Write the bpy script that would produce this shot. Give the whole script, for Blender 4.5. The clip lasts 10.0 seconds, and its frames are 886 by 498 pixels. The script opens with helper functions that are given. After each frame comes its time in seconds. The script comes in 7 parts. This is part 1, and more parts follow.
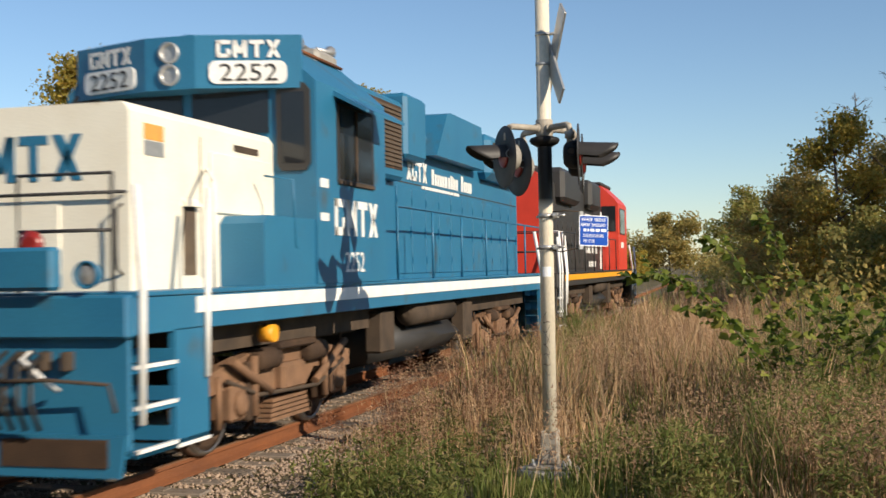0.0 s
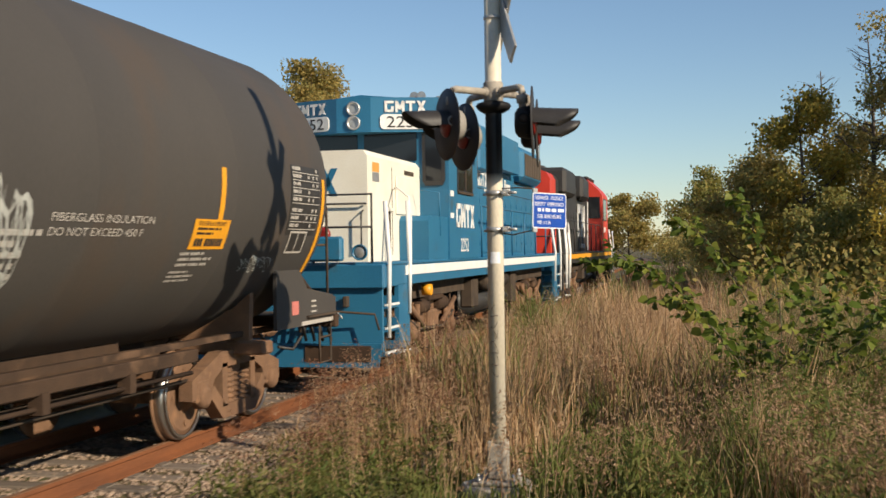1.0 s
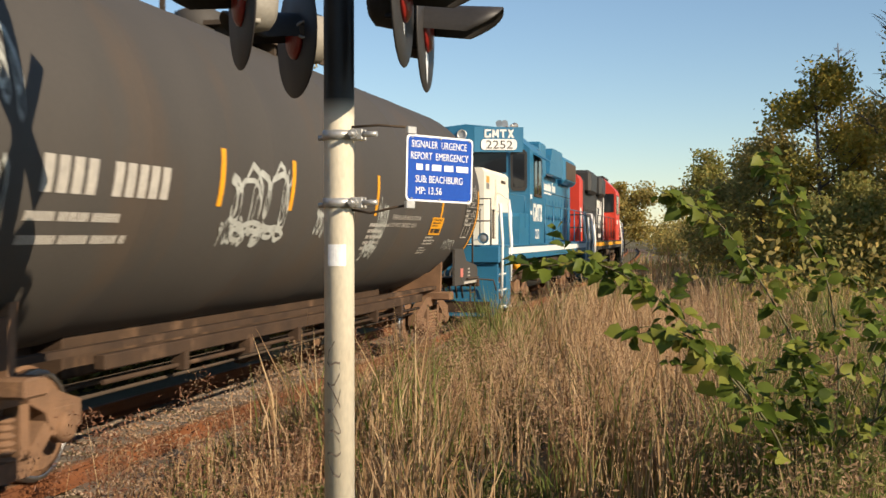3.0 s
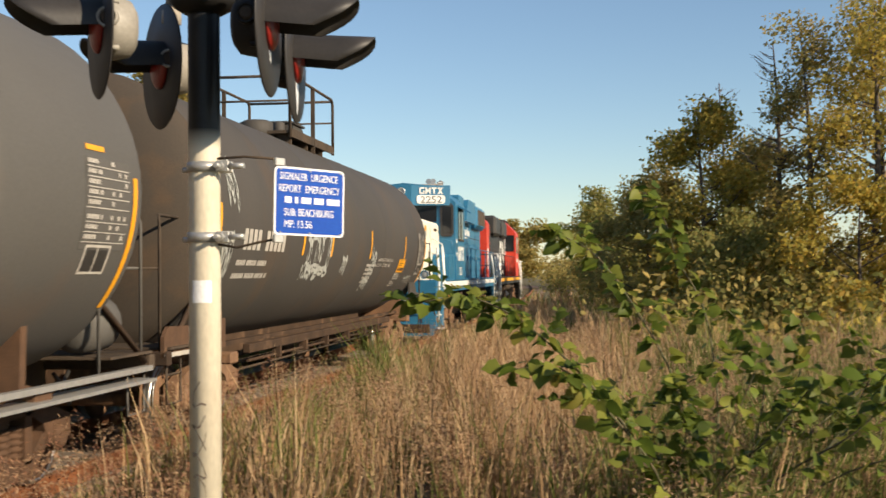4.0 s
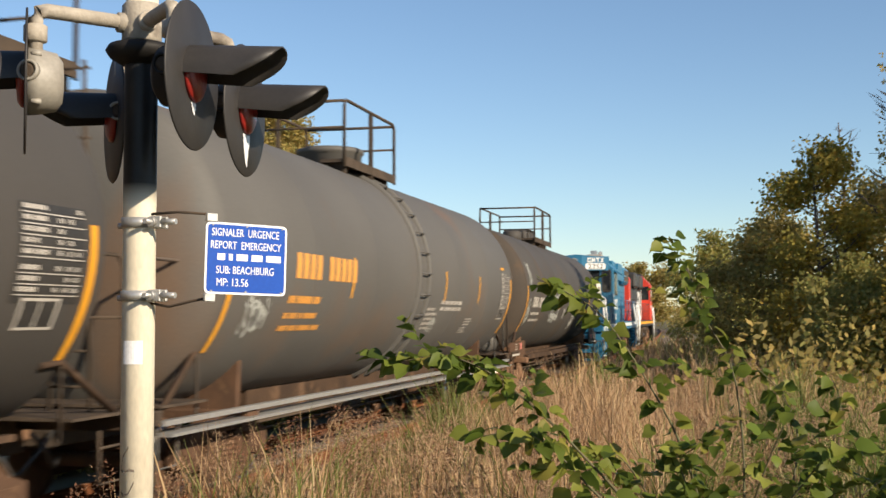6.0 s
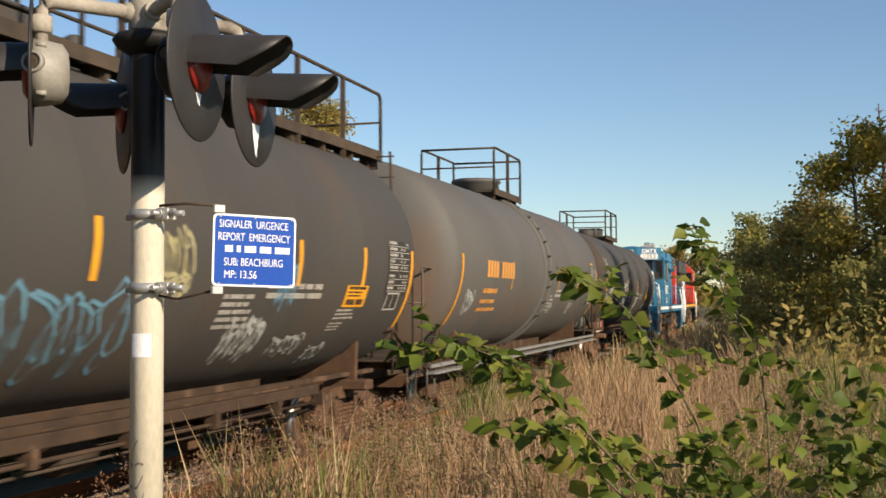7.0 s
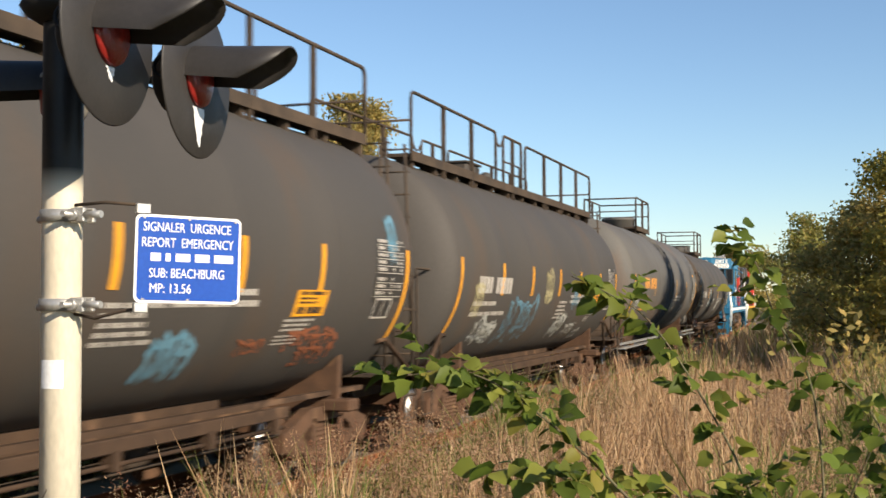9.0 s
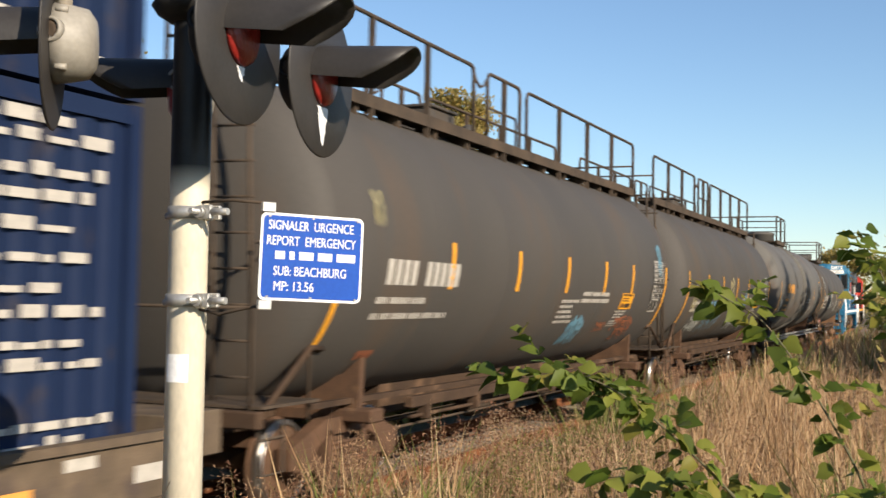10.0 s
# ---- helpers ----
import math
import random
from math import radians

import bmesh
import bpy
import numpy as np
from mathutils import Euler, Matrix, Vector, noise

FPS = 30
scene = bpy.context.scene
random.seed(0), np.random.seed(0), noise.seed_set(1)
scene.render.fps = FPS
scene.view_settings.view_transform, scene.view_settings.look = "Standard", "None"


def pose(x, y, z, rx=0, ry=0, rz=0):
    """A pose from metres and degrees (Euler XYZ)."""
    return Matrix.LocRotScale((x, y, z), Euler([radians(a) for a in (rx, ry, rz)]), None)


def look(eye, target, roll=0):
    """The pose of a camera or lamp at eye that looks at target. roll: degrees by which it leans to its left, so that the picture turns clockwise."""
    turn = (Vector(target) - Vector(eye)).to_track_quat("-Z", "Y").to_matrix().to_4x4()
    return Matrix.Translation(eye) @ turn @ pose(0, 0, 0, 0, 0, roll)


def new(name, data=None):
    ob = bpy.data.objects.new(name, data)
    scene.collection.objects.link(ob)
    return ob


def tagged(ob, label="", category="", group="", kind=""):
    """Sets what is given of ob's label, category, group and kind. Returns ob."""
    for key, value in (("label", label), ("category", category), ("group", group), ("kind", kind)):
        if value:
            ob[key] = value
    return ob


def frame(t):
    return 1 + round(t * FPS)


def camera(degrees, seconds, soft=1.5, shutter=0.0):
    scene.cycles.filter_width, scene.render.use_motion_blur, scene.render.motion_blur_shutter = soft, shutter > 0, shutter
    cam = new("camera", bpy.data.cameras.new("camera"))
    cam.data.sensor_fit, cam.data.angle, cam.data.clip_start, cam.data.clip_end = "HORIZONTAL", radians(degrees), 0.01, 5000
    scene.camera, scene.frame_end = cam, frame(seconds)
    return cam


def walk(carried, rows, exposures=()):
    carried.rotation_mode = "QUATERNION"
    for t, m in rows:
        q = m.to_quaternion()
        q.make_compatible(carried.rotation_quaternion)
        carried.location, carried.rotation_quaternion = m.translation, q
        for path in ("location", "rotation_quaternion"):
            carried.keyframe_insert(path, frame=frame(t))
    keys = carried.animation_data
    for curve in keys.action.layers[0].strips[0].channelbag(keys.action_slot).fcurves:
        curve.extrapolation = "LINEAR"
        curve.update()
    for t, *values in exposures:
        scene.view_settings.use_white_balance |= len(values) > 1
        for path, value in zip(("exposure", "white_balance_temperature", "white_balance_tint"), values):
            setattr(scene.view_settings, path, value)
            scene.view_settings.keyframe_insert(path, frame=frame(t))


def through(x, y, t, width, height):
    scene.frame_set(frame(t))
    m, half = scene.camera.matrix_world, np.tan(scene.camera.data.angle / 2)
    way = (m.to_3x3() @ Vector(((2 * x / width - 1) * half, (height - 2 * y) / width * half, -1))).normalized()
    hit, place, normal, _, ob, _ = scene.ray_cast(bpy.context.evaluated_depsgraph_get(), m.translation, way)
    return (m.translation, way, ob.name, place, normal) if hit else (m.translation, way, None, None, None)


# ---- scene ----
# ---------- camera ----------
cam = camera(40.94, 10.0, soft=1.5, shutter=0.35)


def aim(x, y, z, yaw, pitch, roll):
    """Eye, turn to the left of the track's direction, tilt up and lean, in degrees."""
    a, b = radians(yaw), radians(pitch)
    way = Vector((-math.sin(a) * math.cos(b), math.cos(a) * math.cos(b), math.sin(b)))
    eye = Vector((x, y, z))
    return look(eye, eye + way, roll)


CAMERA_ROWS = [
    (0, 6.300, -11.703, 1.796, 15.54, 0.96, -1.04),
    (0.5, 6.190, -11.745, 1.823, 13.98, 0.50, -0.91),
    (1, 6.100, -10.102, 1.835, 13.62, -0.02, -0.82),
    (1.5, 6.018, -8.222, 1.843, 14.51, -0.71, -0.66),
    (2, 6.020, -8.226, 1.837, 13.32, -1.10, -0.34),
    (2.2, 6.001, -7.240, 1.841, 14.15, -1.08, 0.27),
    (3.3, 5.870, -5.223, 1.830, 13.09, -0.46, -0.32),
    (3.5, 5.909, -5.188, 1.822, 12.64, -0.25, -0.59),
    (4, 5.958, -5.127, 1.821, 8.37, 1.19, -0.48),
    (4.5, 6.071, -5.103, 1.828, 7.13, 0.72, 2.72),
    (5, 6.185, -4.754, 1.854, 8.88, 4.47, -0.90),
    (5.5, 6.425, -4.539, 1.865, 11.75, 3.85, -0.36),
    (5.7, 6.554, -4.654, 1.878, 13.05, 3.64, -0.02),
    (6.8, 6.845, -4.570, 1.931, 16.98, 2.49, -1.17),
    (7, 6.797, -4.531, 1.933, 16.58, 2.49, -0.29),
    (7.5, 6.718, -3.514, 1.996, 19.13, 1.68, 0.23),
    (8, 6.810, -3.535, 1.988, 17.57, 1.89, -0.58),
    (8.5, 6.808, -3.558, 1.994, 18.23, 2.38, -0.23),
    (9, 6.789, -3.555, 1.995, 19.08, 2.57, -0.29),
    (9.5, 6.721, -3.553, 2.004, 21.48, 2.63, 0.43),
    (10, 6.699, -3.565, 2.023, 23.77, 2.28, 1.02),
]
EXPOSURES = [(0, 0.36, 6500, 10), (0.5, 0.34, 6550, 10), (1, 0.26, 6700, 10), (2, 0.42, 6700, 10), (3.5, 0.48, 7100, 10), (4.5, 0.56, 7100, 10), (5.5, 0.6, 6800, 10), (7, 0.4, 6700, 10), (7.5, 0.48, 6700, 10), (8, 0.5, 6600, 10), (8.5, 0.64, 6600, 10), (10, 0.62, 6500, 10)]
walk(cam, [(r[0], aim(*r[1:])) for r in CAMERA_ROWS], EXPOSURES)

# ---------- sky and sun ----------
SUN_WAY = Vector((-2.65, 1.32, -1.44)).normalized()
world = bpy.data.worlds.new("sky")
scene.world = world
world.use_nodes = True
wn = world.node_tree.nodes
sky = wn.new("ShaderNodeTexSky")
sky.sky_type = "NISHITA"
sky.sun_disc = False
sky.sun_elevation = radians(26)
sky.sun_rotation = radians(116)
sky.air_density = 1.0
sky.dust_density = 0.05
sky.ozone_density = 3.6
wn["Background"].inputs["Strength"].default_value = 0.097
world.node_tree.links.new(sky.outputs[0], wn["Background"].inputs["Color"])
sun_data = bpy.data.lights.new("sun", "SUN")
sun_data.energy, sun_data.angle, sun_data.color = 5.0, radians(0.6), (1.0, 0.87, 0.69)
sun = new("sun", sun_data)
sun.matrix_world = look((30, -14, 20), Vector((30, -14, 20)) + SUN_WAY)


# ---------- materials ----------
def rgba(c):
    return (c[0], c[1], c[2], 1.0)


def surface(name, base, second=None, rough=0.6, metal=0.0, scale=3.0, amount=0.5, grain=60.0, bump=0.15, spec=0.5,
            dirt=None, dirt_scale=1.2, dirt_from=0.55, stretch=(1, 1, 1), vary=0.0, coat=0.0):
    """Paint, metal, stone or wood: two tones over a coarse pattern, patches of dirt, a fine grain in colour and relief."""
    m = bpy.data.materials.new(name)
    m.use_nodes = True
    nt, nd = m.node_tree, m.node_tree.nodes
    link = nt.links.new
    bsdf = nd["Principled BSDF"]
    tc = nd.new("ShaderNodeTexCoord")
    mp = nd.new("ShaderNodeMapping")
    mp.inputs["Scale"].default_value = stretch
    link(tc.outputs["Object"], mp.inputs["Vector"])
    n1 = nd.new("ShaderNodeTexNoise")
    n1.inputs["Scale"].default_value, n1.inputs["Detail"].default_value = scale, 6
    n2 = nd.new("ShaderNodeTexNoise")
    n2.inputs["Scale"].default_value, n2.inputs["Detail"].default_value = grain, 3
    for n in (n1, n2):
        link(mp.outputs[0], n.inputs["Vector"])
    second = second or tuple(v * 0.7 for v in base)
    ramp = nd.new("ShaderNodeValToRGB")
    ramp.color_ramp.elements[0].position, ramp.color_ramp.elements[1].position = 0.5 - amount / 2, 0.5 + amount / 2
    ramp.color_ramp.elements[0].color, ramp.color_ramp.elements[1].color = rgba(base), rgba(second)
    link(n1.outputs["Fac"], ramp.inputs[0])
    colour = ramp.outputs[0]
    if dirt:
        n3 = nd.new("ShaderNodeTexNoise")
        n3.inputs["Scale"].default_value, n3.inputs["Detail"].default_value = dirt_scale, 8
        link(mp.outputs[0], n3.inputs["Vector"])
        r3 = nd.new("ShaderNodeValToRGB")
        r3.color_ramp.elements[0].position, r3.color_ramp.elements[1].position = dirt_from, dirt_from + 0.15
        link(n3.outputs["Fac"], r3.inputs[0])
        mx = nd.new("ShaderNodeMix")
        mx.data_type = "RGBA"
        link(r3.outputs[0], mx.inputs["Factor"])
        link(colour, mx.inputs["A"])
        mx.inputs["B"].default_value = rgba(dirt)
        colour = mx.outputs["Result"]
    hsv = nd.new("ShaderNodeHueSaturation")
    mr = nd.new("ShaderNodeMapRange")
    mr.inputs["To Min"].default_value, mr.inputs["To Max"].default_value = 0.8, 1.2
    link(n2.outputs["Fac"], mr.inputs["Value"])
    value = mr.outputs[0]
    if vary:
        info = nd.new("ShaderNodeObjectInfo")
        geo = nd.new("ShaderNodeNewGeometry")
        add = nd.new("ShaderNodeMath")
        add.operation = "ADD"
        link(info.outputs["Random"], add.inputs[0])
        link(geo.outputs["Random Per Island"], add.inputs[1])
        m2 = nd.new("ShaderNodeMapRange")
        m2.inputs["From Max"].default_value = 2.0
        m2.inputs["To Min"].default_value, m2.inputs["To Max"].default_value = 1 - vary, 1 + vary
        link(add.outputs[0], m2.inputs["Value"])
        mul = nd.new("ShaderNodeMath")
        mul.operation = "MULTIPLY"
        link(value, mul.inputs[0])
        link(m2.outputs[0], mul.inputs[1])
        value = mul.outputs[0]
    link(value, hsv.inputs["Value"])
    link(colour, hsv.inputs["Color"])
    link(hsv.outputs[0], bsdf.inputs["Base Color"])
    bsdf.inputs["Roughness"].default_value, bsdf.inputs["Metallic"].default_value = rough, metal
    bsdf.inputs["Specular IOR Level"].default_value = spec
    bsdf.inputs["Coat Weight"].default_value = coat
    bp = nd.new("ShaderNodeBump")
    bp.inputs["Strength"].default_value, bp.inputs["Distance"].default_value = bump, 0.01
    link(n2.outputs["Fac"], bp.inputs["Height"])
    link(bp.outputs[0], bsdf.inputs["Normal"])
    return m


def leafage(name, tones, rough=0.6, through=0.35):
    """Leaves and blades: each island takes one of the tones; some light passes through."""
    m = bpy.data.materials.new(name)
    m.use_nodes = True
    nt, nd = m.node_tree, m.node_tree.nodes
    link = nt.links.new
    bsdf = nd["Principled BSDF"]
    geo = nd.new("ShaderNodeNewGeometry")
    ramp = nd.new("ShaderNodeValToRGB")
    ramp.color_ramp.interpolation = "LINEAR"
    while len(ramp.color_ramp.elements) < len(tones):
        ramp.color_ramp.elements.new(0.5)
    for i, c in enumerate(tones):
        ramp.color_ramp.elements[i].position = i / (len(tones) - 1)
        ramp.color_ramp.elements[i].color = rgba(c)
    link(geo.outputs["Random Per Island"], ramp.inputs[0])
    tc = nd.new("ShaderNodeTexCoord")
    n = nd.new("ShaderNodeTexNoise")
    n.inputs["Scale"].default_value, n.inputs["Detail"].default_value = 1.3, 4
    link(tc.outputs["Object"], n.inputs["Vector"])
    mr = nd.new("ShaderNodeMapRange")
    mr.inputs["To Min"].default_value, mr.inputs["To Max"].default_value = 0.6, 1.4
    link(n.outputs["Fac"], mr.inputs["Value"])
    hsv = nd.new("ShaderNodeHueSaturation")
    link(mr.outputs[0], hsv.inputs["Value"])
    link(ramp.outputs[0], hsv.inputs["Color"])
    link(hsv.outputs[0], bsdf.inputs["Base Color"])
    bsdf.inputs["Roughness"].default_value = rough
    bsdf.inputs["Specular IOR Level"].default_value = 0.2
    tr = nd.new("ShaderNodeBsdfTranslucent")
    link(hsv.outputs[0], tr.inputs["Color"])
    mix = nd.new("ShaderNodeMixShader")
    mix.inputs["Fac"].default_value = through
    link(bsdf.outputs[0], mix.inputs[1])
    link(tr.outputs[0], mix.inputs[2])
    link(mix.outputs[0], nd["Material Output"].inputs["Surface"])
    return m


M_BLUE = surface("blue_paint", (0.018, 0.125, 0.235), (0.024, 0.15, 0.26), 0.42, scale=1.5, dirt=(0.06, 0.085, 0.1), dirt_scale=1.6, dirt_from=0.6, bump=0.05)
M_CREAM = surface("cream_paint", (0.82, 0.78, 0.66), (0.74, 0.68, 0.55), 0.5, scale=2.0, dirt=(0.45, 0.36, 0.24), dirt_scale=2.5, dirt_from=0.68, bump=0.05)
M_WHITE = surface("white_paint", (0.8, 0.79, 0.75), (0.68, 0.66, 0.62), 0.55, scale=4.0, bump=0.05)
M_RED = surface("red_paint", (0.62, 0.05, 0.025), (0.5, 0.04, 0.02), 0.45, scale=2.0, bump=0.05)
M_BLACK = surface("black_paint", (0.022, 0.021, 0.02), (0.04, 0.036, 0.032), 0.55, scale=2.0, bump=0.08)
M_DARK = surface("dark_underframe", (0.045, 0.036, 0.029), (0.095, 0.068, 0.048), 0.85, scale=3.0, bump=0.3, spec=0.12)
M_GLASS = surface("dark_glass", (0.012, 0.014, 0.017), (0.02, 0.022, 0.025), 0.08, scale=1.0, bump=0.0)
M_TANK = surface("grey_tank_paint", (0.047, 0.0415, 0.036), (0.061, 0.0525, 0.0445), 0.74, scale=0.9, dirt=(0.066, 0.049, 0.036), dirt_scale=1.1, dirt_from=0.53, bump=0.06, stretch=(1, 1, 0.3))
M_HEAD = surface("rust_washed_tank_head", (0.066, 0.05, 0.037), (0.052, 0.043, 0.035), 0.8, scale=1.2, dirt=(0.076, 0.052, 0.035), dirt_scale=2.2, dirt_from=0.5, bump=0.08, spec=0.2)
M_TANK_PALE = surface("pale_grey_tank_paint", (0.1, 0.093, 0.083), (0.08, 0.073, 0.064), 0.7, scale=0.8, dirt=(0.125, 0.08, 0.052), dirt_scale=0.6, dirt_from=0.57, bump=0.04, stretch=(1, 0.6, 0.6))
M_RUST = surface("brown_rusty_steel", (0.24, 0.135, 0.078), (0.13, 0.078, 0.05), 0.9, scale=4.0, dirt=(0.3, 0.165, 0.09), dirt_scale=4, dirt_from=0.6, bump=0.5, spec=0.12)
M_RAIL = surface("orange_rusty_rail", (0.22, 0.082, 0.034), (0.14, 0.058, 0.03), 0.85, scale=6.0, stretch=(1, 0.2, 1), bump=0.3, spec=0.12)
M_RAILTOP = surface("worn_rail_head", (0.22, 0.12, 0.07), (0.17, 0.085, 0.045), 0.75, 0.0, scale=6.0, stretch=(1, 0.1, 1), bump=0.05, spec=0.12)
M_STEEL = surface("bright_wheel_steel", (0.5, 0.48, 0.45), (0.36, 0.33, 0.3), 0.3, 0.9, scale=5.0, bump=0.05)
M_GALV = surface("galvanised_steel", (0.52, 0.51, 0.49), (0.4, 0.39, 0.37), 0.42, 0.6, scale=14.0, bump=0.1)
M_YELLOW = surface("yellow_reflective_tape", (0.8, 0.36, 0.015), (0.7, 0.3, 0.02), 0.5, scale=8.0, bump=0.02)
M_ORANGE = surface("faded_orange_paint", (0.75, 0.33, 0.06), (0.6, 0.28, 0.07), 0.6, scale=8.0, bump=0.02)
M_DECAL = surface("faded_white_lettering", (0.5, 0.46, 0.4), (0.36, 0.33, 0.29), 0.65, scale=12.0, bump=0.02)
M_SPRAY = surface("pale_spray_paint", (0.46, 0.47, 0.43), (0.3, 0.3, 0.27), 0.7, scale=9.0, bump=0.02)
M_SPRAY_BLUE = surface("light_blue_spray_paint", (0.1, 0.26, 0.36), (0.13, 0.22, 0.27), 0.7, scale=9.0, bump=0.02)
M_SPRAY_YELLOW = surface("dull_yellow_spray_paint", (0.42, 0.36, 0.16), (0.36, 0.32, 0.2), 0.7, scale=9.0, bump=0.02)
M_SPRAY_RED = surface("orange_red_spray_paint", (0.3, 0.09, 0.035), (0.19, 0.075, 0.04), 0.7, scale=9.0, bump=0.02)
M_POLE = surface("cream_painted_mast", (0.7, 0.63, 0.5), (0.62, 0.54, 0.41), 0.5, scale=5.0, dirt=(0.4, 0.32, 0.22), dirt_scale=5, dirt_from=0.66, bump=0.08, stretch=(1, 1, 0.4))
M_SIGNBLACK = surface("matt_black_signal_paint", (0.011, 0.0105, 0.01), (0.019, 0.017, 0.016), 0.6, scale=8.0, bump=0.05, spec=0.25)
M_LENS = surface("red_signal_lens", (0.26, 0.02, 0.016), (0.19, 0.014, 0.011), 0.3, scale=30.0, bump=0.3)
M_SIGNBLUE = surface("blue_sign_face", (0.006, 0.058, 0.33), (0.008, 0.07, 0.37), 0.5, scale=5.0, bump=0.01, spec=0.2)
M_SIGNWHITE = surface("white_sign_film", (0.82, 0.82, 0.82), (0.74, 0.74, 0.74), 0.4, scale=9.0, bump=0.01)
M_CONCRETE = surface("weathered_concrete", (0.42, 0.38, 0.32), (0.3, 0.27, 0.23), 0.9, scale=8.0, bump=0.5)
M_TIE = surface("weathered_tie_wood", (0.2, 0.165, 0.13), (0.13, 0.1, 0.08), 0.9, scale=5.0, stretch=(0.4, 3, 3), bump=0.5, vary=0.3, spec=0.12)
M_STONE = surface("ballast_stone", (0.38, 0.285, 0.21), (0.25, 0.18, 0.13), 0.9, scale=20.0, bump=0.4, vary=0.45, spec=0.12)
M_BALLAST = surface("ballast_bed", (0.28, 0.2, 0.145), (0.17, 0.12, 0.09), 0.95, scale=14.0, grain=40, bump=1.0, spec=0.12)
M_SOIL = surface("dry_field_soil", (0.17, 0.13, 0.08), (0.1, 0.09, 0.045), 0.95, scale=0.6, grain=12, dirt=(0.09, 0.1, 0.035), dirt_scale=0.25, bump=1.0, spec=0.12)
M_BARK = surface("grey_brown_bark", (0.13, 0.105, 0.085), (0.075, 0.06, 0.05), 0.9, scale=9.0, stretch=(1, 1, 0.3), bump=0.6)
M_STEM = surface("bush_stem", (0.12, 0.085, 0.05), (0.09, 0.1, 0.04), 0.8, scale=9.0, bump=0.3)
M_CONTAINER = surface("dark_blue_container_paint", (0.006, 0.014, 0.046), (0.009, 0.019, 0.052), 0.65, scale=1.5, dirt=(0.035, 0.03, 0.035), dirt_scale=2, dirt_from=0.58, bump=0.05, spec=0.2)
M_GRIME = surface("oily_grimy_steel", (0.08, 0.049, 0.031), (0.04, 0.027, 0.02), 0.85, scale=2.5, dirt=(0.15, 0.09, 0.055), dirt_scale=2.2, dirt_from=0.56, bump=0.4, spec=0.12)
M_DISC = surface("sun_faded_black_disc", (0.026, 0.024, 0.023), (0.04, 0.036, 0.034), 0.5, scale=5.0, bump=0.06, spec=0.35)
M_PINK = surface("faded_red_reflector", (0.62, 0.2, 0.17), (0.5, 0.16, 0.13), 0.5, scale=8)
M_CAST = surface("weathered_base_casting", (0.42, 0.37, 0.3), (0.27, 0.235, 0.19), 0.75, scale=9, dirt=(0.16, 0.13, 0.1), dirt_scale=7, dirt_from=0.55, bump=0.3)
M_RUST_DARK = surface("dark_rusty_truck_steel", (0.13, 0.072, 0.043), (0.065, 0.04, 0.028), 0.9, scale=4.0, dirt=(0.18, 0.105, 0.06), dirt_scale=4, dirt_from=0.6, bump=0.5, spec=0.12)
M_ALU = surface("aluminium_paint", (0.34, 0.315, 0.27), (0.24, 0.22, 0.19), 0.55, scale=9, bump=0.08)
M_TAN = surface("dirty_tan_sill_paint", (0.15, 0.11, 0.075), (0.085, 0.064, 0.045), 0.8, scale=5, dirt=(0.08, 0.06, 0.05), dirt_scale=3, bump=0.3, spec=0.12)


def mast_shade():
    """Black for the signal lights' shade painted on the mast, fading to cream below."""
    m = surface("mast_shade_black", (0.011, 0.0105, 0.01), (0.019, 0.017, 0.016), 0.45, scale=8.0, bump=0.05, spec=0.3)
    nd, link = m.node_tree.nodes, m.node_tree.links.new
    bsdf = nd["Principled BSDF"]
    black = bsdf.inputs["Base Color"].links[0].from_socket
    tc, xyz, mr, mx = nd.new("ShaderNodeTexCoord"), nd.new("ShaderNodeSeparateXYZ"), nd.new("ShaderNodeMapRange"), nd.new("ShaderNodeMix")
    link(tc.outputs["Object"], xyz.inputs[0])
    link(xyz.outputs["Z"], mr.inputs["Value"])
    mr.inputs["From Min"].default_value, mr.inputs["From Max"].default_value = 2.385, 2.48
    mx.data_type = "RGBA"
    link(mr.outputs[0], mx.inputs["Factor"])
    mx.inputs["A"].default_value = rgba((0.66, 0.59, 0.46))
    link(black, mx.inputs["B"])
    link(mx.outputs["Result"], bsdf.inputs["Base Color"])
    return m


M_MAST_SHADE = mast_shade()
L_DRY = leafage("dry_grass", [(0.23, 0.125, 0.062), (0.46, 0.29, 0.15), (0.58, 0.4, 0.22), (0.3, 0.17, 0.09), (0.68, 0.5, 0.3), (0.19, 0.115, 0.05)], 0.75, 0.3)
L_GREEN = leafage("green_grass", [(0.1, 0.14, 0.025), (0.15, 0.19, 0.045), (0.24, 0.24, 0.08), (0.12, 0.13, 0.03)], 0.65, 0.35)
L_PLUME = leafage("dry_seed_heads", [(0.36, 0.22, 0.13), (0.46, 0.31, 0.19), (0.27, 0.155, 0.09), (0.4, 0.26, 0.155)], 0.85, 0.35)
L_WEED = leafage("red_brown_weeds", [(0.2, 0.085, 0.05), (0.28, 0.14, 0.085), (0.17, 0.09, 0.055)], 0.8, 0.3)
L_BUSH = leafage("bush_leaves", [(0.045, 0.07, 0.012), (0.12, 0.17, 0.026), (0.19, 0.24, 0.04), (0.06, 0.09, 0.016), (0.3, 0.31, 0.06), (0.075, 0.11, 0.018), (0.16, 0.2, 0.033), (0.28, 0.24, 0.05)], 0.5, 0.48)
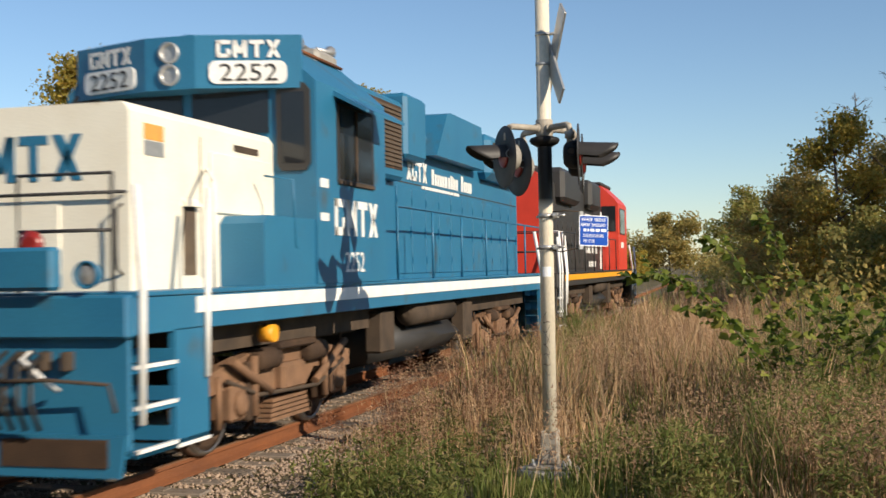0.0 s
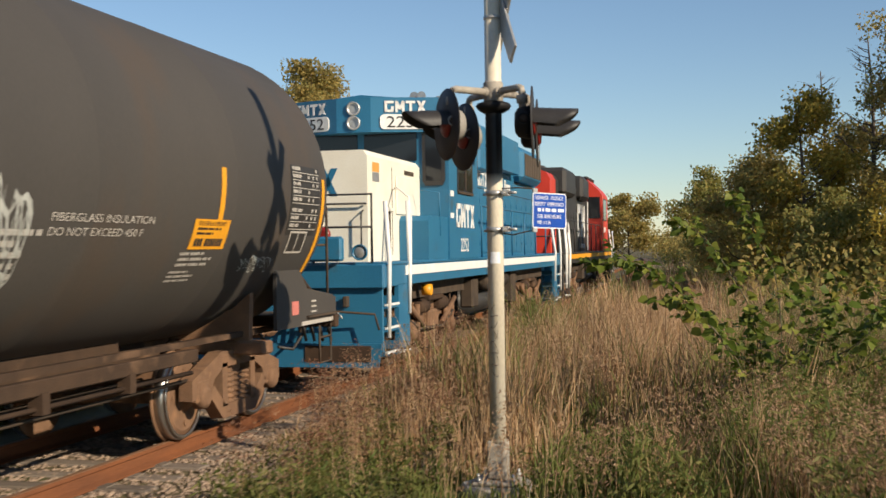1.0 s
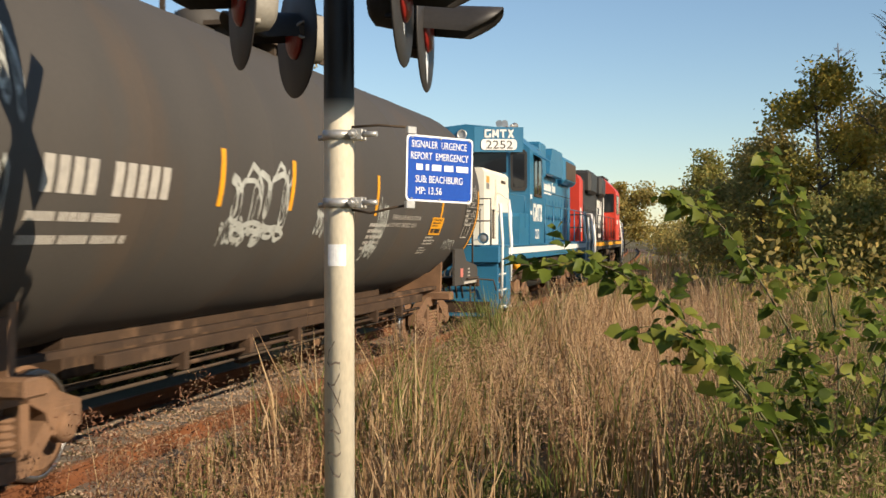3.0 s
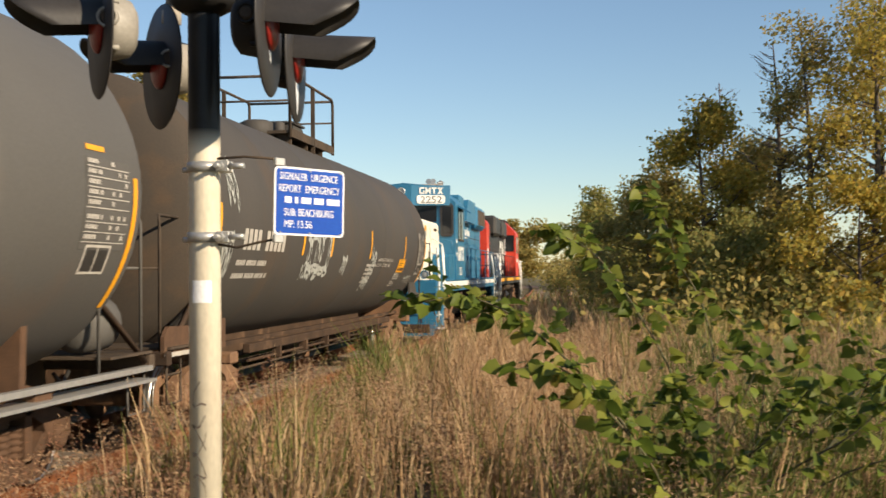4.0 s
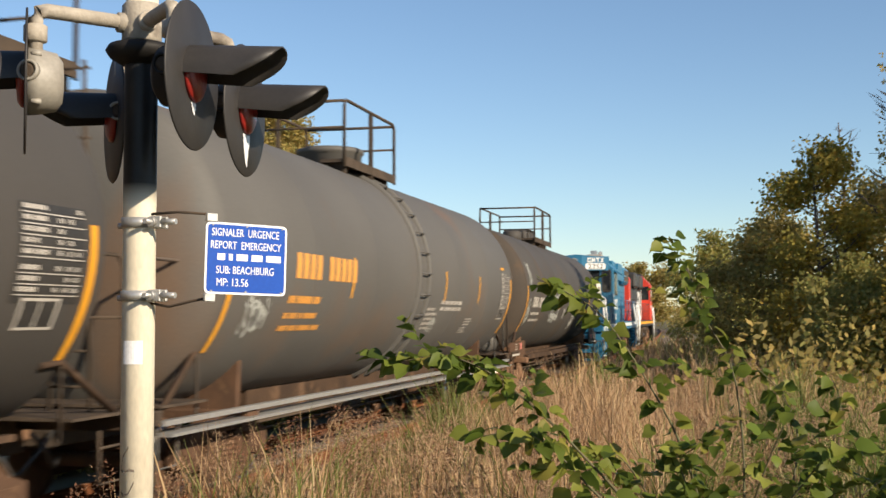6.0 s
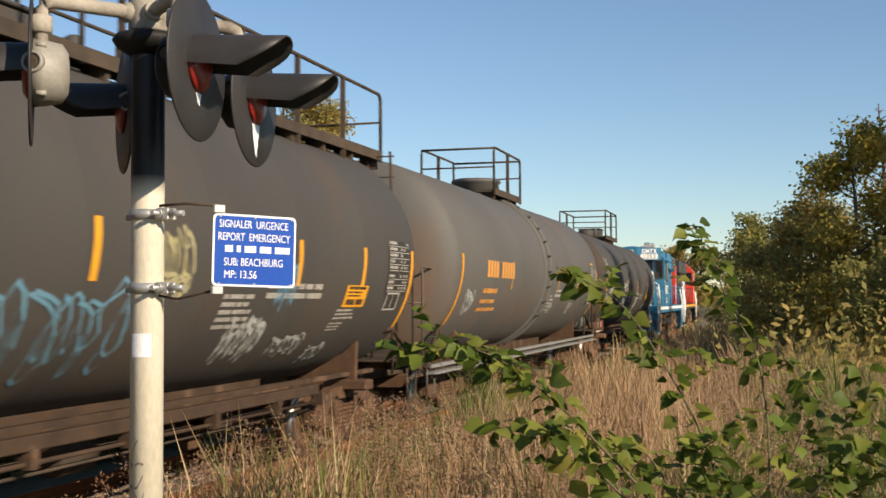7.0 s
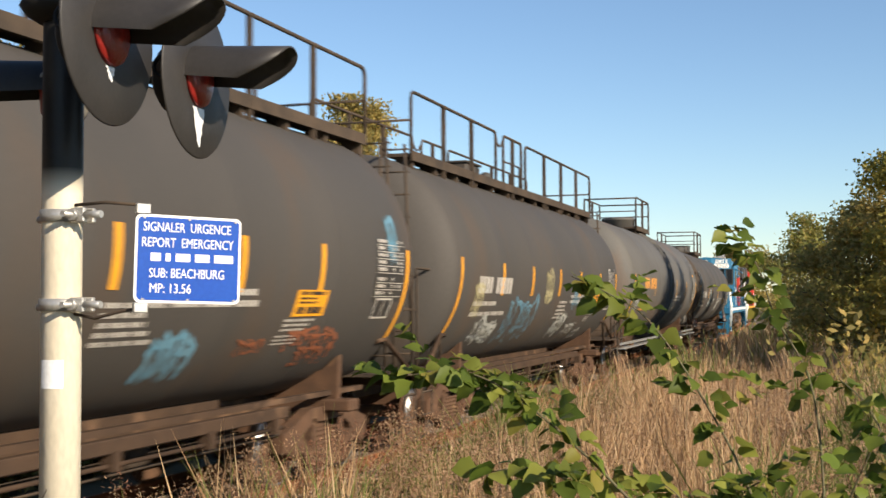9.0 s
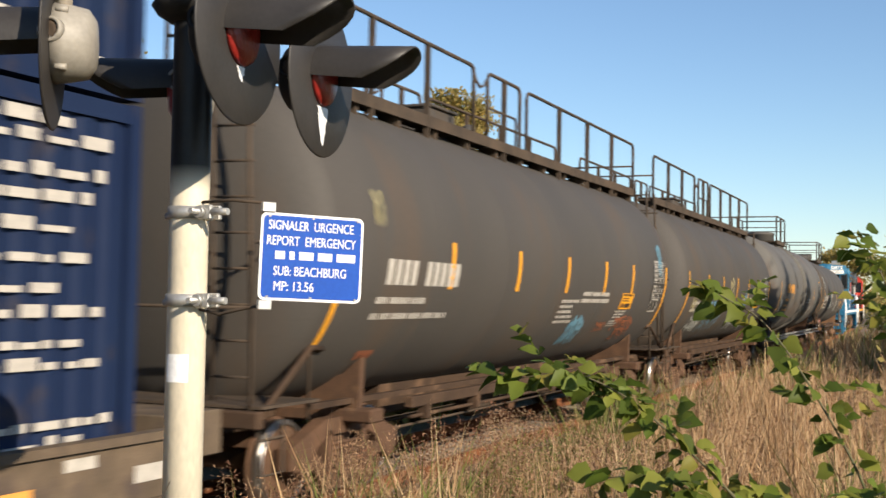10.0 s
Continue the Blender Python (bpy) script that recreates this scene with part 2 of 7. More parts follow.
L_HERB = leafage("leafy_green_weeds", [(0.07, 0.095, 0.022), (0.12, 0.145, 0.035), (0.17, 0.19, 0.05), (0.23, 0.2, 0.07), (0.1, 0.12, 0.03)], 0.6, 0.4)
L_TREE_GREEN = leafage("green_tree_leaves", [(0.2, 0.21, 0.06), (0.28, 0.28, 0.085), (0.36, 0.32, 0.1), (0.42, 0.32, 0.1)], 0.6, 0.55)
L_TREE_GOLD = leafage("golden_tree_leaves", [(0.22, 0.21, 0.05), (0.42, 0.33, 0.07), (0.55, 0.4, 0.075), (0.28, 0.25, 0.06), (0.5, 0.3, 0.06)], 0.6, 0.55)
L_TREE_DULL = leafage("dull_autumn_leaves", [(0.28, 0.24, 0.08), (0.43, 0.33, 0.11), (0.52, 0.37, 0.12), (0.27, 0.23, 0.08), (0.38, 0.35, 0.11)], 0.65, 0.55)


# ---------- building helpers ----------
def box(bm, x0, x1, y0, y1, z0, z1, bevel=0.0):
    vs = [bm.verts.new((x, y, z)) for x in (x0, x1) for y in (y0, y1) for z in (z0, z1)]
    fs = [bm.faces.new([vs[i] for i in f]) for f in ((0, 1, 3, 2), (4, 6, 7, 5), (0, 4, 5, 1), (2, 3, 7, 6), (0, 2, 6, 4), (1, 5, 7, 3))]
    if bevel:
        es = list({e for f in fs for e in f.edges})
        bmesh.ops.bevel(bm, geom=es, offset=bevel, segments=1, affect="EDGES")
    return vs


def prism(bm, outline, axis, a, b):
    """Extrude a 2D outline along an axis: 'y' takes (x, z), 'x' takes (y, z), 'z' takes (x, y)."""
    def at(p, v):
        return {"y": (p[0], v, p[1]), "x": (v, p[0], p[1]), "z": (p[0], p[1], v)}[axis]
    lo, hi = [bm.verts.new(at(p, a)) for p in outline], [bm.verts.new(at(p, b)) for p in outline]
    n = len(outline)
    bm.faces.new(lo[::-1])
    bm.faces.new(hi)
    for i in range(n):
        bm.faces.new((lo[i], lo[(i + 1) % n], hi[(i + 1) % n], hi[i]))
    bmesh.ops.recalc_face_normals(bm, faces=bm.faces[:])


def ring(centre, way, r, seg, up=Vector((0, 0, 1))):
    way = Vector(way).normalized()
    if abs(way.dot(up)) > 0.97:
        up = Vector((0, 1, 0)) if abs(way.y) < 0.9 else Vector((1, 0, 0))
    u = way.cross(up).normalized()
    v = u.cross(way)
    return [Vector(centre) + r * (math.cos(2 * math.pi * i / seg) * u + math.sin(2 * math.pi * i / seg) * v) for i in range(seg)]


def lathe(bm, rows, way=(0, 1, 0), origin=(0, 0, 0), seg=16, caps=True):
    """Turn a profile of (distance along the axis, radius) round an axis."""
    way, origin = Vector(way).normalized(), Vector(origin)
    loops = [[bm.verts.new(p) for p in ring(origin + way * d, way, max(r, 0.0005), seg)] for d, r in rows]
    for a, b in zip(loops, loops[1:]):
        for i in range(seg):
            f = bm.faces.new((a[i], a[(i + 1) % seg], b[(i + 1) % seg], b[i]))
            f.smooth = True
    if caps:
        bm.faces.new(loops[0][::-1])
        bm.faces.new(loops[-1])


def rod(bm, p, q, r, seg=8, r2=None):
    p, q = Vector(p), Vector(q)
    lathe(bm, [(0, r), ((q - p).length, r if r2 is None else r2)], q - p, p, seg)


def pipe(bm, pts, r, seg=6):
    """A bent round bar through the points, with mitred corners."""
    pts = [Vector(p) for p in pts]
    loops = []
    up = Vector((0.31, 0.17, 0.93))
    for i, p in enumerate(pts):
        way = (pts[min(i + 1, len(pts) - 1)] - pts[max(i - 1, 0)]).normalized()
        rr = r[i] if isinstance(r, (list, tuple)) else r
        loops.append([bm.verts.new(v) for v in ring(p, way, rr, seg, up)])
    for a, b in zip(loops, loops[1:]):
        for i in range(seg):
            f = bm.faces.new((a[i], a[(i + 1) % seg], b[(i + 1) % seg], b[i]))
            f.smooth = True
    bm.faces.new(loops[0][::-1])
    bm.faces.new(loops[-1])


def as_mesh(name, bm, material):
    bmesh.ops.recalc_face_normals(bm, faces=bm.faces[:])
    me = bpy.data.meshes.new(name)
    bm.to_mesh(me)
    bm.free()
    me.materials.append(material)
    return me


def part(name, bm, material, parent, label=""):
    ob = new(name, as_mesh(name, bm, material) if isinstance(bm, bmesh.types.BMesh) else bm)
    ob.parent = parent
    return tagged(ob, label)


def pieces(name, bm, material, parent, label=""):
    """Each separate piece of a bmesh becomes a part of its own."""
    bm.verts.index_update()
    seen = set()
    for v0 in list(bm.verts):
        if v0 in seen:
            continue
        seen.add(v0)
        island, todo = [v0], [v0]
        while todo:
            for e in todo.pop().link_edges:
                for v in e.verts:
                    if v not in seen:
                        seen.add(v)
                        island.append(v)
                        todo.append(v)
        one, twin = bmesh.new(), {}
        for v in island:
            twin[v] = one.verts.new(v.co)
        for f in {f for v in island for f in v.link_faces}:
            one.faces.new([twin[v] for v in f.verts]).smooth = f.smooth
        part(name, one, material, parent, label)
    bm.free()


def make(fn, *args, **kw):
    bm = bmesh.new()
    fn(bm, *args, **kw)
    return bm


def boxes(*rows, bevel=0.0):
    bm = bmesh.new()
    for r in rows:
        box(bm, *r, bevel=bevel)
    return bm


def thing(name, m, label, category, group="", kind=""):
    ob = new(name)
    ob.empty_display_size = 0.2
    ob.matrix_basis = m
    return tagged(ob, label, category, group, kind)


def swift(name, verts, faces, material):
    """A mesh from arrays: faces all of the same corner count."""
    verts, faces = np.asarray(verts, dtype=np.float32), np.asarray(faces, dtype=np.int32)
    me = bpy.data.meshes.new(name)
    n, k = faces.shape
    me.vertices.add(len(verts))
    me.vertices.foreach_set("co", verts.ravel())
    me.loops.add(n * k)
    me.loops.foreach_set("vertex_index", faces.ravel())
    me.polygons.add(n)
    me.polygons.foreach_set("loop_start", np.arange(0, n * k, k, dtype=np.int32))
    me.update(calc_edges=True)
    me.materials.append(material)
    return me


def lettering(text, size, material, name="lettering", thick=0.0015):
    """A mesh of built-in letters in the x-z plane facing -y, its lower left corner at the origin."""
    cu = bpy.data.curves.new(name, "FONT")
    cu.body, cu.size, cu.extrude = text, size, thick
    cu.resolution_u = 3
    ob = bpy.data.objects.new(name, cu)
    scene.collection.objects.link(ob)
    bpy.context.view_layer.update()
    me = bpy.data.meshes.new_from_object(ob.evaluated_get(bpy.context.evaluated_depsgraph_get()))
    bpy.data.objects.remove(ob)
    me.transform(Matrix.Rotation(radians(90), 4, "X"))
    me.materials.clear()
    me.materials.append(material)
    return me


def bend(y):
    """The track's centre line: straight, then a long left-hand curve."""
    return -max(0.0, y) ** 2 / 3800.0


def on_track(y):
    return pose(bend(y), y, 0, 0, 0, math.degrees(math.atan(max(0.0, y) / 1900.0)))


# ---------- ground ----------
def ground_height(x, y):
    d = abs(x - bend(y))
    base = -0.32 + 0.05 * noise.noise((x * 0.35, y * 0.35, 0.0))
    if d < 3.4:
        shoulder = -0.2 if d < 1.75 else -0.2 - (d - 1.75) / 1.65 * 0.2
        k = min(1.0, max(0.0, (d - 2.4) / 1.0))
        return shoulder * (1 - k) + base * k
    return base


def build_ground():
    xs = sorted(set([-3000, -1200, -500, -200, -90, -50, -30, -20, -14, -10, -8] + [round(-6 + 0.3 * i, 2) for i in range(75)] + [18, 22, 30, 45, 80, 200, 500, 1200, 3000]))
    ys = sorted(set([-3000, -1000, -300, -100, -50, -30, -20] + [round(-15 + 0.5 * i, 2) for i in range(160)] + [70, 80, 95, 110, 130, 150, 180, 220, 300, 500, 1000, 3000]))
    bm = bmesh.new()
    grid = [[bm.verts.new((x, y, ground_height(x, y))) for x in xs] for y in ys]
    for j in range(len(ys) - 1):
        for i in range(len(xs) - 1):
            bm.faces.new((grid[j][i], grid[j][i + 1], grid[j + 1][i + 1], grid[j + 1][i])).smooth = True
    ob = new("ground", as_mesh("ground", bm, M_SOIL))
    tagged(ob, "dry weedy ground with bare brown soil beside the track", "ground", kind="structure")


def sweep(bm, profile, ys, offset):
    """A profile of (x, z) carried along the curved track."""
    loops = [[bm.verts.new((bend(y) + offset + px, y, pz)) for px, pz in profile] for y in ys]
    n = len(profile)
    for a, b in zip(loops, loops[1:]):
        for i in range(n):
            bm.faces.new((a[i], a[(i + 1) % n], b[(i + 1) % n], b[i]))


TRACK_YS = [-40, -25] + [-15 + 2.5 * i for i in range(80)]


def build_track():
    track = thing("railway_track", pose(0, 0, 0), "single railway track of rusty rails on worn wooden ties", "railway track", kind="structure")
    bm = bmesh.new()
    sweep(bm, [(-1.9, -0.5), (-1.75, -0.205), (1.75, -0.205), (2.9, -0.4), (2.9, -0.5)], TRACK_YS, 0.0)
    part("ballast_bed", bm, M_BALLAST, track)
    foot = [(-0.07, -0.17), (-0.07, -0.155), (-0.012, -0.13), (-0.012, -0.045), (-0.036, -0.035), (-0.036, -0.004), (0.036, -0.004), (0.036, -0.035), (0.012, -0.045), (0.012, -0.13), (0.07, -0.155), (0.07, -0.17)]
    for side in (-0.753, 0.753):
        rail = part("rail", make(sweep, foot, TRACK_YS, side), M_RAIL, track, "rust-orange steel rail")
        part("rail_head", make(sweep, [(-0.03, -0.006), (0.03, -0.006), (0.024, 0.0), (-0.024, 0.0)], TRACK_YS, side), M_RAILTOP, rail)
    bm = bmesh.new()
    box(bm, -1.3, 1.3, -0.115, 0.115, -0.33, -0.172, bevel=0.012)
    for s in (-0.753, 0.753):
        box(bm, s - 0.16, s + 0.16, -0.09, 0.09, -0.171, -0.158)
    tie_mesh = as_mesh("tie", bm, M_TIE)
    rng = random.Random(4)
    y = -12.0
    while y < 60:
        ob = part("tie", tie_mesh, None, track)
        ob.matrix_basis = pose(bend(y) + rng.uniform(-0.05, 0.05), y, rng.uniform(-0.012, 0.004), 0, 0, rng.uniform(-1.5, 1.5))
        y += 0.53 + rng.uniform(-0.02, 0.02)
    return track


def stones(name, count, region, lo, hi, seed, label):
    """Loose crushed stone: squashed, uneven octahedra."""
    rng = np.random.RandomState(seed)
    x = rng.uniform(region[0], region[1], count)
    y = region[2] + (region[3] - region[2]) * rng.uniform(0, 1, count) ** 1.3
    z = np.array([max(ground_height(a, b), -0.205 - max(0, a - 1.75) * 0.17) for a, b in zip(x, y)]) + 0.01
    base = np.array([(1, 0, 0), (-1, 0, 0), (0, 1, 0), (0, -1, 0), (0, 0, 1), (0, 0, -1)], float)
    tri = np.array([(0, 2, 4), (2, 1, 4), (1, 3, 4), (3, 0, 4), (2, 0, 5), (1, 2, 5), (3, 1, 5), (0, 3, 5)])
    v = base[None] * rng.uniform(0.6, 1.3, (count, 6, 1)) * rng.uniform(lo, hi, (count, 1, 1))
    v = v + rng.normal(0, 1, (count, 6, 3)) * rng.uniform(lo, hi, (count, 1, 1)) * 0.22
    v[:, :, 2] *= 0.7
    a = rng.uniform(0, 6.28, count)
    c, s = np.cos(a)[:, None], np.sin(a)[:, None]
    v = np.stack([v[:, :, 0] * c - v[:, :, 1] * s, v[:, :, 0] * s + v[:, :, 1] * c, v[:, :, 2]], 2)
    v += np.stack([x, y, z], 1)[:, None]
    f = tri[None] + 6 * np.arange(count)[:, None, None]
    ob = new(name, swift(name, v.reshape(-1, 3), f.reshape(-1, 3), M_STONE))
    tagged(ob, label, "gravel", kind="stuff")


# ---------- the crossing signal ----------
POLE_X = 4.12


def signal_head(parent, at, angle, back, worn=0, name="signal_light"):
    """One flashing light: background disc, hood, red lens and housing, facing along angle (degrees from +x)."""
    way = Vector((math.cos(radians(angle)), math.sin(radians(angle)), 0))
    at = Vector(at)
    bm = bmesh.new()
    lathe(bm, [(-0.004, 0.3), (0.0, 0.305), (0.006, 0.3), (0.006, 0.12)], way, at, 40)
    disc = part(name, bm, M_DISC, parent, "black round signal background with hood and red lens")
    bm = bmesh.new()
    lathe(bm, [(-0.15, 0.03), (-0.145, 0.085), (-0.12, 0.122), (-0.05, 0.137), (-0.006, 0.142)], way, at, 24)
    for k in range(4):
        a = radians(45 + 90 * k)
        side = Vector((-way.y, way.x, 0))
        p = at + (side * math.cos(a) + Vector((0, 0, 1)) * math.sin(a)) * 0.14
        rod(bm, p - way * 0.02, p - way * 0.06, 0.012, 6)
    part("housing", bm, back, disc, "round lamp housing")
    p = at - way * 0.07
    part("port", make(lathe, [(0, 0.045), (0.03, 0.045), (0.03, 0.034), (0.02, 0.033)], (0.15, -1, 0.05), p + Vector((0.018, -0.125, 0.02)), 16), back, disc)
    part("port_glass", make(lathe, [(0.0, 0.033), (0.022, 0.033), (0.03, 0.02)], (0.15, -1, 0.05), p + Vector((0.018, -0.125, 0.02)), 16), M_DARK, disc)
    bm = bmesh.new()
    lathe(bm, [(0.007, 0.112), (0.02, 0.108), (0.034, 0.085), (0.042, 0.0)], way, at, 24)
    part("lens", bm, M_LENS, disc, "red glass lens")
    bm = bmesh.new()
    side = Vector((-way.y, way.x, 0))
    up = Vector((0, 0, 1))
    inner, outer = [], []
    seg, steps = 18, 5
    for s in range(steps + 1):
        row_in, row_out = [], []
        for i in range(seg + 1):
            a = radians(-4 + 188 * i / seg)
            low = max(0.0, 1 - 0.42 * (1 - math.sin(a)) ** 2)
            reach = 0.004 + (s / steps) * (0.02 + 0.36 * low)
            r = 0.118
            d = side * math.cos(a) + up * math.sin(a)
            drop = up * (-0.02 * (s / steps))
            row_in.append(bm.verts.new(at + d * r + way * reach + drop))
            row_out.append(bm.verts.new(at + d * (r + 0.006) + way * reach + drop))
        inner.append(row_in)
        outer.append(row_out)
    for grid in (inner, outer):
        for a, b in zip(grid, grid[1:]):
            for i in range(seg):
                bm.faces.new((a[i], a[i + 1], b[i + 1], b[i])).smooth = True
    for i in range(seg):
        bm.faces.new((inner[-1][i], inner[-1][i + 1], outer[-1][i + 1], outer[-1][i]))
    part("hood", bm, M_DISC, disc, "black tin hood over the lens")
    # paint peeled to bare white below the lens
    if worn:
        rng = random.Random(int(at.y * 100))
        bm = bmesh.new()
        deep = 0.15 if worn > 1 else 0.05
        rows = []
        for j in range(9):
            u = j / 8
            half = (0.05 if worn > 1 else 0.032) * (1 - u) ** 0.7 * rng.uniform(0.75, 1.1) + 0.002
            mid = rng.uniform(-0.005, 0.005)
            rows.append([bm.verts.new(at + side * (mid + k * half) + up * (-0.112 - deep * u) + way * 0.0085) for k in (-1, 1)])
        for p, q in zip(rows, rows[1:]):
            bm.faces.new((p[0], p[1], q[1], q[0]))
        part("peeled_patch", bm, M_SIGNWHITE, disc, "bare white patch where the paint has peeled")
    return disc


def build_signal():
    s = thing("crossing_signal", pose(0, 0, 0), "cream mast railway crossing signal with four lights and crossbuck", "crossing signal")
    bm = bmesh.new()
    lathe(bm, [(0, 0.0705), (5.1, 0.0705)], (0, 0, 1), (POLE_X, 0, -0.1), 32)
    part("mast", bm, M_POLE, s)
    bm = bmesh.new()
    lathe(bm, [(0, 0.085), (0.02, 0.083), (0.06, 0.05), (0.075, 0.0)], (0, 0, 1), (POLE_X, 0, 5.0), 24)
    part("mast_cap", bm, M_GALV, s)
    # base casting and footing
    bm = bmesh.new()
    box(bm, POLE_X - 0.085, POLE_X + 0.085, -0.085, 0.085, -0.17, 0.15, bevel=0.02)
    for k in range(4):
        a = radians(45 + 90 * k)
        c, n = math.cos(a), math.sin(a)
        part("base_lug", boxes((POLE_X + 0.085 * c - 0.022, POLE_X + 0.085 * c + 0.022, 0.085 * n - 0.022, 0.085 * n + 0.022, -0.164, 0.17), bevel=0.008), M_CAST, s)
    part("mast_base", bm, M_CAST, s, "weathered grey mast base casting")
    part("base_plate", boxes((POLE_X - 0.2, POLE_X + 0.2, -0.2, 0.2, -0.2, -0.165), bevel=0.01), M_CAST, s)
    bm = bmesh.new()
    for cx in (-0.15, 0.15):
        for cy in (-0.15, 0.15):
            rod(bm, (POLE_X + cx, cy, -0.166), (POLE_X + cx, cy, -0.1), 0.014, 6)
            rod(bm, (POLE_X + cx, cy, -0.165), (POLE_X + cx, cy, -0.14), 0.027, 6)
    pieces("anchor_bolt", bm, M_GALV, s)
    bm = bmesh.new()
    lathe(bm, [(0, 0.34), (0.16, 0.34), (0.185, 0.32)], (0, 0, 1), (POLE_X, 0, -0.39), 8)
    part("footing", bm, M_CONCRETE, s, "chipped concrete footing")
    # bracket arm and junction box
    bm = bmesh.new()
    lathe(bm, [(0, 0.078), (0.01, 0.086), (0.16, 0.086), (0.17, 0.078)], (0, 0, 1), (POLE_X, 0, 3.1), 20)
    for sx in (-1, 1):
        for sy in (-1, 1):
            lathe(bm, [(0.02, 0.045), (0.105, 0.045), (0.11, 0.038)], (sx * 0.7, sy * 0.7, 0), (POLE_X, 0, 3.18), 12)
    part("junction_box", bm, M_CAST, s, "weathered grey pipe cross fitting on the mast")
    # sleeve that deepens the lights' shadow on the mast by its black colour
    bm = bmesh.new()
    lathe(bm, [(0, 0.0715), (0.73, 0.0715)], (0, 0, 1), (POLE_X, 0, 2.38), 32, False)
    part("mast_shade_band", bm, M_MAST_SHADE, s, "black stretch of the mast with the shade of the lights painted in")
    for dx, dy in ((-0.29, -0.36), (-0.3, 0.38), (0.3, -0.28), (0.24, 0.38)):
        bm = bmesh.new()
        px, py = POLE_X + dx, dy
        pipe(bm, [(POLE_X + dx * 0.15, dy * 0.15, 3.18), (px - dx * 0.1, py - dy * 0.1, 3.18), (px - dx * 0.03, py - dy * 0.03, 3.17), (px, py, 3.14), (px, py, 2.96)], 0.031, 12)
        lathe(bm, [(0, 0.036), (0.005, 0.048), (0.07, 0.048), (0.075, 0.036)], (0, 0, 1), (px, py, 3.04), 12)
        part("bracket_arm", bm, M_CAST, s, "weathered grey pipe arm")
    bm = bmesh.new()
    lathe(bm, [(0, 0.085), (0.03, 0.135), (0.06, 0.155), (0.085, 0.14), (0.1, 0.09)], (0, 0, 1), (POLE_X, 0, 3.0), 20)
    part("mast_collar", bm, M_SIGNBLACK, s, "dark cast collar on the mast")
    # lights
    signal_head(s, (POLE_X - 0.33, -0.36, 2.88), 214, M_ALU)
    signal_head(s, (POLE_X - 0.35, 0.38, 2.84), 219, M_ALU)
    signal_head(s, (POLE_X + 0.385, -0.28, 2.88), 6.5, M_SIGNBLACK, 1)
    signal_head(s, (POLE_X + 0.32, 0.38, 2.85), 6.5, M_SIGNBLACK, 2)
    # crossbuck
    for k, tilt in enumerate((50, -50)):
        bm = bmesh.new()
        box(bm, -0.012, 0.012, -0.56, 0.56, -0.1, 0.1, bevel=0.004)
        bm.transform(pose(POLE_X + 0.075 + 0.03 * k, 0.0, 3.88) @ pose(0, 0, 0, 0, 0, 27) @ pose(0, 0, 0, tilt, 0, 0))
        part("crossbuck_board", bm, M_GALV, s, "aluminium crossbuck board seen nearly edge-on")
    bm = bmesh.new()
    for z in (3.81, 4.11):
        lathe(bm, [(0, 0.077), (0.03, 0.077)], (0, 0, 1), (POLE_X, 0, z), 20)
        rod(bm, (POLE_X + 0.05, 0, z + 0.015), (POLE_X + 0.15, -0.02, z + 0.015), 0.015, 6)
    pieces("crossbuck_band", bm, M_GALV, s)
    # clamps that carry the notice
    for z in (2.308, 1.993):
        bm = bmesh.new()
        lathe(bm, [(-0.022, 0.078), (0.022, 0.078)], (0, 0, 1), (POLE_X, 0, z), 24)
        box(bm, POLE_X + 0.07, POLE_X + 0.13, -0.055, -0.035, z - 0.026, z + 0.026, bevel=0.004)
        box(bm, POLE_X + 0.07, POLE_X + 0.13, 0.0, 0.02, z - 0.026, z + 0.026, bevel=0.004)
        rod(bm, (POLE_X + 0.09, -0.12, z), (POLE_X + 0.09, 0.06, z), 0.011, 8)
        rod(bm, (POLE_X + 0.09, -0.075, z), (POLE_X + 0.09, -0.055, z), 0.022, 6)
        rod(bm, (POLE_X + 0.13, -0.045, z), (POLE_X + 0.2, -0.05, z), 0.013, 8)
        rod(bm, (POLE_X - 0.1, 0.0, z - 0.01), (POLE_X - 0.06, 0.0, z - 0.01), 0.014, 6)
        part("clamp", bm, M_GALV, s, "bright galvanised pipe clamp with bolts")
    bm = bmesh.new()
    for i in range(9):
        a = radians(-118 + 9 * i)
        b = radians(-118 + 9 * (i + 1))
        if i < 8:
            v = [bm.verts.new((POLE_X + 0.0725 * math.cos(t), 0.0725 * math.sin(t), z)) for t, z in ((a, 1.7), (b, 1.7), (b, 1.8), (a, 1.8))]
            bm.faces.new(v)
    part("sticker", bm, M_SIGNWHITE, s, "small white sticker")
    rng = random.Random(3)
    bm = bmesh.new()
    for z0, n in ((1.32, 14), (1.1, 12), (0.9, 10), (0.45, 9)):
        a, z = -95.0, z0
        prev = None
        for i in range(n):
            a2 = -95 + 28 * math.sin(i * 0.9 + z0 * 7)
            z2 = z0 - 0.02 * i + 0.03 * math.cos(i * 1.3)
            if prev:
                for q in ((prev, (a2, z2)),):
                    (a0, zz), (a1, z1) = q
                    w = 0.005
                    pts = [(a0, zz - w), (a1, z1 - w), (a1, z1 + w), (a0, zz + w)]
                    bm.faces.new([bm.verts.new((POLE_X + 0.0722 * math.cos(radians(t)), 0.0722 * math.sin(radians(t)), h)) for t, h in pts])
            prev = (a2, z2)
    pieces("scribble", bm, M_TIE, s, "faded dark marker scribbles")
    # the notice
    o = Vector((4.471, -0.047, 2.292))
    u = Vector((0.233, 0.278, 0)).normalized()
